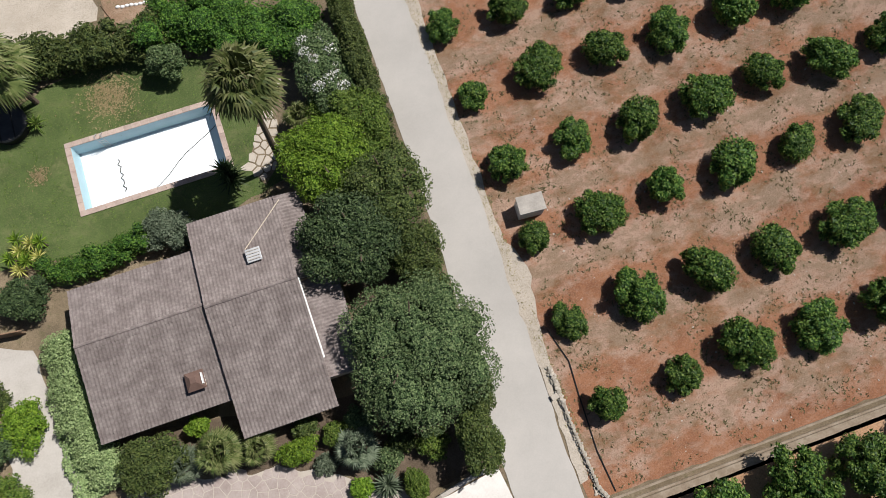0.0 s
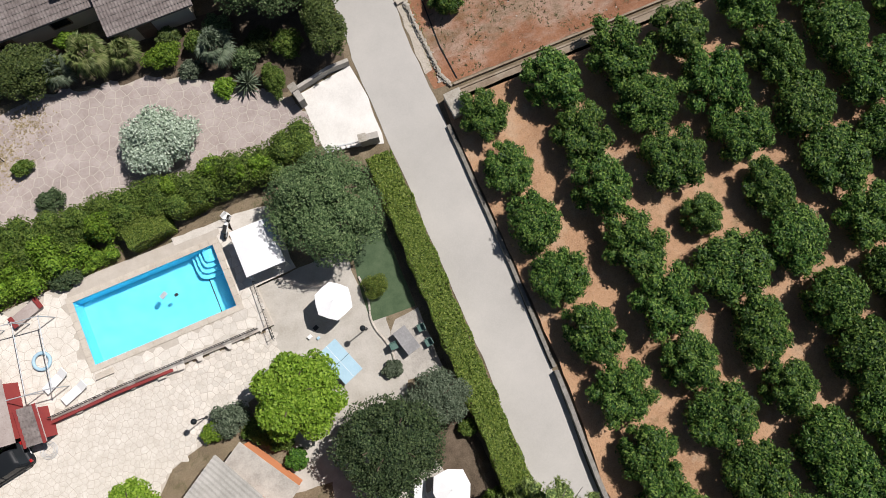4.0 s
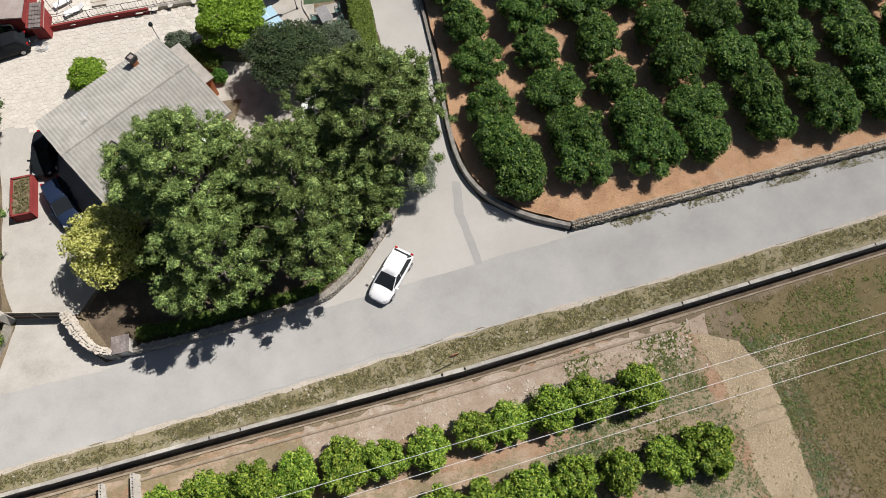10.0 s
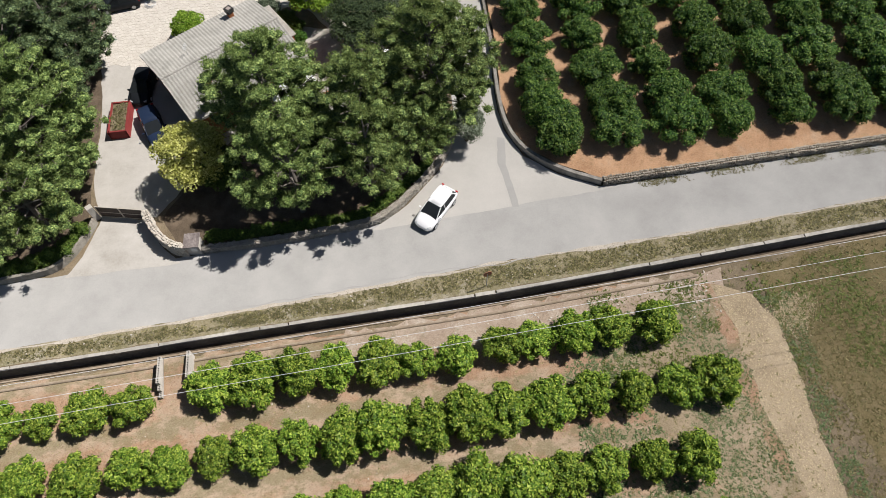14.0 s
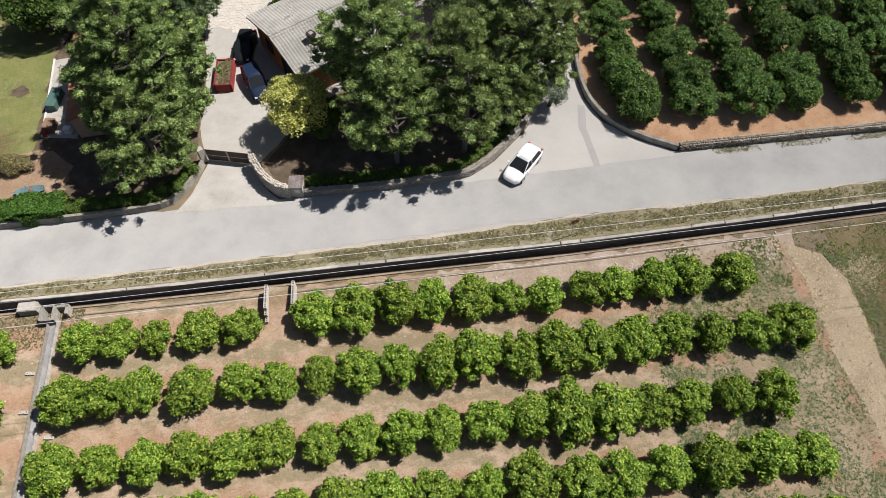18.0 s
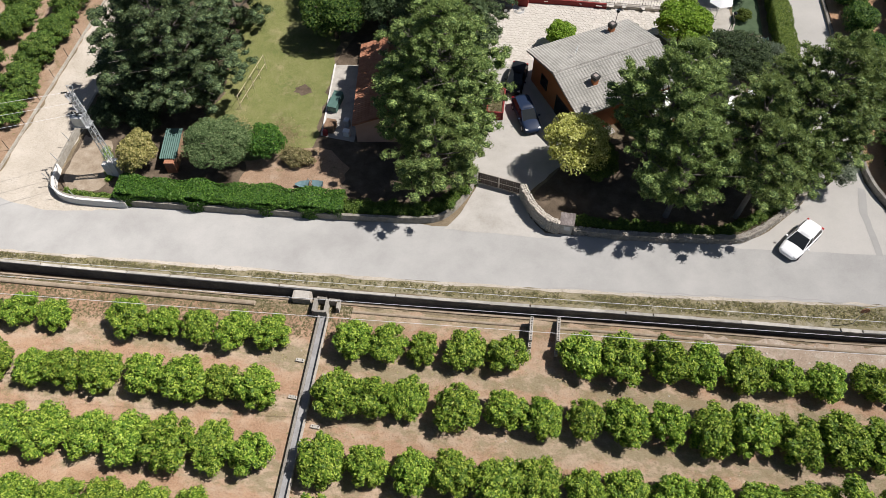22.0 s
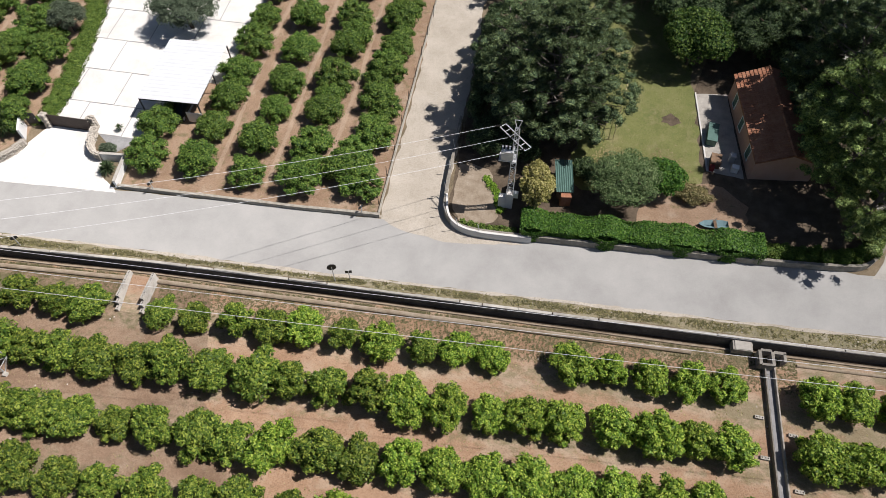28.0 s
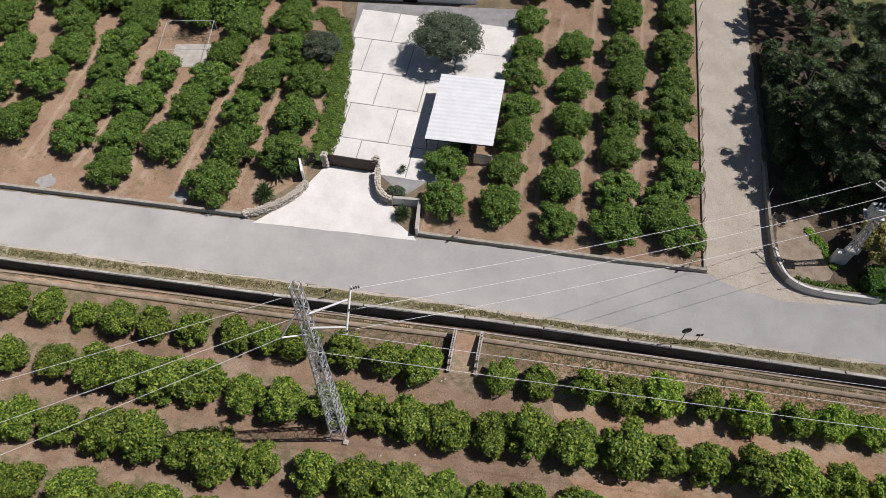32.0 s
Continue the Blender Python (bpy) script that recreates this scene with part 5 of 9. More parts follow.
# pines round the ochre house and along the main road
pine(0.9, -37.2, 6.0, 5.6, 4.0, 12.8, 680, 1)
pine(-5.2, -41.0, 5.2, 4.8, 4.5, 11.8, 380, 2)
pine(-12.0, -39.8, 5.3, 5.2, 4.5, 13.5, 540, 4)
pine(-4.8, -44.8, 4.0, 4.0, 4.2, 10.6, 170, 13)
pine(-0.4, -41.8, 2.8, 2.6, 3.0, 8.0, 100, 16)
pine(-10.8, -45.5, 4.5, 4.4, 4.5, 11.0, 300, 14)
pine(-31.4, -39.4, 6.6, 6.4, 3.0, 15.0, 860, 6)
pine(-31.0, -45.2, 4.4, 4.6, 3.5, 10.0, 300, 7)
pine(-57.2, -36.6, 7.2, 6.8, 2.0, 13.0, 980, 8, L_PINE_DARK)
pine(-55.2, -25.6, 5.0, 5.2, 1.5, 10.5, 300, 15, L_PINE_DARK)
pine(-32.4, -32.6, 5.4, 5.2, 2.5, 14.5, 640, 19, L_PINE_DARK)
pine(-31.5, -27.0, 5.8, 5.2, 2.0, 13.0, 520, 9, L_PINE_DARK)
pine(-62.3, -30.0, 3.6, 6.0, 1.0, 7.5, 260, 10, L_PINE_DARK, "dark bushy pine leaning over the dirt track")
pine(-60.0, -17.0, 5.4, 5.4, 1.5, 9.0, 240, 11, L_PINE_DARK)
pine(-31.0, -17.0, 4.0, 4.4, 1.0, 9.0, 170, 12, L_PINE_DARK)
pine(-37.0, -21.5, 4.8, 4.8, 1.0, 10.5, 320, 18, L_PINE_DARK)
pine(-41.0, -16.0, 4.8, 4.8, 1.0, 9.5, 240, 20, L_PINE_DARK)
broad("willow", 3.6, -40.0, 1.7, 1.9, 3.8, L_GREY, 2600, (0.1, 0.2), 46, "pale grey-leaved tree overhanging the lane", 16)

# round the tiled house
broad("evergreen_tree", 0.5, 6.3, 5.1, 5.3, 6.5, L_EVERGREEN, 11000, (0.13, 0.28), 21, "large dense evergreen tree overhanging the tiled house", 30)
broad("evergreen_tree", -1.4, 14.6, 3.6, 3.4, 5.6, L_DARK, 7000, (0.13, 0.3), 22, "dark broadleaf tree overhanging the lane and the roof", 26)
broad("evergreen_tree", 1.9, 17.2, 3.2, 3.2, 5.4, L_CYPRESS, 3200, (0.13, 0.3), 27, "dark green tree beside the pale lane", 16)
broad("cypress_hedge_tree", 2.3, 12.6, 1.9, 2.4, 4.4, L_CYPRESS, 2600, (0.12, 0.26), 47, "dull green cypress bush beside the lane", 14)
broad("cypress_hedge_tree", 2.9, 3.2, 1.4, 2.4, 3.8, L_CYPRESS, 2400, (0.12, 0.26), 48, "dull green cypress bush beside the lane", 14)
broad("acacia_tree", -1.4, 20.8, 3.2, 3.4, 4.8, L_BRIGHT, 4000, (0.13, 0.28), 28, "yellow-green leafy tree behind the lane hedge", 18)
broad("acacia_tree", 1.4, 22.4, 2.4, 2.8, 4.2, L_HEDGE, 2600, (0.13, 0.28), 29, "fresh green tree along the lane", 14)
broad("oleander", 0.4, 27.4, 2.2, 3.8, 3.6, L_EVERGREEN, 3200, (0.14, 0.3), 30, "tall oleander with white blossom", 16)
broad("cypress_hedge_tree", 2.9, 28.5, 1.1, 5.6, 3.8, L_CYPRESS, 3400, (0.12, 0.26), 32, "dark row of cypress along the lane", 14)
broad("cypress_hedge_tree", 2.2, -0.2, 1.5, 2.4, 4.2, L_CYPRESS, 2600, (0.12, 0.26), 33, "dark cypress bush beside the driveway", 12)
broad("evergreen_tree", -2.3, -11.9, 3.9, 3.9, 5.6, L_EVERGREEN, 9000, (0.12, 0.24), 23, "dense grey-green tree between driveway and pool garden", 26)
broad("holm_oak", -4.4, -27.6, 3.6, 3.4, 5.2, L_DARK, 6500, (0.13, 0.26), 24, "dark holm oak shading the garden path", 24)
broad("tamarisk", -0.6, -26.2, 2.4, 2.0, 3.4, L_OLIVE, 2600, (0.12, 0.24), 34, "grey-green feathery bush beside the hedge", 14)
broad("mulberry_tree", -8.6, -22.4, 3.1, 2.9, 4.4, L_MULBERRY, 4200, (0.2, 0.42), 25, "bright green broad-leaved mulberry tree", 20)
broad("lemon_tree", -20.9, -24.6, 1.8, 1.8, 2.8, L_MULBERRY, 1700, (0.16, 0.34), 35, "yellow-green lemon tree beside the flagged yard", 12)
broad("pittosporum", -19.0, -41.3, 3.1, 3.1, 5.8, L_YELLOW, 3400, (0.16, 0.34), 26, "large yellow-green shrub by the gate", 18)
# Darker leaves here stand in for shade on the yellow shrub's right side.
broad("pittosporum", -17.2, -42.0, 2.2, 2.2, 4.0, L_HEDGE, 2400, (0.16, 0.34), 36, "separate green shrub standing in for the yellow shrub's shaded side", 14)
# garden with the worn lawn
broad("pepper_tree", -50.4, -44.8, 3.2, 2.8, 4.6, L_PEPPER, 5500, (0.12, 0.26), 37, "feathery green pepper tree above the hedge", 20)
broad("fig_tree", -46.8, -43.2, 2.0, 2.0, 3.2, L_IVY, 2000, (0.16, 0.34), 38, "fresh green fig tree beside the lawn", 14)
broad("medlar_tree", -44.2, -26.2, 3.6, 3.4, 5.6, L_CITRUS, 4200, (0.2, 0.4), 39, "dark glossy medlar tree shading the lawn", 20)
broad("yellow_shrub", -57.6, -46.2, 1.6, 2.4, 3.8, L_YELLOWING, 2200, (0.18, 0.4), 40, "yellowing shrub beside the power pole", 14)
# white house
broad("olive_tree", -96.0, -29.6, 3.8, 3.4, 4.8, L_OLIVE, 5600, (0.12, 0.26), 41, "old olive tree in the concrete forecourt", 20)
broad("olive_tree", -108.2, -32.2, 2.0, 1.9, 3.4, L_OLIVE, 2400, (0.12, 0.26), 42, "small olive tree at the edge of the grove", 14)
broad("holm_oak", -44.6, -20.4, 4.2, 4.2, 6.0, L_DARK, 4500, (0.16, 0.32), 44, "dark leafy tree behind the lawn", 20)
broad("holm_oak", -37.5, -24.6, 4.4, 4.0, 6.5, L_DARK, 4500, (0.16, 0.32), 45, "dark tree shading the small salmon house", 20)
broad("holm_oak", -48.5, -15.0, 4.5, 4.5, 6.0, L_DARK, 5000, (0.16, 0.32), 43, "dark tree at the far end of the lawn", 20)

# ---- houses ----
def wave_slope(o, u, v, length, run, period, rows, step=0.065, amp=0.05):
    """One slope of tiles: waves across, lapped rows up the slope. o: eave corner, u: along the eave, v: up the slope (unit vectors)."""
    o, u, v = Vector(o), Vector(u).normalized(), Vector(v).normalized()
    nrm = u.cross(v).normalized()
    if nrm.z < 0:
        nrm = -nrm
    n = int(length / period * 4)
    rng = random.Random(int(length * 100) + rows)
    verts, faces = [], []
    for r in range(rows):
        shift = rng.uniform(-0.012, 0.012)
        for e, lift in ((r, step), (r + 1.06, 0.004)):
            for i in range(n + 1):
                h = amp * (0.5 + 0.5 * math.cos(math.pi / 2 * i)) + lift
                verts.append(o + u * (length * i / n + shift) + v * (run * min(e, rows) / rows) + nrm * h)
        b = r * 2 * (n + 1)
        for i in range(n):
            faces.append((b + i, b + i + 1, b + n + 1 + i + 1, b + n + 1 + i))
        if r:
            p = b - (n + 1)
    return verts, faces


def gable_roof(parent, cx, cy, turn, length, width, eave, ridge, mat, period=0.24, rows=14, skew=0.0, under=None, sides=(-1, 1)):
    """A roof with its ridge along its own x axis: tiled slopes over a thick deck, and a ridge cap."""
    base = Matrix.Translation((cx, cy, 0)) @ Matrix.Rotation(radians(turn), 4, "Z")
    w, l = width / 2, length / 2
    bm = bmesh.new()
    pts = [(-l, -w, eave), (l, -w, eave), (l, skew, ridge), (-l, skew, ridge), (-l, w, eave), (l, w, eave)]
    t = 0.14
    vs = [bm.verts.new(base @ Vector(p)) for p in pts] + [bm.verts.new(base @ (Vector(p) - Vector((0, 0, t)))) for p in pts]
    for q in ((0, 1, 2, 3), (3, 2, 5, 4), (6, 9, 8, 7), (9, 10, 11, 8), (0, 6, 7, 1), (4, 5, 11, 10), (0, 3, 9, 6), (3, 4, 10, 9), (1, 7, 8, 2), (2, 8, 11, 5)):
        bm.faces.new([vs[i] for i in q])
    deck = part("roof", bm, under or mat, parent)
    for s in sides:
        o = base @ Vector((-l, s * w, eave))
        e = base @ Vector((l, s * w, eave))
        top = base @ Vector((-l, skew, ridge))
        vv, ff = wave_slope(o, e - o, top - o, length, (top - o).length, period, rows)
        put("tile_slope", mesh_of("tile_slope", vv, ff, [mat]), deck)
    a, b = base @ Vector((-l, skew, ridge + 0.03)), base @ Vector((l, skew, ridge + 0.03))
    n = max(2, int(length / 0.4))
    for i in range(n):
        part("ridge_tile", rod(a.lerp(b, i / n), a.lerp(b, (i + 1.08) / n), 0.13, 0.105, 8), mat, deck)
    return deck


def gable_walls(parent, cx, cy, turn, length, width, eave, ridge, mat, skew=0.0):
    """Solid house body with pointed gable ends, just below its roof."""
    base = Matrix.Translation((cx, cy, 0)) @ Matrix.Rotation(radians(turn), 4, "Z")
    w, l = width / 2, length / 2
    bm = bmesh.new()
    prof = [(-w, 0), (w, 0), (w, eave), (skew, ridge), (-w, eave)]
    a = [bm.verts.new(base @ Vector((-l, y, z))) for y, z in prof]
    b = [bm.verts.new(base @ Vector((l, y, z))) for y, z in prof]
    bm.faces.new(a[::-1]), bm.faces.new(b)
    for i in range(5):
        bm.faces.new((a[i], a[(i + 1) % 5], b[(i + 1) % 5], b[i]))
    bmesh.ops.recalc_face_normals(bm, faces=bm.faces)
    return part("wall", bm, mat, parent)


def opening(parent, at, turn, w, h, mat, frame_mat, name="window", depth=0.06):
    """A window or door set on a wall: frame and dark pane, facing its own -y."""
    m = pose(*at, 0, 0, turn)
    bm = bmesh.new()
    for sx in (-1, 1):
        block((0.08, depth * 2, h), (sx * (w / 2 - 0.04), 0, 0), bm=bm)
    block((w - 0.16, depth * 2, 0.08), (0, 0, h - 0.08), bm=bm)
    block((w - 0.16, depth * 2, 0.08), (0, 0, 0), bm=bm)
    fr = part(name, bm, frame_mat, parent)
    fr.matrix_basis = m
    part("pane", block((w - 0.16, depth, h - 0.16), (0, 0.0, 0.08)), mat, fr)
    return fr


def chimney(parent, x, y, z, size, h, mat, cap, turn=0.0):
    c = part("chimney", block((size, size * 0.9, h), (x, y, z), (0, 0, turn), 0.02), mat, parent)
    bm = block((size * 1.3, size * 1.2, 0.1), (x, y, z + h), (0, 0, turn), 0.02)
    part("chimney_cap", bm, cap, c)
    return c


def house_root(label, x, y):
    ob = thing("house", (0, 0, 0), label, "house")
    return ob


house_a = house_root("low rambling house under grey-brown tiled roofs", -12, 12)
gable_walls(house_a, -15.7, 12.4, 0, 7.9, 9.2, 2.36, 3.02, M_PLASTER, 1.2)
gable_walls(house_a, -8.6, 12.0, 0, 5.4, 13.6, 2.45, 3.36, M_PLASTER, 1.2)
part("wall", block((1.9, 7.0, 2.0), (-4.9, 10.2, 0)), M_PLASTER, house_a)
gable_roof(house_a, -15.75, 12.4, 0, 8.5, 10.2, 2.5, 3.25, M_ROOF_A, 0.23, 14, 1.2)
gable_roof(house_a, -8.5, 12.05, 0, 6.1, 14.6, 2.6, 3.6, M_ROOF_A, 0.23, 20, 1.25)
# lean-to roofs on the lane side
for o, u, v, ln, rn, rows in (((-3.1, 6.6, 2.05), (0, 1, 0), (-1, 0, 0.2), 6.6, 2.5, 5), ((-3.9, 13.3, 2.35), (0, 1, 0), (-1, 0, 0.25), 6.0, 1.75, 4)):
    vv, ff = wave_slope(o, u, v, ln, rn, 0.23, rows)
    put("tile_slope", mesh_of("tile_slope", vv, ff, [M_ROOF_A]), house_a)
    vo, uu, vd = Vector(o), Vector(u), Vector(v).normalized()
    bm = bmesh.new()
    q = [vo, vo + uu * ln, vo + uu * ln + vd * rn, vo + vd * rn]
    top = [bm.verts.new(p - Vector((0, 0, 0.03))) for p in q]
    low = [bm.verts.new(p - Vector((0, 0, 0.15))) for p in q]
    bm.faces.new(top), bm.faces.new(low[::-1])
    for i in range(4):
        bm.faces.new((top[i], low[i], low[(i + 1) % 4], top[(i + 1) % 4]))
    bmesh.ops.recalc_face_normals(bm, faces=bm.faces)
    part("roof_deck", bm, M_ROOF_A, house_a)
part("flashing", block((0.12, 5.4, 0.05), (-5.42, 10.6, 3.02), (9, 0, 0)), M_WHITE, house_a, "white mortar flashing along the roof edge")
part("flashing", rod((-8.2, 16.2, 3.28), (-5.2, 18.9, 2.95), 0.03, None, 6), M_PLASTER, house_a)
c = chimney(house_a, -7.7, 15.6, 2.8, 0.75, 0.75, M_PLASTER, M_METAL, 0)
for k in range(4):
    part("louvre", block((0.8, 0.05, 0.05), (-7.7, 15.3 + 0.2 * k, 3.66), (0, 0, 0)), M_CONCRETE, c)
c = part("chimney", block((0.85, 0.8, 0.6), (-13.3, 9.1, 2.6), (0, 0, 0), 0.02), M_PLASTER, house_a)
bm = bmesh.new()
bmesh.ops.create_cone(bm, cap_ends=True, segments=4, radius1=0.85, radius2=0.25, depth=0.5, matrix=pose(-13.35, 9.1, 3.5, 0, 0, 45))
part("chimney_side", block((0.08, 0.7, 0.55), (-12.85, 9.1, 3.0), (0, 0, 0), 0.01), M_WHITE, c, "whitewashed side of the chimney")
part("chimney_hood", bm, M_HOOD, c, "brown tiled hood of the chimney")
for x, w in ((-18.5, 1.2), (-14.5, 1.4)):
    opening(house_a, (x, 7.76, 0.9), 0, w, 1.2, M_GLASS_DARK, M_WOOD)
opening(house_a, (-9.2, 5.2, 0), 0, 1.1, 2.1, M_WOOD, M_WOOD, "door")
part("porch_wall", block((1.2, 0.2, 2.2), (-10.2, 5.6, 0)), M_PLASTER, house_a)
# ivy over the west eaves
ivy = thing("creeper", (0, 0, 0), "pale green creeper covering the end of the tiled house", "creeper")
put("foliage", foliage("ivy", [(-21.6 + 0.25 * math.sin(k * 2.1) + 0.22 * max(0, 5 - k), 5.4 + 0.78 * k, 0.8, 1.55, 0.8, 0.85 + 0.4 * (k > 4)) for k in range(13)], 7000, (0.1, 0.2), L_CREEPER, 61, 0.88, 1, bottom=0.02), ivy)
for k in range(6):
    part("stem", rod((-21.2, 6 + 1.6 * k, 0), (-20.9 + 0.1 * (k % 2), 6.4 + 1.6 * k, 1.3), 0.03, 0.015, 5), M_BARK, ivy)

house_b = house_root("ochre-red house under a grey tiled gable roof", -17, -31)
HB = (-16.75, -30.9, 31.5)
gable_walls(house_b, *HB, 10.4, 8.6, 3.45, 4.42, M_OCHRE)
gable_roof(house_b, *HB, 11.5, 9.8, 3.45, 4.6, M_ROOF_B, 0.30, 13)
mb = Matrix.Translation((HB[0], HB[1], 0)) @ Matrix.Rotation(radians(HB[2]), 4, "Z")
for px, py in ((2.95, 3.75), (-2.6, -2.25)):
    q = mb @ Vector((px, py, 0))
    zc = 3.45 + 1.15 * (1 - abs(py) / 4.9)
    c = part("chimney", block((0.5, 0.5, 0.62), (q.x, q.y, zc - 0.1), (0, 0, HB[2]), 0.02), M_OCHRE, house_b)
    bm = bmesh.new()
    rod((q.x, q.y, zc + 0.52), (q.x, q.y, zc + 0.95), 0.40, 0.48, 4, bm)
    part("cowl", bm, M_DARK_METAL, c, "black square chimney cowl")
    bm = bmesh.new()
    rod((q.x, q.y, zc + 0.95), (q.x, q.y, zc + 0.98), 0.26, 0.26, 4, bm)
    part("cowl_vent", bm, M_FLAG_PINK, c)
q = mb @ Vector((-2.5, 1.4, 4.2))
bm = bmesh.new()
rod((q.x, q.y, q.z), (q.x, q.y, q.z + 1.3), 0.018, None, 5, bm)
for k in range(5):
    d = Matrix.Rotation(radians(HB[2] + 40), 4, "Z") @ Vector((0.35, 0, 0))
    c0 = Vector((q.x, q.y, q.z + 0.7 + 0.13 * k))
    rod(c0 - d, c0 + d, 0.012, None, 4, bm)
part("aerial", bm, M_METAL, house_b, "thin television aerial on the roof")
for py, w, zz, hh, nm in ((1.9, 1.2, 1.1, 1.3, "window"), (-1.8, 2.6, 0.0, 2.2, "door")):
    q = mb @ Vector((-5.22, py, zz))
    opening(house_b, (q.x, q.y, zz), HB[2] - 90, w, hh, M_GLASS_DARK, M_DARK_METAL, nm)
# lean-to store and striped awning
q = mb @ Vector((6.0, 1.9, 0))
part("store_wall", block((1.5, 4.4, 2.3), (q.x, q.y, 0), (0, 0, HB[2])), M_OCHRE, house_b)
part("store_roof", block((1.9, 4.8, 0.12), (q.x, q.y, 2.3), (0, 0, HB[2]), 0.02), M_CONCRETE, house_b)
q = mb @ Vector((3.1, -5.75, 0))
bm = bmesh.new()
aw = part("awning", block((4.3, 2.0, 0.05), (0, 0, 0)), M_STRIPE, house_b, "pale green and cream striped awning")
aw.matrix_basis = pose(q.x, q.y, 2.75, 8, 0, HB[2])
for k in range(11):
    s = part("stripe", block((0.19, 2.0, 0.012), (-1.95 + 0.39 * k, 0, 0.052)), M_CANVAS, aw)
for sx in (-2.0, 2.0):
    part("awning_post", rod((sx, -0.95, 0), (sx, -0.95, -2.5), 0.035, None, 6), M_METAL, aw)
terr = part("terrace", block((5.4, 2.8, 0.25), (q.x, q.y, 0.0), (0, 0, HB[2])), M_FLAG_PINK, house_b, "red-tiled terrace floor")
for k in range(8):
    r = mb @ Vector((3.1 - 2.7 + 0.77 * k, -7.1, 0))
    part("baluster", block((0.09, 0.09, 0.9), (r.x, r.y, 0.25), (0, 0, HB[2]), 0.01), M_OCHRE, terr)
r = mb @ Vector((3.1, -7.1, 0))
part("rail", block((5.5, 0.12, 0.07), (r.x, r.y, 1.15), (0, 0, HB[2]), 0.01), M_OCHRE, terr)

house_c = house_root("small salmon house under a terracotta roof, shaded by pines", -36, -30)
HC = (-37.0, -35.0, 97.0)
gable_walls(house_c, *HC, 10.4, 5.4, 2.5, 3.5, M_PINK)
gable_roof(house_c, *HC, 11.0, 5.8, 2.5, 3.65, M_ROOF_C, 0.26, 9)
mc = Matrix.Translation((HC[0], HC[1], 0)) @ Matrix.Rotation(radians(HC[2]), 4, "Z")
for px in (-3.2, 0.2, 3.2):
    q = mc @ Vector((px, 2.72, 0))
    opening(house_c, (q.x, q.y, 0.6), HC[2] + 180, 0.9, 1.5, M_GREEN_SHEET, M_WHITE)

house_d = house_root("white flat-roofed house above a concrete forecourt", -104, -18)
HD = (-104.6, -17.0, 7.0)
part("wall", block((19.0, 9.0, 3.1), (HD[0], HD[1], 0), (0, 0, HD[2])), M_WHITE, house_d)
part("parapet", block((19.3, 9.3, 0.35), (HD[0], HD[1], 3.1), (0, 0, HD[2])), M_WHITE_CONC, house_d)
md = Matrix.Translation((HD[0], HD[1], 0)) @ Matrix.Rotation(radians(HD[2]), 4, "Z")
for px, w, zz, hh, nm in ((2.2, 1.6, 0.0, 2.2, "door"), (-4.5, 1.8, 0.9, 1.2, "window"), (7, 1.8, 0.9, 1.2, "window")):
    q = md @ Vector((px, -4.52, zz))
    opening(house_d, (q.x, q.y, zz), HD[2], w, hh, M_GLASS_DARK, M_DARK_METAL, nm)

# ---- garden of the tiled house ----
def sheet_area(name, poly, z, mat, label, category, ragged=0.0, seed=1, holes=(), step=0.8):
    bm = sheet(poly, z, ragged, step, seed)
    for r in holes:
        cut_rect(bm, *r)
    return tagged(part(name, bm, mat), label, category, kind="structure")


def pool_shell(rect, top, floor, wall_mat, floor_mat, label, coping, cw=0.45, coping_z=None):
    """A sunken basin with walls, floor and separate coping stones."""
    x0, x1, y0, y1 = rect
    pl = thing("swimming_pool", (0, 0, 0), label, "pool")
    part("pool_floor", block((x1 - x0, y1 - y0, 0.1), ((x0 + x1) / 2, (y0 + y1) / 2, floor - 0.1)), floor_mat, pl)
    for (w, d, cx, cy) in ((x1 - x0 + 0.4, 0.2, (x0 + x1) / 2, y1 + 0.1), (x1 - x0 + 0.4, 0.2, (x0 + x1) / 2, y0 - 0.1), (0.2, y1 - y0, x0 - 0.1, (y0 + y1) / 2), (0.2, y1 - y0, x1 + 0.1, (y0 + y1) / 2)):
        part("pool_wall", block((w, d, top - floor), (cx, cy, floor)), wall_mat, pl)
    step = 0.62
    nx, ny = round((x1 - x0 + 2 * cw) / step), round((y1 - y0) / step)
    sx, sy = (x1 - x0 + 2 * cw) / nx, (y1 - y0) / ny
    ma = block((sx - 0.012, cw, 0.06), (0, 0, 0), (0, 0, 0), 0.01)
    me_x = bpy.data.meshes.new("coping_stone")
    ma.to_mesh(me_x), ma.free(), me_x.materials.append(coping)
    mb_ = block((cw, sy - 0.012, 0.06), (0, 0, 0), (0, 0, 0), 0.01)
    me_y = bpy.data.meshes.new("coping_stone")
    mb_.to_mesh(me_y), mb_.free(), me_y.materials.append(coping)
    for i in range(nx):
        for y in (y0 - cw / 2, y1 + cw / 2):
            put("coping_stone", me_x, pl, Matrix.Translation((x0 - cw + sx * (i + 0.5), y, top)))
    for j in range(ny):
        for x in (x0 - cw / 2, x1 + cw / 2):
            put("coping_stone", me_y, pl, Matrix.Translation((x, y0 + sy * (j + 0.5), top)))
    return pl


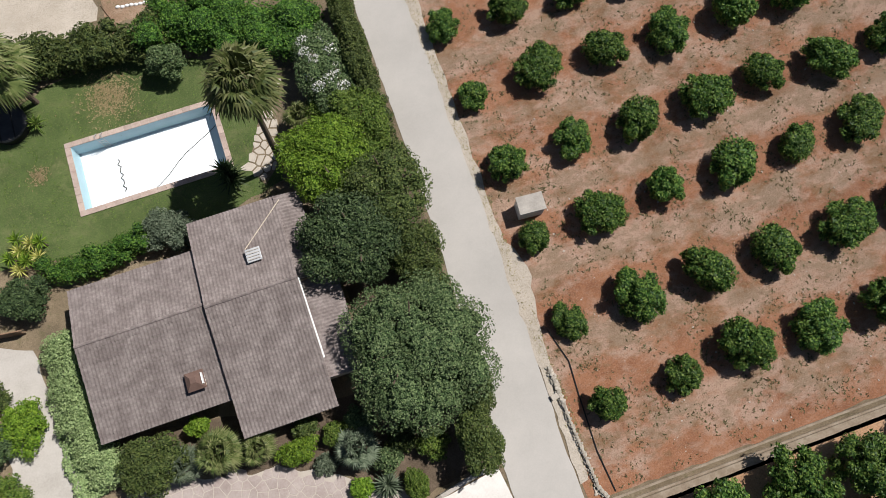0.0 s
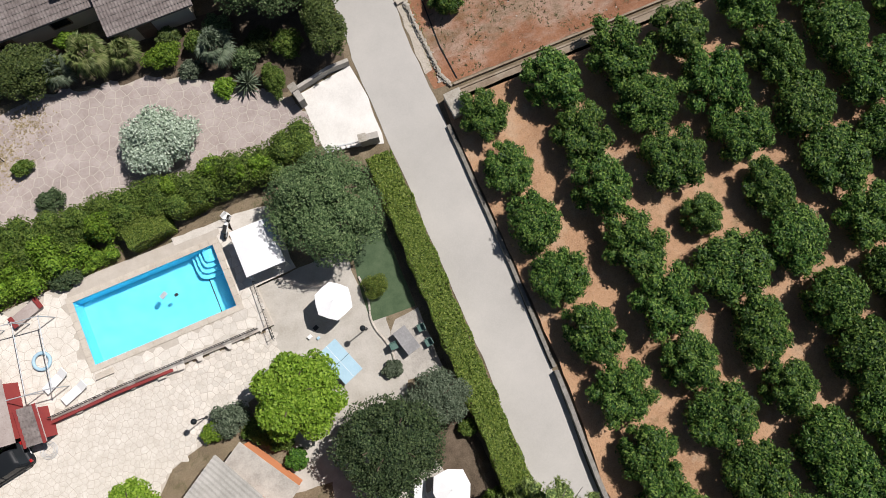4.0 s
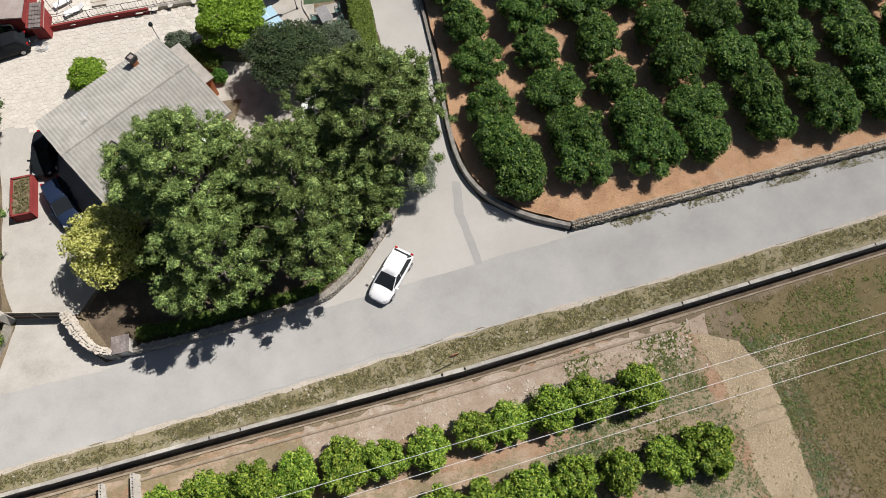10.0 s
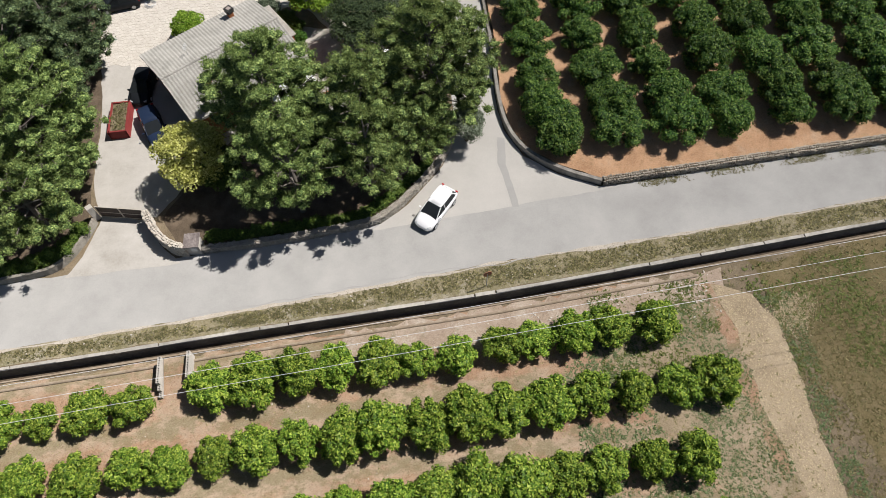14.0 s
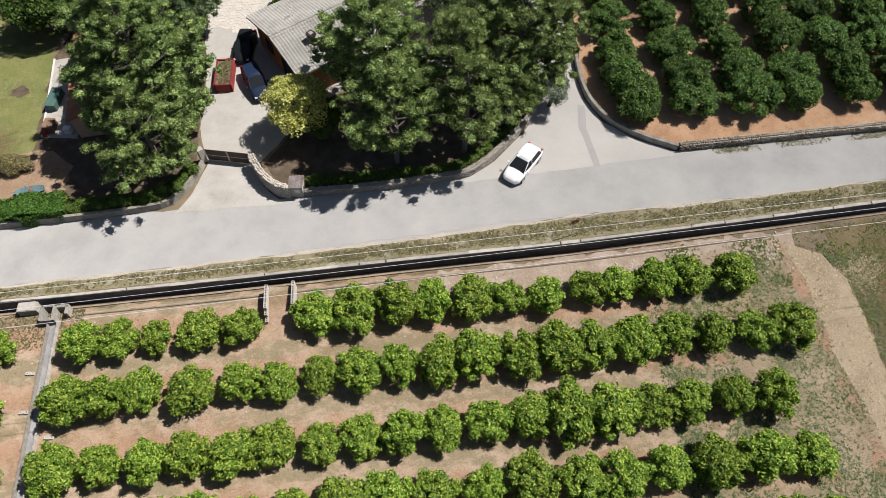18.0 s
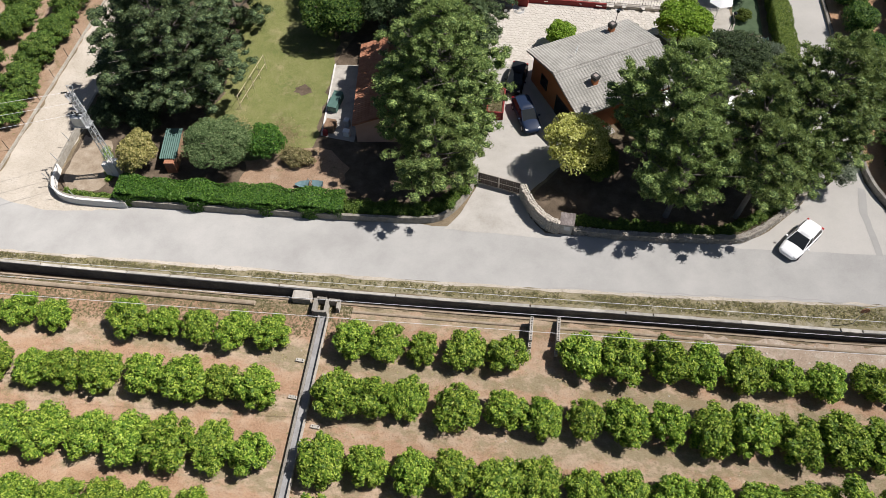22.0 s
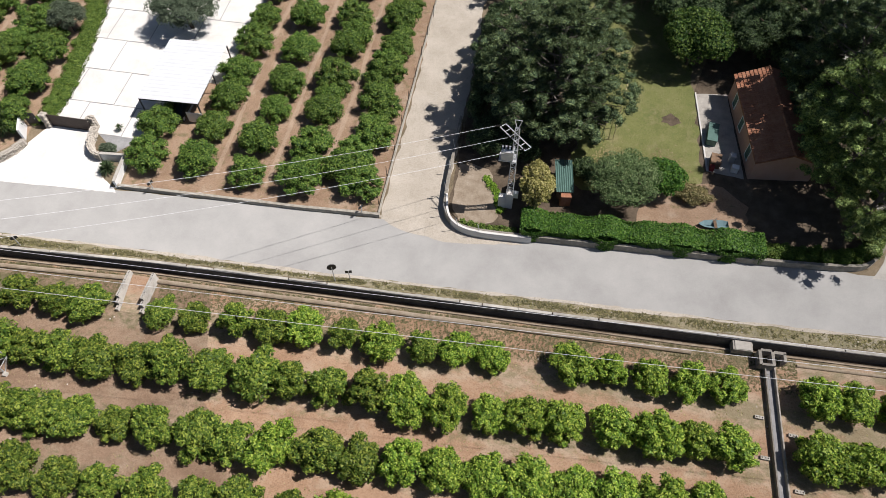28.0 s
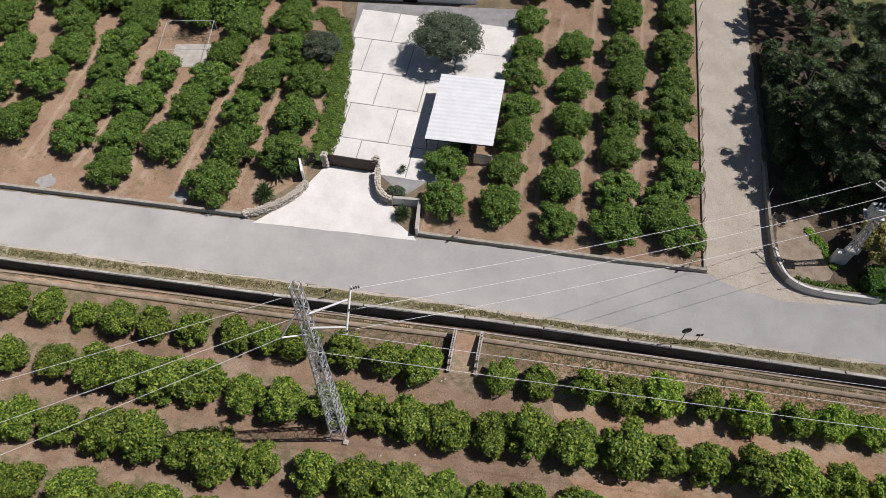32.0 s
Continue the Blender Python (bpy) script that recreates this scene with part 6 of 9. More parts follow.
M_COPING_PINK = material("pinkish_coping", [(0.36, 0.27, 0.23), (0.45, 0.36, 0.31), (0.5, 0.42, 0.37)], 0.6, 0.9, 0.2, 10.0, each=0.12)
pool_a = pool_shell(POOL_1, 0.02, -1.3, M_POOL_PALE, M_POOL_COVER, "drained pool with pale blue walls and white floor", M_COPING_PINK, 0.4)
bm = bmesh.new()
for s in (-0.22, 0.22):
    rod((-16.5 + s, 28.6, -1.3), (-16.5 + s, 28.6, 0.75), 0.025, None, 6, bm)
    rod((-16.5 + s, 28.6, 0.75), (-16.5 + s, 29.1, 0.1), 0.025, None, 6, bm)
for k in range(4):
    rod((-16.72, 28.6, -1.05 + 0.3 * k), (-16.28, 28.6, -1.05 + 0.3 * k), 0.02, None, 6, bm)
part("pool_ladder", bm, M_METAL, pool_a, "steel pool ladder")
bm = bmesh.new()
pts = [(-14.5 + 0.7 * i + 0.2 * math.sin(i), 24.0 + 0.45 * i) for i in range(10)]
for a, b in zip(pts, pts[1:]):
    rod((*a, -1.275), (*b, -1.275), 0.022, None, 5, bm)
tagged(part("hose", bm, M_BLACK), "dark hose lying across the drained pool floor", "hose")
# Zigzag rods added in place of the pool ladder's cast shadow.
bm = bmesh.new()
pts = [(-16.1 + 0.12 * math.sin(i * 2.4), 27.4 - 0.22 * i) for i in range(13)]
for a, b in zip(pts, pts[1:]):
    rod((*a, -1.27), (*b, -1.27), 0.03, None, 5, bm)
tagged(part("hose", bm, M_DARK_METAL), "dark zigzag standing in for the ladder's shadow on the floor", "hose")

sheet_area("lawn", [(-30, 24), (-24.5, 31.5), (-19, 34.2), (-14, 34.6), (-8, 32.5), (-4.6, 29.5), (-4.8, 21.5), (-9, 20.2), (-13.5, 19.8), (-20.5, 20.6), (-30, 22)], 0.012, M_LAWN,
           "clipped green lawn with bald patches", "lawn", 0.15, 31, [POOL_1])
sheet_area("bed", [(-30, 34), (-19, 34.2), (-8, 32.5), (-4.6, 29.5), (-4.8, 21.5), (-3.5, 19.5), (3.9, 19), (4.1, 60), (-30, 60)], 0.008, M_GROUND, "earth under the garden hedges", "bed", 0.1, 33)
PATH_A = [(-2.8, 29.0), (-4.1, 28.8), (-5.8, 25.2), (-7.0, 22.8), (-6.2, 21.4), (-4.8, 22.6), (-4.2, 25.2)]
stone_path = sheet_area("path", PATH_A, 0.016, M_GROUND, "pale stepping stones in earth beside the pool", "path", 0.15, 34)
lay_paving(stone_path, PATH_A, 0.62, 0.10, 0.016, M_COPING, 44, (-40, 10, 0, 60), thick=0.03)
PATIO_A = [(-23.5, 3.2), (-18, 4.2), (-14.5, 3.2), (-10, 2.2), (-6.5, 0.2), (-2.2, -2.6), (-1.3, -4.4), (-1.4, -6.4), (-7, -5.6), (-12.5, -5.0), (-16.5, -4.8), (-20, -4.6), (-24.5, -4.0), (-27, 0)]
patio = sheet_area("patio", PATIO_A, 0.018, M_JOINT, "crazy paving of pinkish grey stone", "patio", 0.2, 35)
lay_paving(patio, PATIO_A, 0.66, 0.035, 0.016, M_FLAG_PINK, 43, (-40, 10, -20, 20), thick=0.014)
sheet_area("path", [(-23.6, 3.0), (-27.2, 4.8), (-26.6, 16), (-24.2, 15.2), (-23.0, 9), (-22.0, 4.5)], 0.016, M_DRIVE, "worn concrete path beside the creeper", "path", 0.15, 36)
sheet_area("bed", [(-21, 8), (-21, 4.5), (-14.5, 3.4), (-6.5, 0.4), (-2, -2.4), (2.8, -1.6), (3.4, 4), (3.8, 12), (3.9, 19), (-3, 19), (-3, 5)], 0.009, M_DARK_EARTH, "planting bed, coloured dark for the trees' shade", "bed", 0.1, 37)
sheet_area("driveway", [(-1.3, -2.9), (2.9, -2.3), (3.2, -5), (3.0, -8.6), (-1.1, -7.4)], 0.042, M_WHITE_CONC, "cracked white concrete driveway", "driveway", 0.05, 38)
gp = thing("gate_pillar", (-1.3, -3.3, 0), "low grey gate pillar with a flat top", "pillar")
part("shaft", block((0.45, 1.3, 1.35), (0, 0, 0), (0, 0, 12), 0.02), M_CONCRETE, gp)
part("cap", block((0.6, 0.6, 0.12), (-0.1, 0.45, 1.35), (0, 0, 12), 0.02), M_STONE, gp)
sg = thing("sliding_gate", (0.4, -7.9, 0), "low metal gate rail across the driveway", "gate")
part("rail", block((3.1, 0.08, 0.08), (0, 0, 0.9), (0, 0, -10)), M_METAL, sg)
part("rail", block((3.1, 0.08, 0.08), (0, 0, 0.15), (0, 0, -10)), M_METAL, sg)
for k in range(9):
    part("bar", block((0.05, 0.05, 0.8), (-1.45 + 0.36 * k, 0.25 - 0.064 * k, 0.15), (0, 0, -10)), M_METAL, sg)
copy_thing(gp, pose(2.1, -8.1, 0, 0, 0, 70))
cv = thing("low_wall", (0, 0, 0), "low pale wall beside the driveway", "wall")
part("wall", wall_along([(-1.2, -2.7), (1.4, -2.2), (2.9, -2.2)], 0.25, 0, 0.8), M_CONCRETE, cv)

# planting
fan_palm("palm_tree", -4.6, 22.5, 10.6, 2.5, "tall fan palm with a shaggy crown beside the pool", 71, 60, L_PALM, (0.25, 1.1), trunk_r=0.2)
fan_palm("palm_tree", -20.3, 33.0, 5.2, 2.7, "broad fan palm at the lawn's corner", 72, 40)
rosette_plant("dwarf_palm", -8.2, 22.6, 1.3, 3, "dark dwarf palm at the pool corner", 73, L_DARK, 0.0, 0.5, 46, 1.0)
rosette_plant("dwarf_palm", -20.4, 31.0, 0.9, 2, "young palm on the lawn", 74, L_HEDGE, 0.0, 0.3, 26, 0.5)
fan_palm("dwarf_palm", -2.2, 25.0, 1.4, 1.5, "low fan palm beside the stone path", 75, 22)
fan_palm("dwarf_palm", -3.2, 22.8, 1.2, 1.5, "low fan palm beside the stone path", 76, 22, L_HEDGE)
fan_palm("dwarf_palm", -13.4, 4.6, 2.0, 1.7, "fan palm in front of the porch", 77, 30)
fan_palm("dwarf_palm", -11.2, 4.0, 1.5, 1.35, "fan palm in front of the porch", 78, 26)
fan_palm("dwarf_palm", -15.9, 4.6, 1.4, 1.4, "pale fan palm beside the patio", 79, 24, L_OLIVE)
fan_palm("dwarf_palm", -5.3, 2.0, 1.5, 1.6, "grey fan palm under the big tree", 80, 26, L_OLIVE)
rosette_plant("agave", -4.2, -0.9, 1.3, 1, "spiky agave at the patio's edge", 81, L_OLIVE, 0, 0.1, 60, 0.5)
for k in range(9):
    rosette_plant("yucca", -22.9 + 1.0 * math.cos(2.4 * k) * math.sqrt(k / 5), 21.6 + 1.0 * math.sin(2.4 * k) * math.sqrt(k / 5), 0.8, 1, "yellow-green yucca in a clump", 82 + k, L_YELLOW if k % 2 else L_BRIGHT, 0, 0.1, 34, 0.9 + 0.05 * k)
shrub("laurel_shrub", -17.6, 5.2, 2.3, 1.9, 3.0, L_CYPRESS, "dark green citrus shrub beside the patio", 91, 2600)
shrub("shrub", -14.6, 6.6, 0.8, 0.7, 1.6, L_BRIGHT, "bright green shrub at the eaves", 92, 700)
shrub("rose_bush", -9.0, 3.0, 1.4, 0.9, 1.7, L_BRIGHT, "loose flowering shrub by the house door", 93, 900)
shrub("shrub", -7.6, 1.6, 0.9, 0.7, 0.8, L_OLIVE, "grey-green low shrub among stones", 94, 500)
shrub("shrub", -5.8, -0.6, 0.8, 0.8, 0.9, L_BRIGHT, "light green low shrub on the patio's edge", 95, 500)
shrub("clipped_bush", -2.4, -1.6, 0.75, 1.3, 1.5, L_HEDGE, "clipped green column bush by the gate", 96, 1400, (0.08, 0.16))
shrub("silver_shrub", -11.2, -2.9, 2.7, 2.3, 2.6, L_SILVER, "large silvery-leaved shrub standing on the patio", 97, 3200, (0.12, 0.26), n=14)
shrub("shrub", -20.6, -0.6, 0.8, 0.6, 0.9, L_HEDGE, "small green bush on the patio", 98, 500)
shrub("shrub", -19.6, -3.6, 1.0, 0.9, 1.1, L_BROAD, "dull green bush at the patio's edge", 99, 600)
shrub("shrub", -10.3, 32.2, 1.4, 1.3, 2.6, L_EVERGREEN, "round green bush casting shade on the lawn", 100, 1600)
shrub("shrub", -23.4, 18.4, 1.7, 1.6, 2.2, L_DARK, "dark bush beside the yuccas", 101, 1600)
shrub("tamarisk", -13.2, 20.0, 1.9, 1.6, 2.0, L_OLIVE, "feathery grey-green bush beside the roof", 102, 2200)
shrub("shrub", -25.2, 10.2, 1.6, 2.0, 1.8, L_BRIGHT, "sunlit green bush beside the sandy path", 103, 1400)
shrub("shrub", -25.6, 4.2, 1.5, 1.4, 1.5, L_HEDGE, "green bush by the path", 104, 1200)
shrub("oleander", -0.6, 24.4, 1.6, 1.7, 2.2, L_HEDGE, "green bush below the oleander", 105, 1500)
tagged(put("blossom", foliage("blossom", [(0.4 + 0.9 * math.cos(k * 2.4), 27.6 + 0.36 * k - 2.2, 3.0 + 0.25 * math.sin(k), 0.5, 0.4, 0.35) for k in range(13)], 900, (0.12, 0.2), L_WHITE, 62, 0)),
       "white oleander blossom in clusters", "blossom", kind="stuff")
hedge("hedge", [(-21, 19.6), (-18, 19.6), (-15.5, 20.0)], 2.0, 1.6, L_IVY, "dense dark green hedge beside the tiled roof", 150, (0.1, 0.2), 106)
hedge("hedge", [(-23.5, 35.8), (-19, 35.4), (-14.2, 35.0), (-10.2, 34.8)], 3.0, 2.3, L_CYPRESS, "tall loose hedge behind the lawn", 120, (0.14, 0.3), 107, step=0.8)
hedge("hedge", [(-9.8, 35.4), (-6.6, 34.6), (-3.6, 33.2), (-0.8, 31.6)], 4.4, 2.7, L_IVY, "deep green creeper-covered hedge", 130, (0.12, 0.24), 108, step=0.8)
hedge("cypress_hedge", [(3.1, 33), (3.2, 24), (3.0, 19.5)], 1.5, 2.8, L_CYPRESS, "dark cypress hedge along the lane", 120, (0.1, 0.22), 109, step=0.7)
hedge("cypress_hedge", [(2.9, 12), (3.0, 8), (2.7, 3)], 1.6, 2.6, L_CYPRESS, "dark cypress hedge beside the pale lane", 120, (0.1, 0.22), 110, step=0.7)
hedge("hedge", [(-26, -5.4), (-21, -6.0), (-17, -6.4), (-12.4, -6.7), (-8.4, -7.0), (-4.8, -6.8), (-2.4, -6.6)], 2.9, 2.4, L_HEDGE, "tall loose hedge between patio and pool", 190, (0.1, 0.2), 111, step=0.7, lumpy=0.22)
hedge("hedge", [(-26, -8.3), (-22, -8.0), (-19, -7.6)], 2.6, 1.9, L_BRIGHT, "sunlit light green hedge", 150, (0.12, 0.26), 112, step=0.7, lumpy=0.22)
clipped_hedge("clipped_hedge", [(-15.6, -8.1), (-12.6, -7.8)], 2.2, 1.7, L_CLIPPED, "neatly clipped box hedge behind the pool", 330, (0.06, 0.12), 113)
clipped_hedge("clipped_hedge", [(-11.8, -7.6), (-9.6, -7.5)], 1.4, 1.6, L_CLIPPED, "small clipped hedge behind the pool", 330, (0.06, 0.12), 114)
hedge("clipped_hedge", [(-18.6, -8.8), (-17.0, -8.6)], 1.2, 1.0, L_BRIGHT, "small clipped bush at the pool terrace", 240, (0.06, 0.12), 115)
shrub("shrub", -20.4, -8.9, 1.2, 0.9, 1.3, L_BROAD, "grey-green bush at the pool terrace", 116, 1000)
# behind the lawn: gravel yard, a row of white stones, a post, a covered tub
sheet_area("gravel_yard", [(-34, 37.2), (-17, 37.0), (-14.5, 38.4), (-13.6, 50), (-34, 50)], 0.014, M_DIRT_ROAD, "pale gravel yard behind the hedge", "yard", 0.2, 39)
sheet_area("bed", [(-14.2, 37.6), (-6.0, 37.0), (-5.4, 44), (-13.8, 44)], 0.016, M_SOIL_WEST, "reddish planting bed behind the hedge", "bed", 0.15, 40)
rng_g = random.Random(5)
for k in range(15):
    kerb_stone = thing("white_stone", (-12.9 + 0.34 * k, 38.8 - 0.05 * k + rng_g.uniform(-0.06, 0.06), 0.014), "white-painted edging stone in a row", "stone", "white edging stones")
    bm = bmesh.new()
    bmesh.ops.create_icosphere(bm, subdivisions=2, radius=0.17)
    for v in bm.verts:
        v.co = Vector((v.co.x * 1.1, v.co.y * 0.85, max(-0.02, v.co.z * 0.8))) * rng_g.uniform(0.94, 1.06)
    part("stone", bm, M_WHITE, kerb_stone, smooth=True)
post_g = thing("wooden_post", (-13.4, 37.2, 0), "slim grey post at the edge of the gravel yard", "post")
part("shaft", rod((0, 0, 0), (0.05, 0.1, 2.6), 0.05, 0.04, 8), M_WOOD, post_g)
part("cap", rod((0.05, 0.1, 2.6), (0.05, 0.1, 2.66), 0.07, None, 8), M_WOOD, post_g)
tub_g = thing("hot_tub", (-22.4, 31.6, 0.012), "dark grey covered tub beside the palm", "tub")
part("shell", rod((0, 0, 0), (0, 0, 0.75), 1.35, 1.45, 28), M_BLACK, tub_g)
part("cover", rod((0, 0, 0.75), (0, 0, 0.86), 1.5, 1.42, 28), M_TUB, tub_g)
for q in range(2):
    part("strap", block((0.09, 2.7, 0.02), (-0.5 + q, 0, 0.86)), M_BLACK, tub_g)
beam_g = thing("timber_fence", (-25.6, 16.6, 0), "brown boarded fence beside the path", "fence", turn=-8)
for q in range(7):
    part("board", block((0.36, 0.05, 1.1), (-1.2 + 0.38 * q, 0, 0.03), (0, 0, 0), 0.01), M_WOOD, beam_g)
for zz in (0.35, 0.9):
    part("rail", block((2.9, 0.06, 0.09), (0, 0.06, zz)), M_WOOD, beam_g)
for k, (x, y, r) in enumerate(((-27.2, 12.6, 1.5), (-27.4, 9.4, 1.6), (-27.0, 6.2, 1.5), (-26.8, 19.4, 1.6), (-25.6, 26.4, 1.5), (-24.6, 34.0, 1.6))):
    shrub("shrub", x, y, r, r, 2.2, (L_CYPRESS, L_DARK, L_HEDGE)[k % 3], "dense green bush at the garden's edge", 270 + k, 1500)


def round_spot(cx, cy, r):
    def spot(rng):
        return cx + rng.gauss(0, r * 0.5), cy + rng.gauss(0, r * 0.5)
    return spot


# garden bench and clutter at the patio's end
sw = thing("swing_frame", (-22.6, 1.2, 0), "old metal garden swing with a green canopy", "swing")
part("canopy", block((1.6, 1.2, 0.06), (0, 0, 1.7), (8, 0, 20), 0.02), M_GREEN_SHEET, sw)
for sx in (-0.75, 0.75):
    for sy in (-0.7, 0.7):
        part("leg", rod((sx, sy, 0), (sx * 0.9, 0, 1.7), 0.03, None, 6), M_DARK_METAL, sw)
# white box by the lane, with the orange trees
wb = thing("concrete_box", (11.0, 13.5, 0), "small whitewashed utility box with a flat lid", "box")
part("body", block((1.75, 1.15, 1.5), (0, 0, 0), (0, 0, -4), 0.02), M_WHITE_CONC, wb)
part("lid", block((1.9, 1.3, 0.1), (0, 0, 1.5), (0, 0, -4), 0.02), M_CONCRETE, wb)

for k, (x, y, r) in enumerate(((-23.6, -6.6, 1.5), (-20.6, -6.9, 1.2), (-16.6, -7.0, 1.1), (-11.6, -6.3, 0.9), (-8.6, -6.2, 1.1), (-7.0, -7.0, 0.8), (-5.4, -7.2, 1.0))):
    shrub("shrub", x, y, r, r * 0.9, 2.4 + 0.2 * (k % 3), L_BRIGHT, "sunlit yellow-green bush in the tall hedge", 240 + k, 900)

clipped_hedge("creeper_carpet", [(-22.0, 4.4), (-22.5, 7.4), (-22.6, 10.6), (-22.2, 13.6)], 2.0, 0.45, L_CREEPER, "low carpet of pale green creeper beside the house", 260, (0.09, 0.2), 250, 0.2)
for k, (x, y, r) in enumerate(((-8.2, 4.2, 0.9), (-6.4, 3.2, 0.9), (-3.6, 0.6, 1.0), (-2.4, 1.6, 1.1), (-0.6, 0.6, 1.2), (-4.6, 3.6, 1.0))):
    shrub("shrub", x, y, r, r * 0.9, 1.2 + 0.2 * (k % 3), (L_CYPRESS, L_HEDGE, L_EVERGREEN)[k % 3], "shaded green shrub in front of the house", 260 + k, 600)

# ---- pool garden of the ochre house ----
DECK = 0.42
DECK_P = [(-28.5, -9.6), (-22, -9.3), (-9.7, -9.5), (-9.0, -12.5), (-8.8, -17.4), (-12, -17.45), (-20, -17.35), (-24.4, -17.45), (-28.5, -17.2)]
bm = slab(DECK_P, -0.05, DECK - 0.03)
cut_rect(bm, *POOL_2)
deck = tagged(part("pool_terrace", bm, M_JOINT), "raised terrace of pale stone round the blue pool", "terrace", kind="structure")
pool_b = pool_shell(POOL_2, DECK - 0.02, -1.35, M_POOL_TILE, M_POOL_TILE, "filled blue swimming pool with corner steps", M_COPING, 0.42)
for k in range(4):
    bm = bmesh.new()
    r = 0.95 + 0.32 * k
    n = 14
    poly = [(-10.6, -10.7)] + [(-10.6 - r * math.cos(math.pi / 2 * i / n) ** 0.35, -10.7 - r * math.sin(math.pi / 2 * i / n) ** 0.35) for i in range(n + 1)]
    slab(poly, -1.35, -0.05 - 0.28 * k - (0.01 * k), bm)
    part("pool_step", bm, M_POOL_TILE, pool_b)
part("lane_line", block((0.07, 4.48, 0.006), (-12.0, -12.95, -1.35)), M_BLACK, pool_b)
m = bpy.data.materials.new("pool_water")
m.use_nodes = True
nt = m.node_tree
b_ = nt.nodes["Principled BSDF"]
b_.inputs["Base Color"].default_value = (0.75, 0.95, 1.0, 1)
b_.inputs["Roughness"].default_value = 0.02
b_.inputs["IOR"].default_value = 1.33
b_.inputs["Transmission Weight"].default_value = 1.0
wv = nt.nodes.new("ShaderNodeTexNoise")
wv.inputs["Scale"].default_value = 1.4
gp_ = nt.nodes.new("ShaderNodeNewGeometry")
nt.links.new(gp_.outputs["Position"], wv.inputs["Vector"])
bp_ = nt.nodes.new("ShaderNodeBump")
bp_.inputs["Strength"].default_value = 0.25
bp_.inputs["Distance"].default_value = 0.05
nt.links.new(wv.outputs["Fac"], bp_.inputs["Height"])
nt.links.new(bp_.outputs["Normal"], b_.inputs["Normal"])
M_WATER = m
bm = bmesh.new()
x0, x1, y0, y1 = POOL_2
bm.faces.new([bm.verts.new(p) for p in ((x0, y0, 0.22), (x1, y0, 0.22), (x1, y1, 0.22), (x0, y1, 0.22))])
wtr = part("water", bm, M_WATER, pool_b, "clear rippled pool water")
wtr.visible_shadow = False
rb = thing("pool_robot", (-14.9, -12.6, 0.2), "small floating pool cleaner", "pool cleaner")
part("body", block((0.5, 0.32, 0.14), (0, 0, 0), (0, 0, 30), 0.04), M_METAL, rb)
rb2 = thing("pool_float", (-14.1, -12.9, 0.2), "small dark float in the pool", "float")
part("body", block((0.26, 0.2, 0.12), (0, 0, 0), (0, 0, 20), 0.04), M_DARK_METAL, rb2)
lay_paving(deck, [(-28.3, -9.7), (-21.1, -9.7), (-21.1, -15.6), (-20, -15.8), (-10.2, -15.8), (-10.1, -9.6), (-9.3, -9.8), (-9.0, -17.2), (-28.3, -17.2)], 0.62, 0.03, DECK - 0.03, M_DECK, 41,
           (-28, -9, -17.2, -15.8), thick=0.012)
tagged(part("retaining_wall", wall_along([(-28.6, -17.35), (-24.4, -17.6), (-20, -17.5), (-16, -17.55)], 0.2, 0, 0.62), M_RED_WALL), "dark red rendered retaining wall below the pool terrace", "wall", kind="structure")


def railing(pts, h, z, label, step=0.14):
    ob = thing("railing", (0, 0, 0), label, "railing")
    for zz in (h, 0.12):
        bm = bmesh.new()
        for a, b in zip(pts, pts[1:]):
            rod((*a, z + zz), (*b, z + zz), 0.022, None, 5, bm)
        part("rail", bm, M_DARK_METAL, ob)
    line = resample(pts, step)
    for i, (x, y) in enumerate(line):
        part("post" if i % 10 == 0 else "bar", rod((x, y, z), (x, y, z + h), 0.028 if i % 10 == 0 else 0.011, None, 4), M_DARK_METAL, ob)
    return ob


railing([(-24.2, -17.3), (-19.6, -17.2), (-9.8, -17.2)], 0.85, DECK, "dark iron railing along the pool terrace", 0.3)
railing([(-8.9, -14.2), (-9.0, -16.2), (-9.1, -18.3)], 0.85, 0.2, "dark iron railing beside the terrace steps", 0.2)
part("step", block((1.2, 0.4, 0.2), (-20.2, -16.0, DECK - 0.03), (0, 0, 0), 0.02), M_COPING, deck)

# yard and paths
YARD = [(-29.5, -17.6), (-20, -17.5), (-9.2, -17.6), (-9.2, -19.5), (-10.3, -21), (-12.5, -21.6), (-15.8, -22.8), (-18.5, -23.6), (-21.5, -26.4), (-25.6, -27.6), (-29.5, -27)]
yard = sheet_area("yard", YARD, 0.014, M_JOINT, "flagged yard of pale irregular stones", "yard", 0.05, 51)
lay_paving(yard, YARD, 0.40, 0.035, 0.012, M_DECK, 42, (-17, -9, -23, -17.5), thick=0.02)
sheet_area("driveway", [(-29.3, -26.8), (-25.4, -27.4), (-21.6, -26.2), (-15.0, -36), (-18, -38.5), (-22.9, -44.6), (-27.4, -44.0), (-28.4, -41), (-28.6, -33)], 0.016, M_DRIVE, "pale concrete drive behind the gate", "driveway", 0.08, 52)
sheet_area("driveway", [(-27.3, -44.0), (-23.4, -44.8), (-22.4, -47.2), (-20.6, -49.2), (-29.6, -49.4), (-28.4, -47.6)], 0.040, M_DRIVE, "pale concrete apron in front of the gate", "driveway", 0.06, 53)
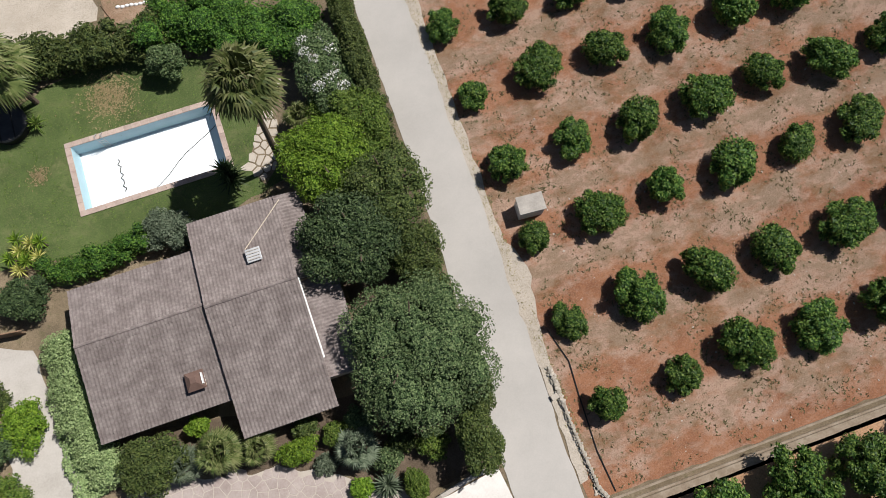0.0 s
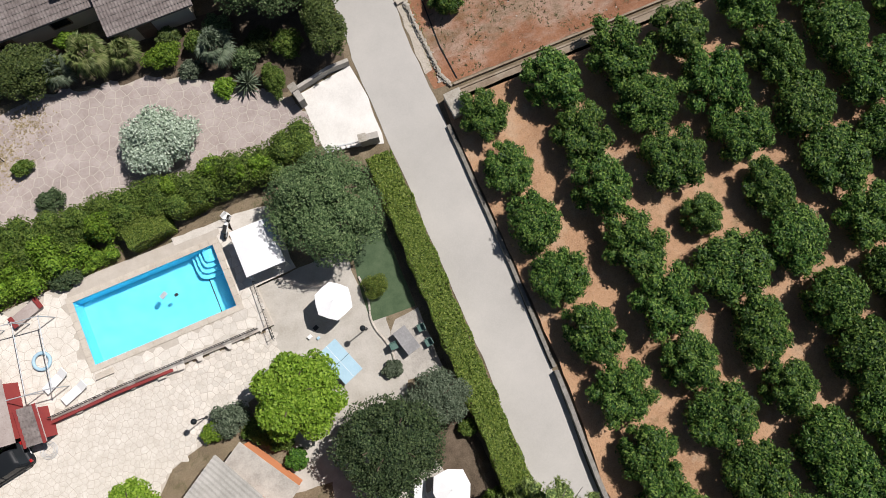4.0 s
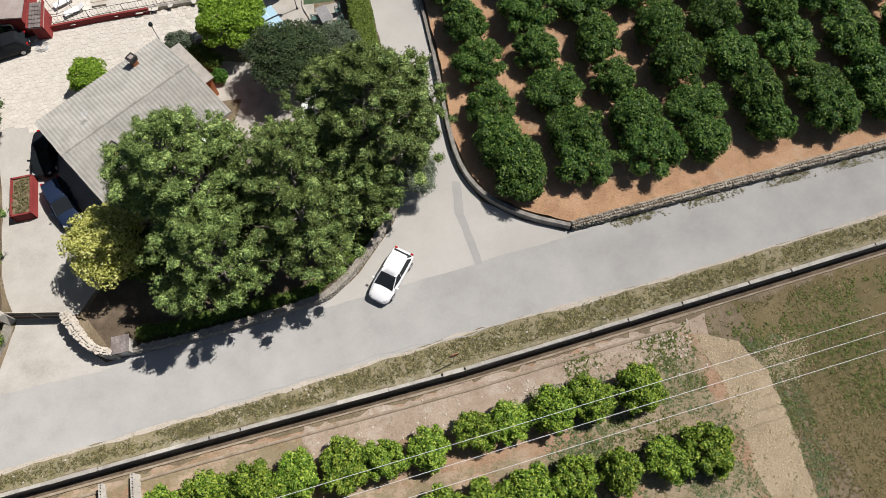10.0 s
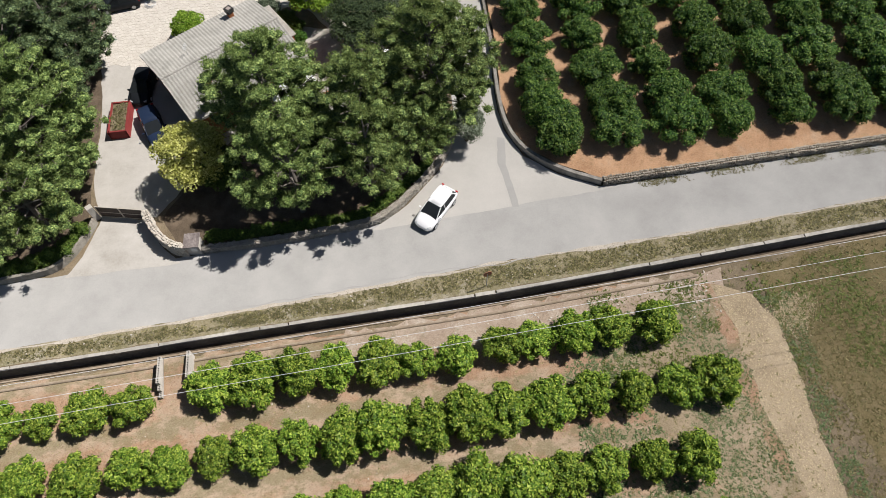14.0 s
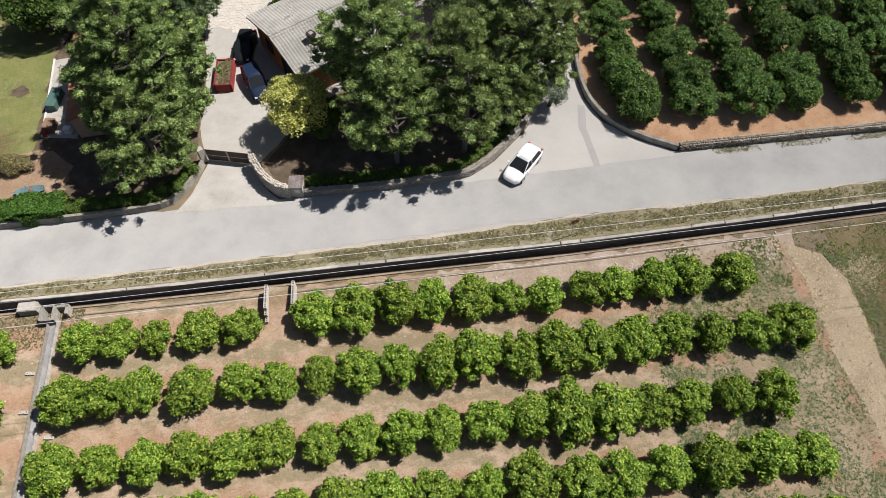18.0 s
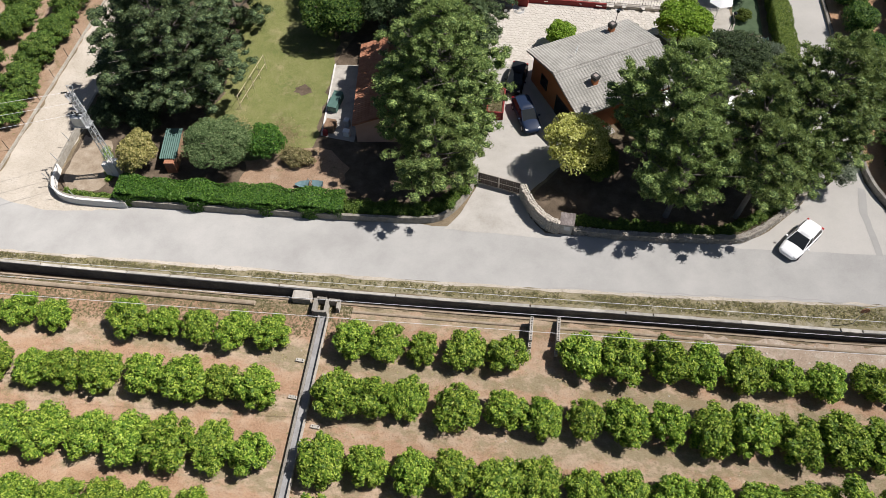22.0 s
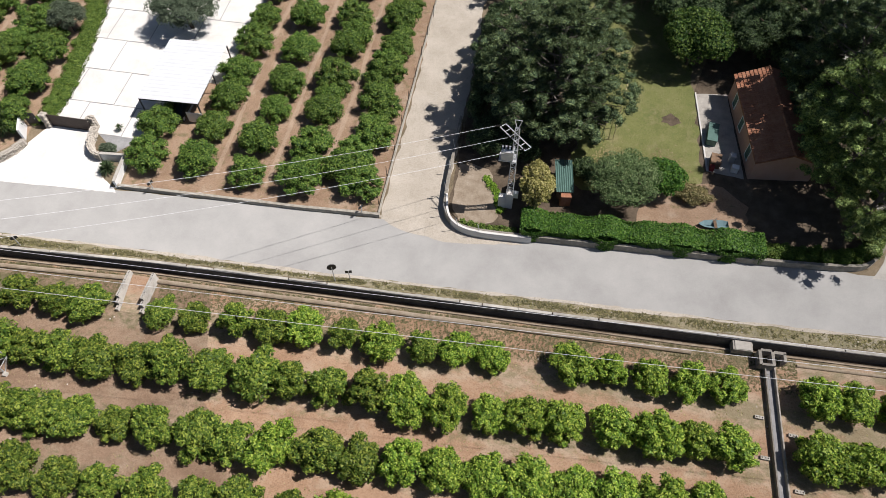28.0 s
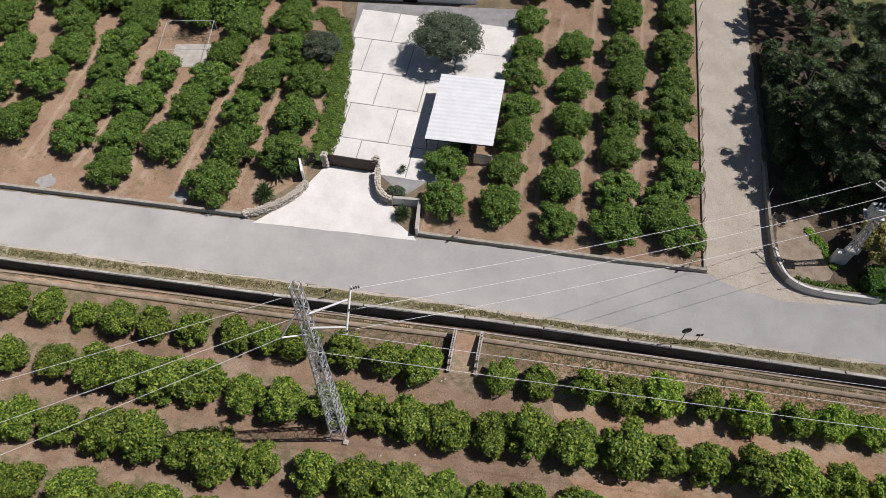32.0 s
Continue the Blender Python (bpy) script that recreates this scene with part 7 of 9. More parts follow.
sheet_area("garden_path", [(-9.1, -14.5), (-2.6, -14.5), (-2.5, -17), (-1.4, -19.5), (-2.0, -21.5), (-1.6, -24), (-3.0, -26.5), (-7.4, -25.5), (-10.4, -21.2), (-9.2, -19)], 0.013, M_GARDEN, "beige paved garden terrace", "path", 0.12, 54)
sheet_area("garden_path", [(-7.2, -25.4), (-3.0, -26), (-2.0, -31), (-4.6, -34.6), (-9.0, -35.4), (-10.2, -31.4), (-8.8, -28)], 0.014, M_CONCRETE, "concrete path between house and trees", "path", 0.12, 55)
sheet_area("garden_path", [(-10.6, -24.2), (-7.2, -25.2), (-8.6, -28.6), (-11.6, -28.2)], 0.0135, M_GARDEN, "short paved path beside the house", "path", 0.12, 60)
sheet_area("terrace", [(-1.2, -20.3), (0.6, -20.2), (0.6, -24.6), (-1.9, -24.4), (-2.2, -21.6)], 0.03, M_CONCRETE, "small concrete dining terrace", "terrace", 0.06, 56)
sheet_area("turf", [(0.6, -13.0), (0.5, -20.0), (-2.7, -19.8), (-2.6, -17.8), (-2.2, -15.5), (-2.6, -13.0)], 0.022, M_TURF, "dull green artificial turf", "turf", 0.03, 57)
# Dark bed stands in for the deep shade below the pines.
sheet_area("bed", [(-2.0, -25), (0.8, -24), (1.0, -34), (2.4, -39), (0.6, -42.2), (-2.6, -45.8), (-5.2, -47.4), (-18.5, -48.2), (-20.8, -47.6), (-22.4, -44.8), (-18.2, -38.6), (-9, -35.4), (-3, -31)], 0.010, M_DARK_EARTH,
           "earth under the pines, coloured dark for shade", "bed", 0.1, 58)
sheet_area("paved_strip", [(-13.0, -9.2), (-8.4, -9.3), (-6.2, -9.6), (-6.0, -14.4), (-9.0, -14.5), (-9.0, -9.75), (-13.0, -9.75)], 0.40, M_DECK, "pale paved strip behind the pool", "path", 0.05, 59)
kerb = thing("garden_kerb", (0, 0, 0), "low curved stone kerb beside the turf", "kerb")
line = resample(rounded([(-2.3, -16.6), (-2.2, -18.2), (-2.8, -19.9), (-2.1, -21.8), (-2.3, -23.4)]), 0.3)
bm = bmesh.new()
for a, b in zip(line, line[1:]):
    mx, my = (a[0] + b[0]) / 2, (a[1] + b[1]) / 2
    part("kerb_stone", block((math.dist(a, b) * 0.94, 0.13, 0.16), (mx, my, 0), (0, 0, math.degrees(math.atan2(b[1] - a[1], b[0] - a[0]))), 0.02), M_STONE_PALE, kerb)
shrub("box_ball", -1.5, -17.7, 0.9, 0.9, 1.25, L_CLIPPED, "clipped round box bush on the turf", 121, 2200, (0.05, 0.1), category="bush")


def parasol(x, y, r, h, label, sides=6, turn=0.0, base=0.0):
    ob = thing("parasol", (x, y, base), label, "parasol", turn=turn)
    n = sides
    bm = bmesh.new()
    top = bm.verts.new((0, 0, h + 0.45))
    ring = []
    for i in range(n * 2):
        a = math.pi * i / n
        k = r if i % 2 == 0 else r * 0.90
        ring.append(bm.verts.new((k * math.cos(a), k * math.sin(a), h - (0.0 if i % 2 == 0 else -0.04))))
    for i in range(n * 2):
        bm.faces.new((top, ring[i], ring[(i + 1) % (n * 2)]))
    bmesh.ops.recalc_face_normals(bm, faces=bm.faces[:])
    cnp = part("canopy", bm, M_CANVAS, ob)
    part("pole", rod((0, 0, 0), (0, 0, h + 0.5), 0.03, None, 8), M_METAL, ob)
    part("base", rod((0, 0, 0), (0, 0, 0.1), 0.3, 0.26, 14), M_CONCRETE, ob)
    for i in range(n):
        a = 2 * math.pi * i / n
        part("rib", rod((0, 0, h + 0.40), (r * 0.97 * math.cos(a), r * 0.97 * math.sin(a), h - 0.03), 0.01, None, 4), M_METAL, cnp)
    return ob


parasol(-4.3, -17.7, 1.3, 2.2, "white six-sided garden parasol", 6, 20)
parasol(-1.9, -31.6, 1.35, 2.2, "white parasol above garden chairs", 4, 35)
gz = thing("gazebo", (-7.55, -12.45, DECK - 0.42), "white canvas gazebo beside the pool", "gazebo")
bm = bmesh.new()
cs = [(-1.35, -1.6), (1.35, -1.6), (1.35, 1.6), (-1.35, 1.6)]
tp = bm.verts.new((0, 0, 2.75))
rg = [bm.verts.new((x, y, 2.3)) for x, y in cs]
lw = [bm.verts.new((x, y, 2.1)) for x, y in cs]
for i in range(4):
    bm.faces.new((tp, rg[i], rg[(i + 1) % 4]))
    bm.faces.new((rg[i], lw[i], lw[(i + 1) % 4], rg[(i + 1) % 4]))
part("canopy", bm, M_CANVAS, gz)
for x, y in cs:
    part("post", rod((x * 0.97, y * 0.97, 0), (x * 0.97, y * 0.97, 2.3), 0.035, None, 6), M_METAL, gz)


def table_set(name, x, y, w, d, turn, top, label, h=0.74):
    ob = thing(name, (x, y, 0.02), label, "table", turn=turn)
    part("tabletop", block((w, d, 0.05), (0, 0, h), (0, 0, 0), 0.015), top, ob)
    for sx in (-1, 1):
        for sy in (-1, 1):
            part("leg", block((0.06, 0.06, h), (sx * (w / 2 - 0.12), sy * (d / 2 - 0.12), 0)), M_METAL, ob)
    return ob


tt = table_set("table_tennis_table", -5.55, -21.45, 2.74, 1.52, -70, M_BLUE_TABLE, "pale blue table-tennis table with a centre net")
part("net", block((0.02, 1.7, 0.15), (0, 0, 0.79)), M_DARK_METAL, tt)
part("centre_line", block((2.74, 0.02, 0.002), (0, 0, 0.791)), M_WHITE, tt)
table_set("garden_table", -0.95, -21.9, 1.0, 1.8, 14, M_CONCRETE_DARK, "grey slatted garden dining table")


def garden_chair(x, y, turn, mat, label, group=""):
    ob = thing("garden_chair", (x, y, 0.02), label, "chair", group, turn=turn)
    part("seat", block((0.46, 0.46, 0.04), (0, 0, 0.42), (0, 0, 0), 0.015), mat, ob)
    part("backrest", block((0.05, 0.46, 0.42), (-0.22, 0, 0.46), (0, -8, 0), 0.015), mat, ob)
    for sy in (-0.24, 0.24):
        part("armrest", block((0.42, 0.05, 0.03), (0, sy, 0.64), (0, 0, 0), 0.01), mat, ob)
        for sx in (-0.2, 0.2):
            part("leg", block((0.04, 0.04, 0.64), (sx, sy, 0)), mat, ob)
    return ob


for x, y, tn in ((0.25, -21.5, 180), (0.35, -22.6, 185), (-1.85, -21.9, 0)):
    garden_chair(x, y, tn, M_GREEN_SHEET, "green plastic garden chair at the dining table", "chairs at the dining table")
for x, y, tn in ((-3.4, -31.8, 10), (-2.6, -32.6, 80), (-4.2, -32.9, 40)):
    garden_chair(x, y, tn, M_WHITE, "white plastic garden chair under the parasol", "chairs under the parasol")
table_set("garden_table", -4.0, -31.4, 0.8, 1.7, -20, M_WHITE, "white plastic garden table under the holm oak")
garden_chair(-9.0, -9.3, 300, M_WHITE, "white plastic chair beside the gazebo")


def sun_lounger(x, y, turn, z, label, mat=None):
    ob = thing("sun_lounger", (x, y, z), label, "lounger", "loungers on the pool terrace", turn=turn)
    mat = mat or M_WHITE
    part("bed", block((1.25, 0.6, 0.07), (-0.3, 0, 0.28), (0, 0, 0), 0.02), mat, ob)
    part("backrest", block((0.7, 0.6, 0.06), (0.62, 0, 0.36), (0, -22, 0), 0.02), mat, ob)
    for sx in (-0.8, 0.4):
        for sy in (-0.25, 0.25):
            part("leg", block((0.05, 0.05, 0.29), (sx, sy, 0)), mat, ob)
    return ob


sun_lounger(-23.2, -15.2, 25, DECK, "white plastic sun lounger beside the pool")
sun_lounger(-22.3, -16.4, 20, DECK, "white plastic sun lounger beside the pool")
bq = thing("garden_sofa", (-23.5, -10.2, DECK), "low wooden garden bench with red cushions", "bench", turn=18)
part("seat", block((2.0, 0.8, 0.35), (0, 0, 0), (0, 0, 0), 0.03), M_FLAG_PINK, bq)
for sx in (-1.0, 1.0):
    part("cushion", block((0.3, 0.85, 0.14), (sx, 0, 0.35), (0, 0, 0), 0.05), M_RED_WALL, bq)
tub = thing("paddling_ring", (-23.7, -13.6, DECK), "pale blue inflatable ring on the terrace", "pool toy")
tv = [((0.55 + 0.12 * math.cos(math.pi * j / 4)) * math.cos(math.pi * k / 12), (0.55 + 0.12 * math.cos(math.pi * j / 4)) * math.sin(math.pi * k / 12), 0.12 + 0.12 * math.sin(math.pi * j / 4)) for k in range(24) for j in range(8)]
tf = [(8 * k + j, 8 * ((k + 1) % 24) + j, 8 * ((k + 1) % 24) + (j + 1) % 8, 8 * k + (j + 1) % 8) for k in range(24) for j in range(8)]
put("ring", mesh_of("ring", tv, tf, [M_BLUE_TABLE], smooth=True), tub)
sh = thing("pool_house", (-27.2, -15.9, 0), "dark red pool house with a grey tiled roof", "shelter", turn=-6)
part("wall", block((2.7, 3.6, 2.55), (0, 0, 0)), M_RED_WALL, sh)
part("roof_deck", block((3.2, 4.1, 0.14), (0, 0, 2.55), (0, 3, 0), 0.02), M_FLAG_PINK, sh)
vv, ff = wave_slope((-1.6, -2.05, 2.66), (0, 1, 0), (1, 0, -0.05), 4.1, 3.2, 0.25, 8)
put("tile_slope", mesh_of("tile_slope", vv, ff, [M_ROOF_A]), sh)
wd = part("window", block((1.0, 0.06, 0.6), (-0.3, -1.83, 1.1)), M_WHITE, sh)
part("pane", block((0.86, 0.02, 0.46), (-0.3, -1.87, 1.17)), M_GLASS_DARK, wd)
porch = thing("porch", (-25.0, -17.4, 0), "small red porch under a tiled lean-to roof", "porch", turn=-6)
part("wall", block((1.1, 2.0, 1.75), (0, 0, 0)), M_RED_WALL, porch)
part("roof_deck", block((1.4, 2.5, 0.1), (0, 0, 1.8), (7, 0, 0), 0.02), M_FLAG_PINK, porch)
vv, ff = wave_slope((-0.7, -1.25, 1.76), (1, 0, 0), (0, 1, 0.12), 1.4, 2.5, 0.24, 6)
put("tile_slope", mesh_of("tile_slope", vv, ff, [M_ROOF_A]), porch)
for sx in (-0.62, 0.62):
    part("parapet", block((0.14, 2.6, 0.25), (sx, 0, 1.84), (7, 0, 0), 0.02), M_RED_WALL, porch)
perg = thing("pergola", (-24.0, -13.2, DECK), "bare steel pergola frame over the pool terrace", "pergola", turn=-8)
for px_ in (-1.7, 0.0, 1.7):
    for py_ in (-2.4, 2.3):
        part("post", rod((px_, py_, -0.03), (px_, py_, 2.1), 0.035, None, 8), M_METAL, perg)
    part("beam", rod((px_, -2.5, 2.1), (px_, 2.4, 2.1), 0.035, None, 8), M_METAL, perg)
for py_ in (-2.4, 2.3):
    part("beam", rod((-1.8, py_, 2.14), (1.8, py_, 2.14), 0.035, None, 8), M_METAL, perg)
moto = thing("moped", (-9.2, -10.0, 0.40), "small black and white moped beside the gazebo", "moped", turn=60)
for wx in (-0.58, 0.58):
    wh = part("wheel", rod((wx, -0.06, 0.27), (wx, 0.06, 0.27), 0.27, None, 18), M_BLACK, moto)
    part("rim", rod((wx, -0.065, 0.27), (wx, 0.065, 0.27), 0.15, None, 12), M_METAL, wh)
part("body", block((0.8, 0.22, 0.3), (-0.1, 0, 0.35), (0, 0, 0), 0.06), M_WHITE, moto)
part("seat", block((0.6, 0.24, 0.1), (-0.25, 0, 0.66), (0, 0, 0), 0.04), M_BLACK, moto)
part("fork", rod((0.58, 0, 0.27), (0.38, 0, 0.95), 0.035, None, 8), M_METAL, moto)
part("handlebar", rod((0.38, -0.34, 0.95), (0.38, 0.34, 0.95), 0.02, None, 8), M_BLACK, moto)


def lamp_post(x, y, h, label):
    ob = thing("garden_lamp", (x, y, 0), label, "lamp", "garden lamps")
    part("base", rod((0, 0, 0), (0, 0, 0.15), 0.12, 0.08, 10), M_DARK_METAL, ob)
    part("post", rod((0, 0, 0.1), (0, 0, h), 0.04, 0.03, 8), M_DARK_METAL, ob)
    bm = bmesh.new()
    bmesh.ops.create_icosphere(bm, subdivisions=2, radius=0.2, matrix=Matrix.Translation((0, 0, h + 0.15)))
    part("globe", bm, M_GLASS_DARK, ob, smooth=True)
    return ob


lamp_post(-15.2, -21.3, 2.4, "black garden lamp post with a dark globe")
lamp_post(-3.2, -20.1, 2.4, "black garden lamp post with a dark globe")
bkt = thing("hose_reel", (-25.4, -19.2, 0.03), "coiled garden hose lying on the flagged yard", "hose")
bm = bmesh.new()
for q in range(4):
    rr = 0.3 + 0.09 * q
    line = [(rr * math.cos(math.pi * k / 10), rr * math.sin(math.pi * k / 10)) for k in range(21)]
    for a, b in zip(line, line[1:]):
        rod((*a, 0.03 + 0.02 * (q % 2)), (*b, 0.03 + 0.02 * (q % 2)), 0.02, None, 4, bm)
part("coil", bm, M_METAL, bkt)
for x, y, s, mm, nm in ((-6.3, -18.7, 0.35, M_DARK_METAL, "toy_cart"), (-6.9, -19.1, 0.3, M_WHITE, "crate"), (-6.4, -19.4, 0.22, M_BLUE_TABLE, "bucket")):
    o = thing(nm, (x, y, 0.013), "small plastic garden object standing on the terrace", nm.replace("_", " "))
    part("body", block((s, s * 0.8, s * 0.6), (0, 0, 0), (0, 0, 20), 0.03), mm, o)
for k, (x, y, r, h, mt) in enumerate([(-13.6, -22.0, 1.4, 1.3, L_OLIVE), (-15.0, -22.4, 0.8, 0.9, L_BRIGHT), (-12.0, -23.4, 1.2, 1.0, L_HEDGE), (-10.6, -26.2, 0.8, 1.0, L_IVY), (-11.0, -24.6, 1.0, 1.0, L_HEDGE), (-2.6, -23.3, 0.7, 0.6, L_OLIVE),
                                       (0.6, -28.8, 0.7, 0.9, L_HEDGE), (-6.0, -32.4, 0.7, 0.8, L_OLIVE), (0.4, -33.6, 0.8, 0.9, L_HEDGE)]):
    shrub("shrub", x, y, r, r * 0.85, h, mt, "low green shrub in the garden bed", 130 + k, 700)
clipped_hedge("boundary_hedge", [(2.2, -9.6), (2.2, -16), (2.15, -24), (2.1, -31), (2.0, -34.5)], 1.8, 1.7, L_CLIPPED, "long clipped hedge along the lane, yellowed in places", 320, (0.09, 0.2), 140, 0.1)
# dark cars behind the gate and red planter
make_car(-24.9, -30.6, 0.02, -98, M_CAR_DARK, "black hatchback parked beside the ochre house", 4.1)
make_car(-23.6, -35.4, 0.02, -68, M_CAR_BLUE, "dark blue estate car parked beside the ochre house", 4.5)
make_car(-28.3, -19.1, 0.03, 190, M_CAR_DARK, "black car parked on the flagged yard", 4.2)
pl = thing("planter", (-26.6, -34.2, 0.016), "raised red-walled planter with low weeds", "planter")
for (w, d, x, y) in ((1.5, 0.15, 0, -1.65), (1.5, 0.15, 0, 1.65), (0.15, 3.45, -0.75, 0), (0.15, 3.45, 0.75, 0)):
    part("wall", block((w, d, 0.95), (x, y, 0)), M_RED_WALL, pl)
part("soil", block((1.35, 3.15, 0.82), (0, 0, 0)), M_GROUND, pl)
put("weed_cover", foliage("weed_cover", [(0.35 * math.sin(k * 2.3), -1.3 + 0.29 * k, 0.86, 0.42, 0.34, 0.16) for k in range(10)], 1100, (0.06, 0.16), L_VERGE, 63, 0), pl)
# the white hatchback on the main road
make_car(0.1, -47.0, 0.04, 230, M_CAR_WHITE, "white hatchback turning out of the lane at the junction", 4.3)

# ---- walls and gates along the roads ----
def rubble_wall(name, pts, width, h, label, own=0, seed=0, z=0.0, stone=0.26, mat=None, cap=None, core_mat=None):
    """A dry or mortared stone wall: a core with stones of their own on faces and top; own: how many stay single pieces."""
    rng = random.Random(seed)
    w = tagged(part(name, wall_along(resample(pts, 0.8), width * 0.72, z, z + h * 0.9), core_mat or M_MORTAR), label, "wall", kind="structure")
    shapes = []
    for k in range(8):
        bm = bmesh.new()
        bmesh.ops.create_icosphere(bm, subdivisions=1, radius=0.5)
        for v in bm.verts:
            v.co = Vector((max(-0.4, min(0.4, v.co.x)), max(-0.4, min(0.4, v.co.y)), max(-0.38, min(0.38, v.co.z)))) * rng.uniform(0.95, 1.25)
        me = bpy.data.meshes.new("stone")
        bm.to_mesh(me)
        bm.free()
        me.materials.append(mat or M_STONE)
        shapes.append(me)
    spots = []
    line = resample(pts, stone)
    for (xa, ya), (xb, yb) in zip(line, line[1:]):
        ang = math.degrees(math.atan2(yb - ya, xb - xa))
        nx_, ny_ = -math.sin(radians(ang)), math.cos(radians(ang))
        rows = max(1, round(h / (stone * 0.72)))
        for r in range(rows):
            for s in (-1, 1):
                o = s * width * 0.36
                spots.append((xa + nx_ * o + rng.uniform(-0.05, 0.05), ya + ny_ * o + rng.uniform(-0.05, 0.05), z + h * (r + 0.5) / rows, ang))
        spots.append((xa, ya, z + h * 0.96, ang))
    rest_v, rest_f = [], []
    for i, (x, y, zz, ang) in enumerate(spots):
        m = pose(x, y, zz, rng.uniform(-14, 14), rng.uniform(-14, 14), ang + rng.uniform(-14, 14)) @ Matrix.Diagonal((stone * rng.uniform(0.55, 1.7), stone * rng.uniform(0.6, 1.25), stone * rng.uniform(0.45, 1.0), 1))
        me = shapes[i % 8]
        if i < own:
            put("stone", me, w, m)
        else:
            b = len(rest_v)
            rest_v += [m @ v.co for v in me.vertices]
            rest_f += [tuple(b + q for q in p.vertices) for p in me.polygons]
    if rest_v:
        ob = put("stones", mesh_of("stones", rest_v, rest_f, [mat or M_STONE]), w)
        ob["kind"] = "stuff"
    return w


def plain_wall(name, pts, width, h, mat, label, z=0.0, coping=None):
    w = tagged(part(name, wall_along(resample(pts, 1.0), width, z, z + h, 0.012, 5), mat), label, "wall", kind="structure")
    if coping:
        part("coping", wall_along(resample(pts, 1.0), width + 0.06, z + h, z + h + 0.05), coping, w)
    return w


# round the walled orange grove
curve = rounded([(7.62, -9.2), (7.65, -20), (7.5, -29), (7.0, -36.2), (7.3, -39.6), (8.5, -42.2), (11.0, -44.4), (14.2, -46.0)], 2)
plain_wall("grove_wall", [p for p in curve if p[1] < -27.0], 0.3, 0.66, M_WALL_DARK, "stained concrete wall round the orange grove")
plain_wall("grove_kerb", [(7.62, -9.2), (7.65, -20), (7.52, -27.5)], 0.26, 0.34, M_WALL_STONE, "low grey kerb wall between lane and orange grove")
rubble_wall("dry_stone_wall", [(14.4, -46.0), (26, -45.4), (39, -44.8), (60, -43.6)], 0.6, 0.75, "dry stone wall along the road below the grove", 290, 1, stone=0.21, mat=M_DRY, core_mat=M_DARK_EARTH)
# irrigation channel between the two orchards, with its sluice block
ch = thing("irrigation_channel", (0, 0, 0), "open concrete irrigation channel along the grove", "channel", kind="structure")
for y, h in ((-6.55, 0.26), (-7.0, 0.26)):
    part("channel_wall", wall_along([(9.2, y), (30, y - 0.05), (75, y - 0.1)], 0.14, 0, h), M_EARTHEN, ch)
part("channel_strip", block((66, 0.7, 0.3), (42.2, -7.5, 0)), M_EARTHEN, ch)
sb = thing("sluice_box", (8.7, -8.1, 0), "grey concrete sluice box beside the lane", "sluice")
part("body", block((1.15, 1.7, 0.95), (0, 0, 0), (0, 0, 4), 0.03), M_CONCRETE, sb)
part("lid", block((1.25, 1.8, 0.1), (0, 0, 0.95), (0, 0, 4), 0.02), M_STONE, sb)
part("wheel", rod((0.2, -1.15, 0.5), (0.2, -1.2, 0.5), 0.28, None, 14), M_METAL, sb)
rubble_wall("stone_edging", [(8.3, 2.6), (8.4, -1.5), (8.6, -5.6), (9.0, -6.6)], 0.22, 0.22, "low broken stone edging between lane and orchard", 60, 2, stone=0.24)
bm = bmesh.new()
pts = [(9.2, 5.0), (9.8, 2.6), (9.6, 0.2), (9.4, -3.5), (9.6, -6.2)]
for a, b in zip(pts, pts[1:]):
    rod((*a, 0.05), (*b, 0.05), 0.045, None, 6, bm)
tagged(part("water_pipe", bm, M_BLACK), "black irrigation pipe lying on the soil", "pipe")
tagged(part("stone_block", block((0.5, 0.36, 0.3), (8.0, 0.7, 0), (0, 0, 10), 0.04), M_STONE_PALE), "pale loose stone block at the lane's edge", "stone")

# pines' boundary: low stone wall along road and lane
rubble_wall("garden_wall", rounded([(-18.7, -48.4), (-12.7, -48.3), (-5.4, -47.6), (-4.2, -47.1), (-2.3, -45.7), (1.1, -42.2), (2.5, -39.8), (2.6, -37)], 1), 0.5, 0.8, "mortared stone garden wall along the road", 120, 3, stone=0.17, mat=M_WALL_STONE)
rubble_wall("curved_gate_wall", rounded([(-23.3, -44.9), (-22.7, -46.2), (-21.7, -47.6), (-20.6, -48.35), (-19.9, -48.5)], 1), 0.5, 1.6, "curved pale stone wall beside the gate", 240, 4, stone=0.21, mat=M_STONE_PALE)
mh = thing("meter_hut", (-19.35, -48.1, 0), "small stone meter housing with a tiled lid", "meter box")
part("body", block((1.1, 0.95, 1.5), (0, 0, 0), (0, 0, -6), 0.02), M_CONCRETE, mh)
for k in range(5):
    part("tile", block((0.24, 1.25, 0.06), (-0.5 + 0.25 * k, 0, 1.5 + 0.012 * (k % 2)), (6, 0, -6), 0.02), M_ROOF_A, mh)
part("meter_door", block((0.5, 0.03, 0.5), (0.05, -0.49, 0.6), (0, 0, -6)), M_METAL, mh)


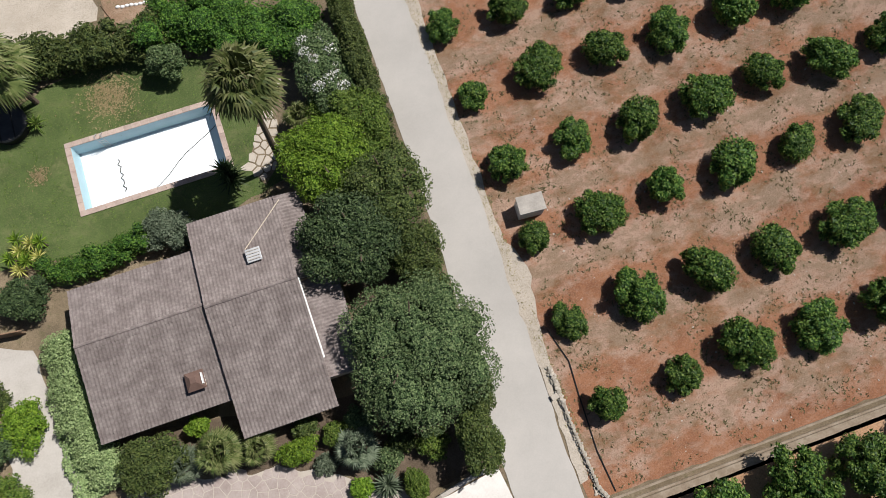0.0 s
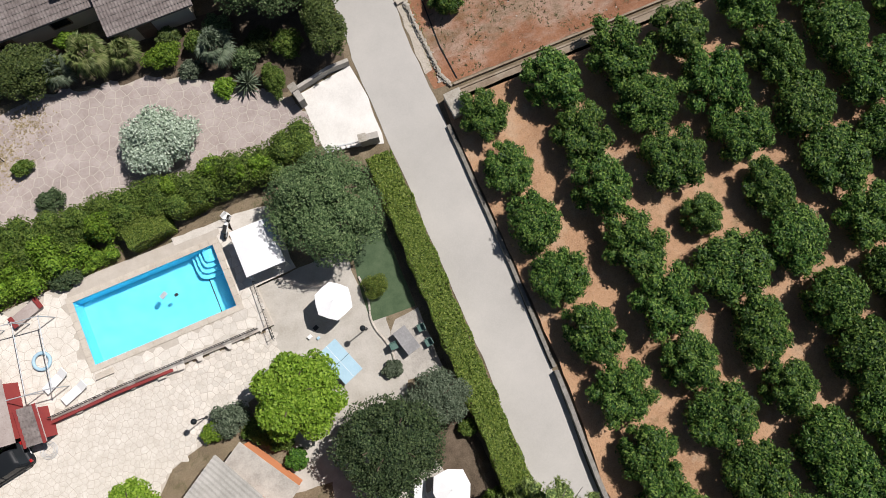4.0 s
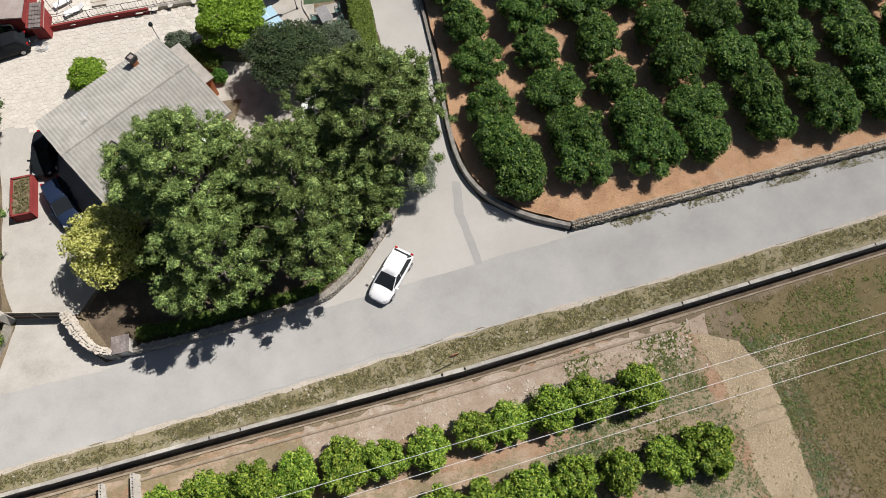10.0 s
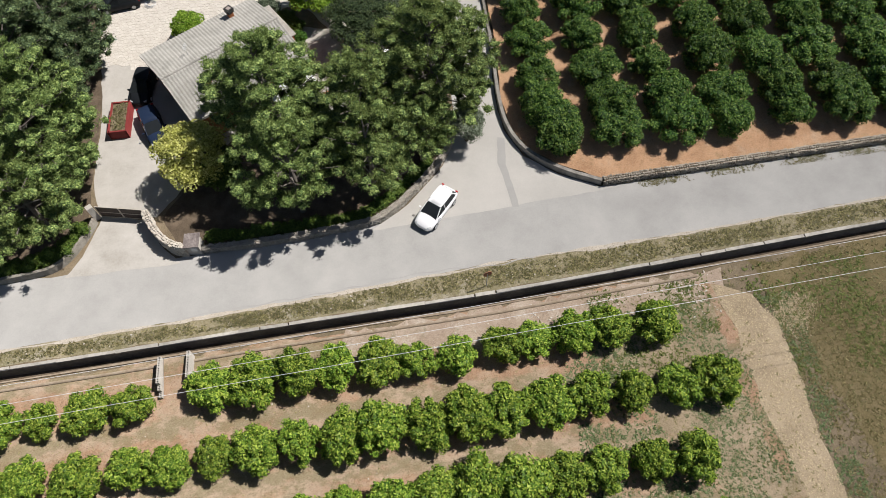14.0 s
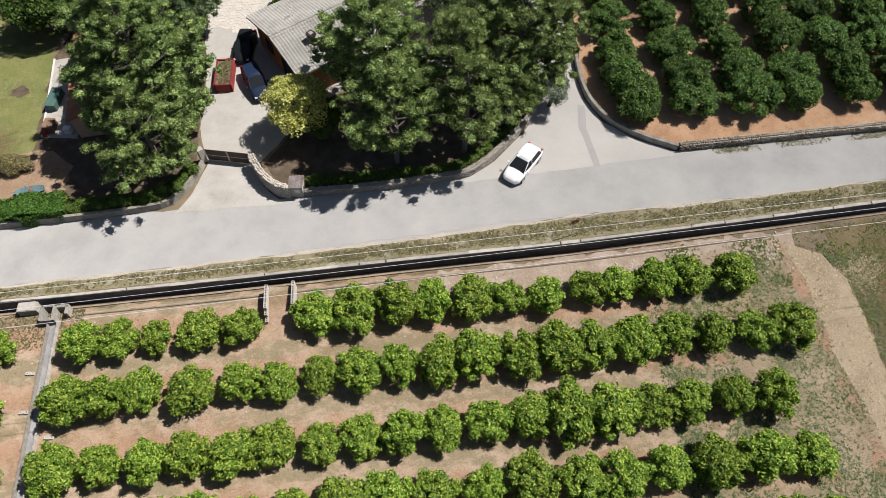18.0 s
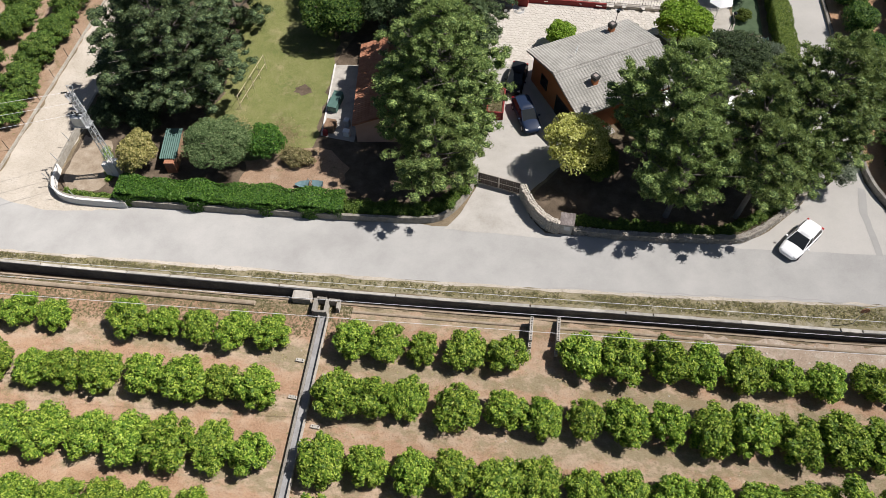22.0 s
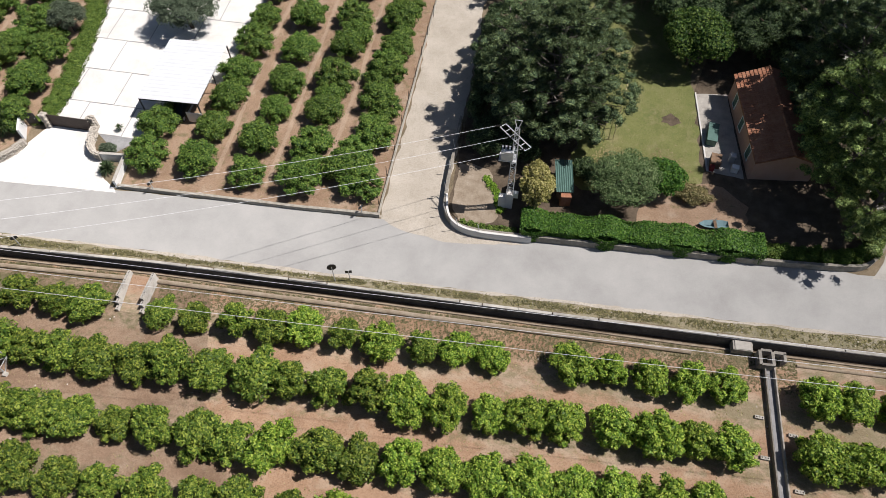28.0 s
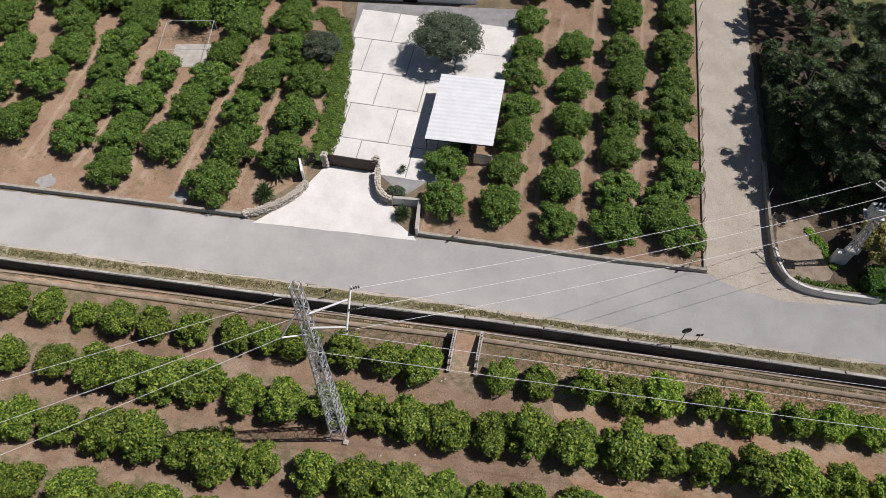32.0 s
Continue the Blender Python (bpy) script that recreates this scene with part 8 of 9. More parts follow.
def double_gate(name, a, b, h, mat, bars, label, solid=False):
    ob = thing(name, (*a, 0), label, "gate")
    A, B = Vector((0, 0, 0)), Vector((b[0] - a[0], b[1] - a[1], 0))
    ang = math.degrees(math.atan2(B.y, B.x))
    L = B.length
    for leaf in (0, 1):
        fr = bmesh.new()
        o, e = L * 0.5 * leaf + 0.04, L * 0.5 * (leaf + 1) - 0.04
        for x in (o, e):
            block((0.07, 0.06, h), (x, 0, 0.06), bm=fr)
        for zz in (0.08, h * 0.5, h):
            block((e - o, 0.05, 0.07), ((o + e) / 2, 0, zz), bm=fr)
        lf = part("gate_leaf", fr, mat, ob)
        lf.matrix_basis = pose(0, 0, 0, 0, 0, ang)
        n = bars
        for i in range(n):
            x = o + (e - o) * (i + 0.5) / n
            part("board", block(((e - o) / n * (0.98 if solid else 0.94), 0.03, h - 0.1), (x, 0.0, 0.12)), M_BROWN_GATE, lf)
    return ob


double_gate("garden_gate", (-27.35, -43.95), (-23.5, -44.75), 1.5, M_COPING, 9, "brown double gate in a pale frame")
plain_wall("gate_pier", [(-27.9, -44.2), (-27.5, -43.9)], 0.45, 1.7, M_CONCRETE, "short concrete gate pier")
# ivy-topped wall of the lawn garden
WALL_W = rounded([(-65.5, -38), (-65.4, -47.6), (-64.9, -49.6), (-63.6, -50.5), (-61.5, -50.75), (-57.2, -50.5), (-45.6, -49.95), (-31.6, -49.1), (-29.6, -48.3), (-28.0, -45.6), (-27.7, -44.5)], 2)
plain_wall("boundary_wall", WALL_W, 0.24, 0.75, M_STONE, "rough concrete boundary wall along the road")
plain_wall("whitewashed_wall", rounded([(-65.2, -47.4), (-64.75, -49.7), (-63.5, -50.72), (-61.5, -50.97), (-57.4, -50.75)], 2), 0.2, 0.82, M_WHITE_CONC, "whitewashed corner wall at the track")
clipped_hedge("ivy_hedge", [(-58.5, -49.4), (-51, -49.1), (-45, -48.8), (-38.5, -48.5)], 2.1, 1.45, L_IVY, "bright ivy hedge above the roadside wall", 330, (0.1, 0.24), 151, 0.24)
hedge("ivy_hedge", [(-38.2, -48.6), (-32, -48.1), (-30.2, -47.4), (-28.7, -45.4)], 1.5, 1.2, L_HEDGE, "shaded ivy hedge beside the gate", 220, (0.09, 0.18), 152, step=0.65)
hedge("ivy", [(-63.4, -49.9), (-61.0, -50.0), (-59.0, -49.9)], 0.7, 0.4, L_HEDGE, "thin ivy creeping over the corner wall", 160, (0.08, 0.16), 153)
hedge("ivy", [(-60.4, -47.8), (-61.0, -46.0), (-62.0, -44.6)], 0.8, 0.25, L_BRIGHT, "light green creeper on the bare ground", 120, (0.08, 0.16), 154)
hedge("garden_hedge", [(-18.2, -47.3), (-12, -47.2), (-6, -46.8), (-3.4, -45.2), (0.0, -42.2)], 1.1, 0.7, L_HEDGE, "low shaded hedge under the pines", 120, (0.1, 0.2), 155)
# fence posts on the corner wall
fc = thing("wire_fence", (-65.4, -46, 0), "leaning wire fence on the corner wall", "fence")
for k, (x, y) in enumerate([(0, 4), (0.05, 1.5), (0.1, -1.0), (0.4, -3.3), (1.7, -4.55), (3.6, -4.85)]):
    part("fence_post", rod((x, y, 0.7), (x - 0.15, y - 0.1, 1.9), 0.03, None, 6), M_METAL, fc)

# fields west of the dirt track
plain_wall("field_wall", [(-94.4, -51.3), (-86.8, -51.05), (-77.5, -50.75), (-70.6, -50.35)], 0.25, 0.45, M_STONE, "low stained concrete field wall along the road")
plain_wall("field_wall", [(-160, -54.5), (-131.6, -53.35), (-121.2, -52.85), (-109.5, -52.3)], 0.25, 0.5, M_STONE, "low stained concrete field wall along the road")
plain_wall("field_kerb", [(-70.75, -50.2), (-71.0, -30), (-71.4, 0)], 0.16, 0.22, M_STONE, "low kerb between orchard and dirt track")
fw = thing("wire_fence", (-71.0, -30, 0), "thin wire fence along the dirt track", "fence")
for k in range(11):
    part("fence_post", rod((0.0, -19 + 3.2 * k, 0), (0.0, -19 + 3.2 * k, 1.35), 0.03, None, 6), M_DARK_METAL, fw)
rubble_wall("flared_stone_wall", rounded([(-109.4, -52.3), (-107.4, -51.2), (-105.9, -49.6), (-105.2, -47.9)], 1), 0.5, 0.75, "pale flared stone wall at the entrance", 90, 6, stone=0.21, mat=M_STONE_PALE)
rubble_wall("flared_stone_wall", rounded([(-99.3, -45.6), (-99.0, -47.2), (-98.2, -48.3), (-97.2, -48.6)], 1), 0.45, 1.0, "pale curved stone wall at the entrance", 80, 7, stone=0.21, mat=M_STONE_PALE)
plain_wall("planter_wall", [(-97.2, -48.5), (-94.9, -48.3), (-94.5, -51.4)], 0.22, 0.95, M_WHITE, "white planter wall beside the entrance", coping=M_CONCRETE)
for x, y in ((-104.2, -45.4), (-99.6, -45.0)):
    rubble_wall("gate_pillar", [(x, y - 0.2), (x, y + 0.35)], 0.55, 1.7, "pale stone gate pillar", 20, 8 + int(-x), stone=0.28, mat=M_STONE_PALE)
eg = thing("sliding_gate", (-104, -45.4, 0), "dark brown slatted sliding gate", "gate")
part("frame", block((4.3, 0.06, 0.1), (2.2, 0.05, 0.05)), M_BROWN_GATE, eg)
part("frame", block((4.3, 0.06, 0.1), (2.2, 0.05, 1.45)), M_BROWN_GATE, eg)
for k in range(9):
    part("slat", block((4.3, 0.035, 0.13), (2.2, 0.05, 0.17 + 0.145 * k)), M_BROWN_GATE, eg)
pg = thing("garden_door", (-105.6, -45.6, 0), "dark metal pedestrian door by the gate", "door", turn=8)
part("leaf", block((1.1, 0.06, 1.6), (0, 0, 0.05)), M_DARK_METAL, pg)
part("handle", block((0.04, 0.1, 0.14), (0.42, -0.06, 0.95)), M_METAL, pg)
plain_wall("white_panel_wall", [(-106.4, -45.9), (-105.6, -47.6)], 0.18, 1.5, M_WHITE, "short white wall beside the entrance")

# forecourt slabs
fore = sheet_area("forecourt", [(-107.4, -22.4), (-89.6, -20.2), (-89.8, -33.5), (-94.0, -44.5), (-96.5, -47.5), (-99.4, -45.4), (-104.3, -45.2), (-105.2, -38), (-106.4, -30)], 0.018, M_CONCRETE_DARK,
                  "pale concrete forecourt laid in large slabs", "forecourt", 0.03, 61)
ROWS_D = [(-45.6, -41.8, [-104.6, -101.8, -96.9, -93.4]), (-41.8, -37.3, [-105.0, -104.1, -99.4, -94.8, -91.6]), (-37.3, -32.8, [-105.6, -102.0, -97.6, -93.2, -89.9]),
          (-32.8, -28.0, [-106.2, -104.4, -99.8, -95.2, -89.9]), (-28.0, -23.4, [-107.0, -106.6, -102.4, -98.0, -93.6, -89.8])]
for ya, yb, row in ROWS_D:
    for xa, xb in zip(row, row[1:]):
        if xb - xa < 0.6:
            continue
        part("concrete_slab", block((xb - xa - 0.09, yb - ya - 0.09, 0.05), ((xa + xb) / 2, (ya + yb) / 2, 0.0), (0, 0, 0.6), 0.012), M_WHITE_CONC, fore)
sheet_area("apron", [(-108.6, -52.75), (-106.4, -50.4), (-105.1, -47.6), (-104.2, -45.4), (-99.5, -45.3), (-98.7, -47.8), (-97.0, -49.0), (-94.4, -51.9)], 0.044, M_WHITE_CONC, "white concrete entrance apron", "driveway", 0.03, 62)
sheet_area("bed", [(-97.0, -48.7), (-94.7, -48.5), (-94.6, -51.6), (-96.6, -50.4)], 0.050, M_GROUND, "gravel planting bed beside the entrance", "bed", 0.04, 63)
rosette_plant("cycad", -96.0, -49.8, 1.0, 2, "spiky green cycad beside the white wall", 161, L_BROAD, 0.05, 0.3, 60, 0.5)
shrub("lavender", -97.2, -47.3, 0.9, 0.55, 0.6, L_OLIVE, "low grey-green bush behind the stone wall", 162, 600)
rosette_plant("potted_yucca", -97.2, -44.8, 0.55, 1, "small dark yucca in the forecourt", 163, L_DARK, 0.05, 0.1, 40, 0.4)
rosette_plant("palm_bush", -107.6, -46.6, 1.7, 4, "large dark palm bush by the stone wall", 164, L_DARK, 0, 0.7, 60, 1.4)
rosette_plant("palm_bush", -108.3, -49.8, 1.1, 3, "dark spiky bush at the field's edge", 165, L_DARK, 0, 0.5, 46, 0.5)
hedge("grove_hedge", [(-110.6, -24.8), (-108.4, -26.6), (-106.9, -30.5), (-105.8, -36), (-105.2, -40), (-105.0, -44.4)], 2.3, 0.3, L_HEDGE, "dark ground-cover strip along the forecourt", 170, (0.1, 0.2), 166)

cp = thing("carport", (-92.65, -38.4, 0), "white corrugated carport on slim dark posts", "carport", turn=1.0)
n = 17
vv, ff = [], []
for i in range(n * 4 + 1):
    y = -4.2 + 8.4 * i / (n * 4)
    h = 0.04 if (i % 4) in (1, 2) else 0.0
    vv += [(-3.05, y, 2.42 + h), (3.05, y, 2.62 + h)]
ff = [(2 * i, 2 * i + 1, 2 * i + 3, 2 * i + 2) for i in range(n * 4)]
rf = put("roof_sheet", mesh_of("roof_sheet", vv, ff, [M_SHEETING]), cp)
sd = rf.modifiers.new("thick", "SOLIDIFY")
sd.thickness = 0.03
for y in (-4.15, 4.15):
    part("beam", block((6.0, 0.1, 0.16), (0, y * 0.97, 2.24), (0, -1.9, 0)), M_DARK_METAL, cp)
for x in (-2.9, 2.9):
    part("beam", block((0.1, 8.3, 0.16), (x * 0.96, 0, 2.2 + 0.033 * (x + 2.9))), M_DARK_METAL, cp)
    for y in (-4.1, 0, 4.1):
        part("post", block((0.1, 0.1, 2.3 + 0.033 * (x + 2.9)), (x, y, 0)), M_DARK_METAL, cp)
part("back_panel", block((1.6, 0.06, 1.2), (2.2, -4.2, 0.1)), M_WHITE, cp)
make_car(-92.5, -41.2, 0.02, -92, M_CAR_DARK, "dark car parked under the white carport", 4.3)
# concrete pad with a pole frame, and a branch heap, between the trees
tp_ = thing("greenhouse_frame", (-122.2, -33.2, 0), "grey concrete pad within a bare pole frame", "greenhouse", turn=12)
part("concrete_pad", block((3.8, 3.4, 0.08), (0, -0.8, 0), (0, 0, 0), 0.03), M_CONCRETE, tp_)
for sx in (-2.4, 2.4):
    for sy in (-2.2, 2.2):
        part("pole", rod((sx, sy, 0), (sx, sy, 2.0), 0.03, None, 6), M_METAL, tp_)
for sy in (-2.2, 2.2):
    part("pole", rod((-2.4, sy, 2.0), (2.4, sy, 2.0), 0.025, None, 6), M_METAL, tp_)
for sx in (-2.4, 2.4):
    part("pole", rod((sx, -2.2, 2.0), (sx, 2.2, 2.0), 0.025, None, 6), M_METAL, tp_)
wp = thing("brush_pile", (-123.0, -31.2, 0), "heap of dry cut branches", "brush pile")
bm = bmesh.new()
rng_b = random.Random(9)
for k in range(70):
    a = rng_b.uniform(0, 6.28)
    c0 = Vector((rng_b.uniform(-1.6, 1.6), rng_b.uniform(-0.8, 0.8), rng_b.uniform(0.05, 0.5)))
    d0 = Vector((math.cos(a), math.sin(a), rng_b.uniform(-0.2, 0.3))) * rng_b.uniform(0.3, 0.7)
    rod(c0 - d0, c0 + d0, 0.025, 0.012, 4, bm)
part("branch_heap", bm, M_BARK, wp)
ash_m = material("grey_ash", [(0.25, 0.24, 0.23), (0.4, 0.39, 0.38)], 0.5, 0.95, 0.5, 10.0)
for k, (x, y) in enumerate(((-128.3, -52.0), (-115.8, -51.2), (-45.8, -34.4))):
    sheet_area("ash_patch", [(x + (0.9 + 0.2 * math.sin(3 * i)) * math.cos(i * 0.524), y + (0.7 + 0.2 * math.cos(2 * i)) * math.sin(i * 0.524)) for i in range(12)], 0.03, ash_m if k < 2 else M_DARK_EARTH, "patch of grey bonfire ash", "ash", 0.08, 64 + k, (), 0.4)

for k, (x, ya, yb) in enumerate(((-76.0, -49, -16), (-80.9, -49, -14), (-85.9, -48, -20), (-110.5, -50, -30), (-115.6, -50, -32), (-120.6, -50, -38), (-125.8, -50, -36), (-131.0, -50, -34))):
    for s in (-0.75, 0.75):
        line = [(x + s + 0.25 * math.sin(0.3 * q + k), ya + (yb - ya) * q / 14) for q in range(15)]
        area("wheel_track", offset_line(line, 0.2) + offset_line(line, -0.2)[::-1], 0.022, M_WHEEL, "pale wheel track between the tree rows", "track", 0.07, 300 + k)

# ---- garden with the worn lawn ----
sheet_area("lawn", [(-56, -44), (-44, -44.5), (-42.9, -41.5), (-43.5, -30.2), (-44.5, -20), (-46, 0), (-56, 0), (-55, -24), (-53.5, -36)], 0.012, M_LAWN_DRY, "worn olive-green lawn with dry patches", "lawn", 0.3, 71)
sheet_area("bed", [(-65.1, -30), (-64.9, -49.2), (-63.2, -50.3), (-57, -50.2), (-45.6, -49.6), (-31.7, -48.8), (-29.8, -48), (-28.4, -45.4), (-28.7, -33), (-29.5, -17), (-40, -17), (-43.6, -30.5), (-44, -44.2), (-56, -43.8), (-53.5, -36), (-55, -24), (-56, -10), (-65.4, -10)], 0.008, M_DARK_EARTH,
           "dry earth under the pines, coloured dark for shade", "bed", 0.1, 72)
# Enlarged paler patch: sunlit ground put into colour amid the dark bed.
sheet_area("dirt_patch", [(-48.5, -47.6), (-43, -47.4), (-39.6, -47.2), (-39.2, -43.6), (-41.6, -41.6), (-45, -42.4), (-48.6, -44.4)], 0.018, M_SOIL_WEST, "bare reddish earth, enlarged and paler for a sunlit patch", "ground", 0.3, 73)
sheet_area("dirt_patch", [(-64.9, -43), (-62, -43.4), (-60.8, -46.4), (-60.6, -49.4), (-63.2, -50.0), (-64.6, -48.4)], 0.018, M_EARTHEN, "grey trodden earth round the power pole", "ground", 0.2, 74)
sheet_area("patio", [(-43.4, -30.4), (-40.4, -30.0), (-39.3, -40.6), (-42.5, -40.2)], 0.03, M_CONCRETE, "narrow concrete patio beside the salmon house", "patio", 0.04, 75)
plain_wall("patio_kerb", [(-43.45, -30.3), (-42.55, -40.2)], 0.14, 0.12, M_WHITE_CONC, "pale kerb along the patio")
for k, (x, y, w, d, h, mt, nm, lb) in enumerate([(-42.1, -36.0, 0.9, 2.2, 0.75, M_GREEN_SHEET, "covered_table", "garden table under a green cover"), (-41.9, -39.2, 0.9, 1.2, 0.7, M_WOOD, "garden_bench", "wooden bench on the patio"),
                                                 (-40.4, -38.6, 0.5, 0.5, 0.8, M_METAL, "gas_grill", "small metal grill beside the wall"), (-40.2, -39.8, 0.6, 0.5, 0.6, M_WHITE, "storage_box", "white storage box beside the wall"), (-42.2, -40.0, 0.4, 0.4, 0.5, M_RED_WALL, "flower_pot", "red flower pot on the patio")]):
    o = thing(nm, (x, y, 0.03), lb, nm.split("_")[-1], turn=-7)
    part("body", block((w, d, h), (0, 0, 0), (0, 0, 0), 0.05), mt, o)
    part("top", block((w * 1.04, d * 1.04, 0.04), (0, 0, h), (0, 0, 0), 0.015), mt, o)
boat = thing("boat", (-42.2, -46.3, 0.02), "upturned pale blue dinghy with a small mast", "boat", turn=8)
hull = [[(x, w * c, 0.32 - 0.3 * (1 - abs(c)) * k) for c in (-1, -0.6, 0, 0.6, 1)] for x, w, k in ((-1.3, 0.05, 0.2), (-0.8, 0.36, 0.8), (0, 0.45, 1.0), (0.8, 0.40, 1.0), (1.2, 0.3, 0.9))]
part("hull", loft(hull), M_DULL_BLUE, boat)
part("thwart", block((0.25, 0.8, 0.04), (0.1, 0, 0.26)), M_WOOD, boat)
for s in (-0.25, 0.25):
    part("stay", rod((s, 0, 0.3), (0.0, 0.1, 1.0), 0.02, None, 5), M_METAL, boat)
hut = thing("shed", (-55.3, -44.4, 0), "narrow shed with a green corrugated roof and brick front", "shed", turn=8)
part("body", block((1.1, 3.0, 1.4), (0, 0.2, 0)), M_WOOD, hut)
part("brick_front", block((0.9, 0.7, 1.3), (0.1, -1.7, 0), (0, 0, 0), 0.02), M_ROOF_C, hut)
vv, ff = [], []
for i in range(33):
    x = -0.75 + 1.5 * i / 32
    h = 0.03 * math.cos(math.pi * i / 2)
    vv += [(x, -1.6, 1.45 + h), (x, 1.8, 1.75 + h)]
ff = [(2 * i, 2 * i + 2, 2 * i + 3, 2 * i + 1) for i in range(32)]
rs = put("roof_sheet", mesh_of("roof_sheet", vv, ff, [M_GREEN_SHEET]), hut)
sd = rs.modifiers.new("thick", "SOLIDIFY")
sd.thickness = 0.02
goal = thing("trellis", (-50.7, -34.8, 0), "bleached wooden trellis frame beside the lawn", "trellis", turn=82)
for k in range(5):
    part("post", rod((-3 + 1.5 * k, 0, 0), (-3 + 1.5 * k, 0, 1.8), 0.035, None, 6), M_PALE_WOOD, goal)
for zz in (0.7, 1.75):
    part("rail", rod((-3, 0, zz), (3, 0, zz), 0.03, None, 6), M_PALE_WOOD, goal)
shrub("shrub", -44.0, -43.6, 1.7, 1.1, 1.1, L_WEED, "loose dry-leaved shrub beside the lawn", 171, 900)
shrub("shrub", -62.6, -40.6, 2.0, 2.4, 2.6, L_BROAD, "dark bush beside the dirt track", 172, 2400)
shrub("shrub", -59.2, -41.2, 1.8, 1.6, 2.2, L_DARK, "dark bush in the shade of the pines", 173, 1600)
shrub("shrub", -53.6, -42.6, 1.2, 1.2, 1.6, L_DARK, "dark bush behind the shed", 174, 1000)
hedge("track_hedge", [(-64.4, -23), (-64.3, -30), (-64.2, -37.5)], 1.6, 2.6, L_BROAD, "tall rough hedge along the dirt track", 130, (0.12, 0.26), 175, step=0.8, lumpy=0.25)

# ---- power pole, pylon, cables ----
def lattice(parent, base, top, w0, w1, panels, mat, r=0.035, name="leg", brace="brace", faces=4):
    """A square lattice mast."""
    base, top = Vector(base), Vector(top)
    cs = []
    for k in range(panels + 1):
        t = k / panels
        c, w = base.lerp(top, t), w0 + (w1 - w0) * t
        cs.append([c + Vector((sx * w / 2, sy * w / 2, 0)) for sx, sy in ((-1, -1), (1, -1), (1, 1), (-1, 1))])
    for i in range(4):
        part(name, rod(cs[0][i], cs[-1][i], r * 1.4, r * 1.1, 5), mat, parent)
    for k in range(panels):
        for i in range(4):
            j = (i + 1) % 4
            a, b = (cs[k][i], cs[k + 1][j]) if (k + i) % 2 else (cs[k][j], cs[k + 1][i])
            part(brace, rod(a, b, r * 0.7, None, 4), mat, parent)
            part("cross_bar", rod(cs[k + 1][i], cs[k + 1][j], r * 0.6, None, 4), mat, parent)
    return cs


def insulator(parent, a, b, name="insulator"):
    a, b = Vector(a), Vector(b)
    bm = bmesh.new()
    for k in range(4):
        rod(a.lerp(b, k / 4), a.lerp(b, (k + 0.6) / 4), 0.09, 0.05, 8, bm)
    part(name, bm, M_DARK_METAL, parent)


pyl = thing("lattice_pylon", (-96.4, -68.75, LOW), "tall galvanised lattice pylon among citrus trees", "pylon")
lattice(pyl, (0, 0, 0), (0.3, 0.5, 20.4), 1.0, 0.42, 24, M_METAL, 0.038)
for k, (x, y) in enumerate(((-0.62, -0.62), (0.62, -0.62), (0.62, 0.62), (-0.62, 0.62))):
    part("footing", block((0.35, 0.35, 0.3), (x, y, -0.05), (0, 0, 0), 0.03), M_CONCRETE, pyl)
for zz in (17.4, 16.0):
    part("cross_arm", rod((0.25, 0.4, zz), (2.3, 1.6 - 0.9 * (zz < 17), zz + 0.3), 0.06, None, 6), M_WHITE, pyl)
part("cross_arm", rod((2.35, 2.2, 18.1), (2.35, 0.4, 16.0), 0.06, None, 6), M_WHITE, pyl)
part("cross_arm", rod((0.2, 0.2, 15.6), (-0.9, -0.5, 16.2), 0.045, None, 6), M_WHITE, pyl)
part("cross_arm", rod((-0.9, -0.5, 16.2), (0.2, 0.2, 18.4), 0.04, None, 6), M_WHITE, pyl)
for q in ((2.35, 2.1, 18.0), (2.35, 1.3, 17.1), (2.35, 0.5, 16.2)):
    insulator(pyl, q, (q[0] + 0.45, q[1] + 0.25, q[2] - 0.05))

pole = thing("power_pole", (-59.75, -47.2, 0), "narrow lattice power pole with a transformer", "pole")
lattice(pole, (0, 0, 1.2), (0, 0.1, 9.6), 0.5, 0.32, 16, M_METAL, 0.03)
part("base_block", block((0.65, 0.6, 1.9), (0, 0, -0.02), (0, 0, 0), 0.03), M_WHITE_CONC, pole)
part("meter_cabinet", block((0.45, 0.3, 0.7), (0.5, 0.05, 1.3), (0, 0, 0), 0.03), M_WHITE, pole)
part("transformer", block((1.0, 0.75, 1.0), (-0.55, -0.05, 6.4), (0, 0, 0), 0.05), M_METAL, pole)
for k in range(3):
    insulator(pole, (-0.85 + 0.3 * k, -0.05, 7.4), (-0.85 + 0.3 * k, -0.05, 7.8))
part("platform", block((1.4, 0.9, 0.08), (-0.5, 0, 6.3)), M_METAL, pole)
for o in (-0.2, 0.2):
    part("cross_arm", rod((-1.2 + o, 1.15 + o, 8.7), (1.0 + o, -0.95 + o, 8.7), 0.045, None, 6), M_METAL, pole)
for q in range(6):
    c0 = Vector((-1.2 + 0.44 * q, 1.15 - 0.42 * q, 8.7))
    part("arm_brace", rod(c0 + Vector((-0.2, -0.2, 0)), c0 + Vector((0.2, 0.2, 0)), 0.025, None, 5), M_METAL, pole)
for sx in (-0.28, 0.28):
    part("fork", rod((0, 0.1, 9.5), (sx, 0.35, 10.3), 0.035, None, 6), M_METAL, pole)
part("fork", rod((-0.28, 0.35, 10.3), (0.28, 0.35, 10.3), 0.03, None, 6), M_METAL, pole)
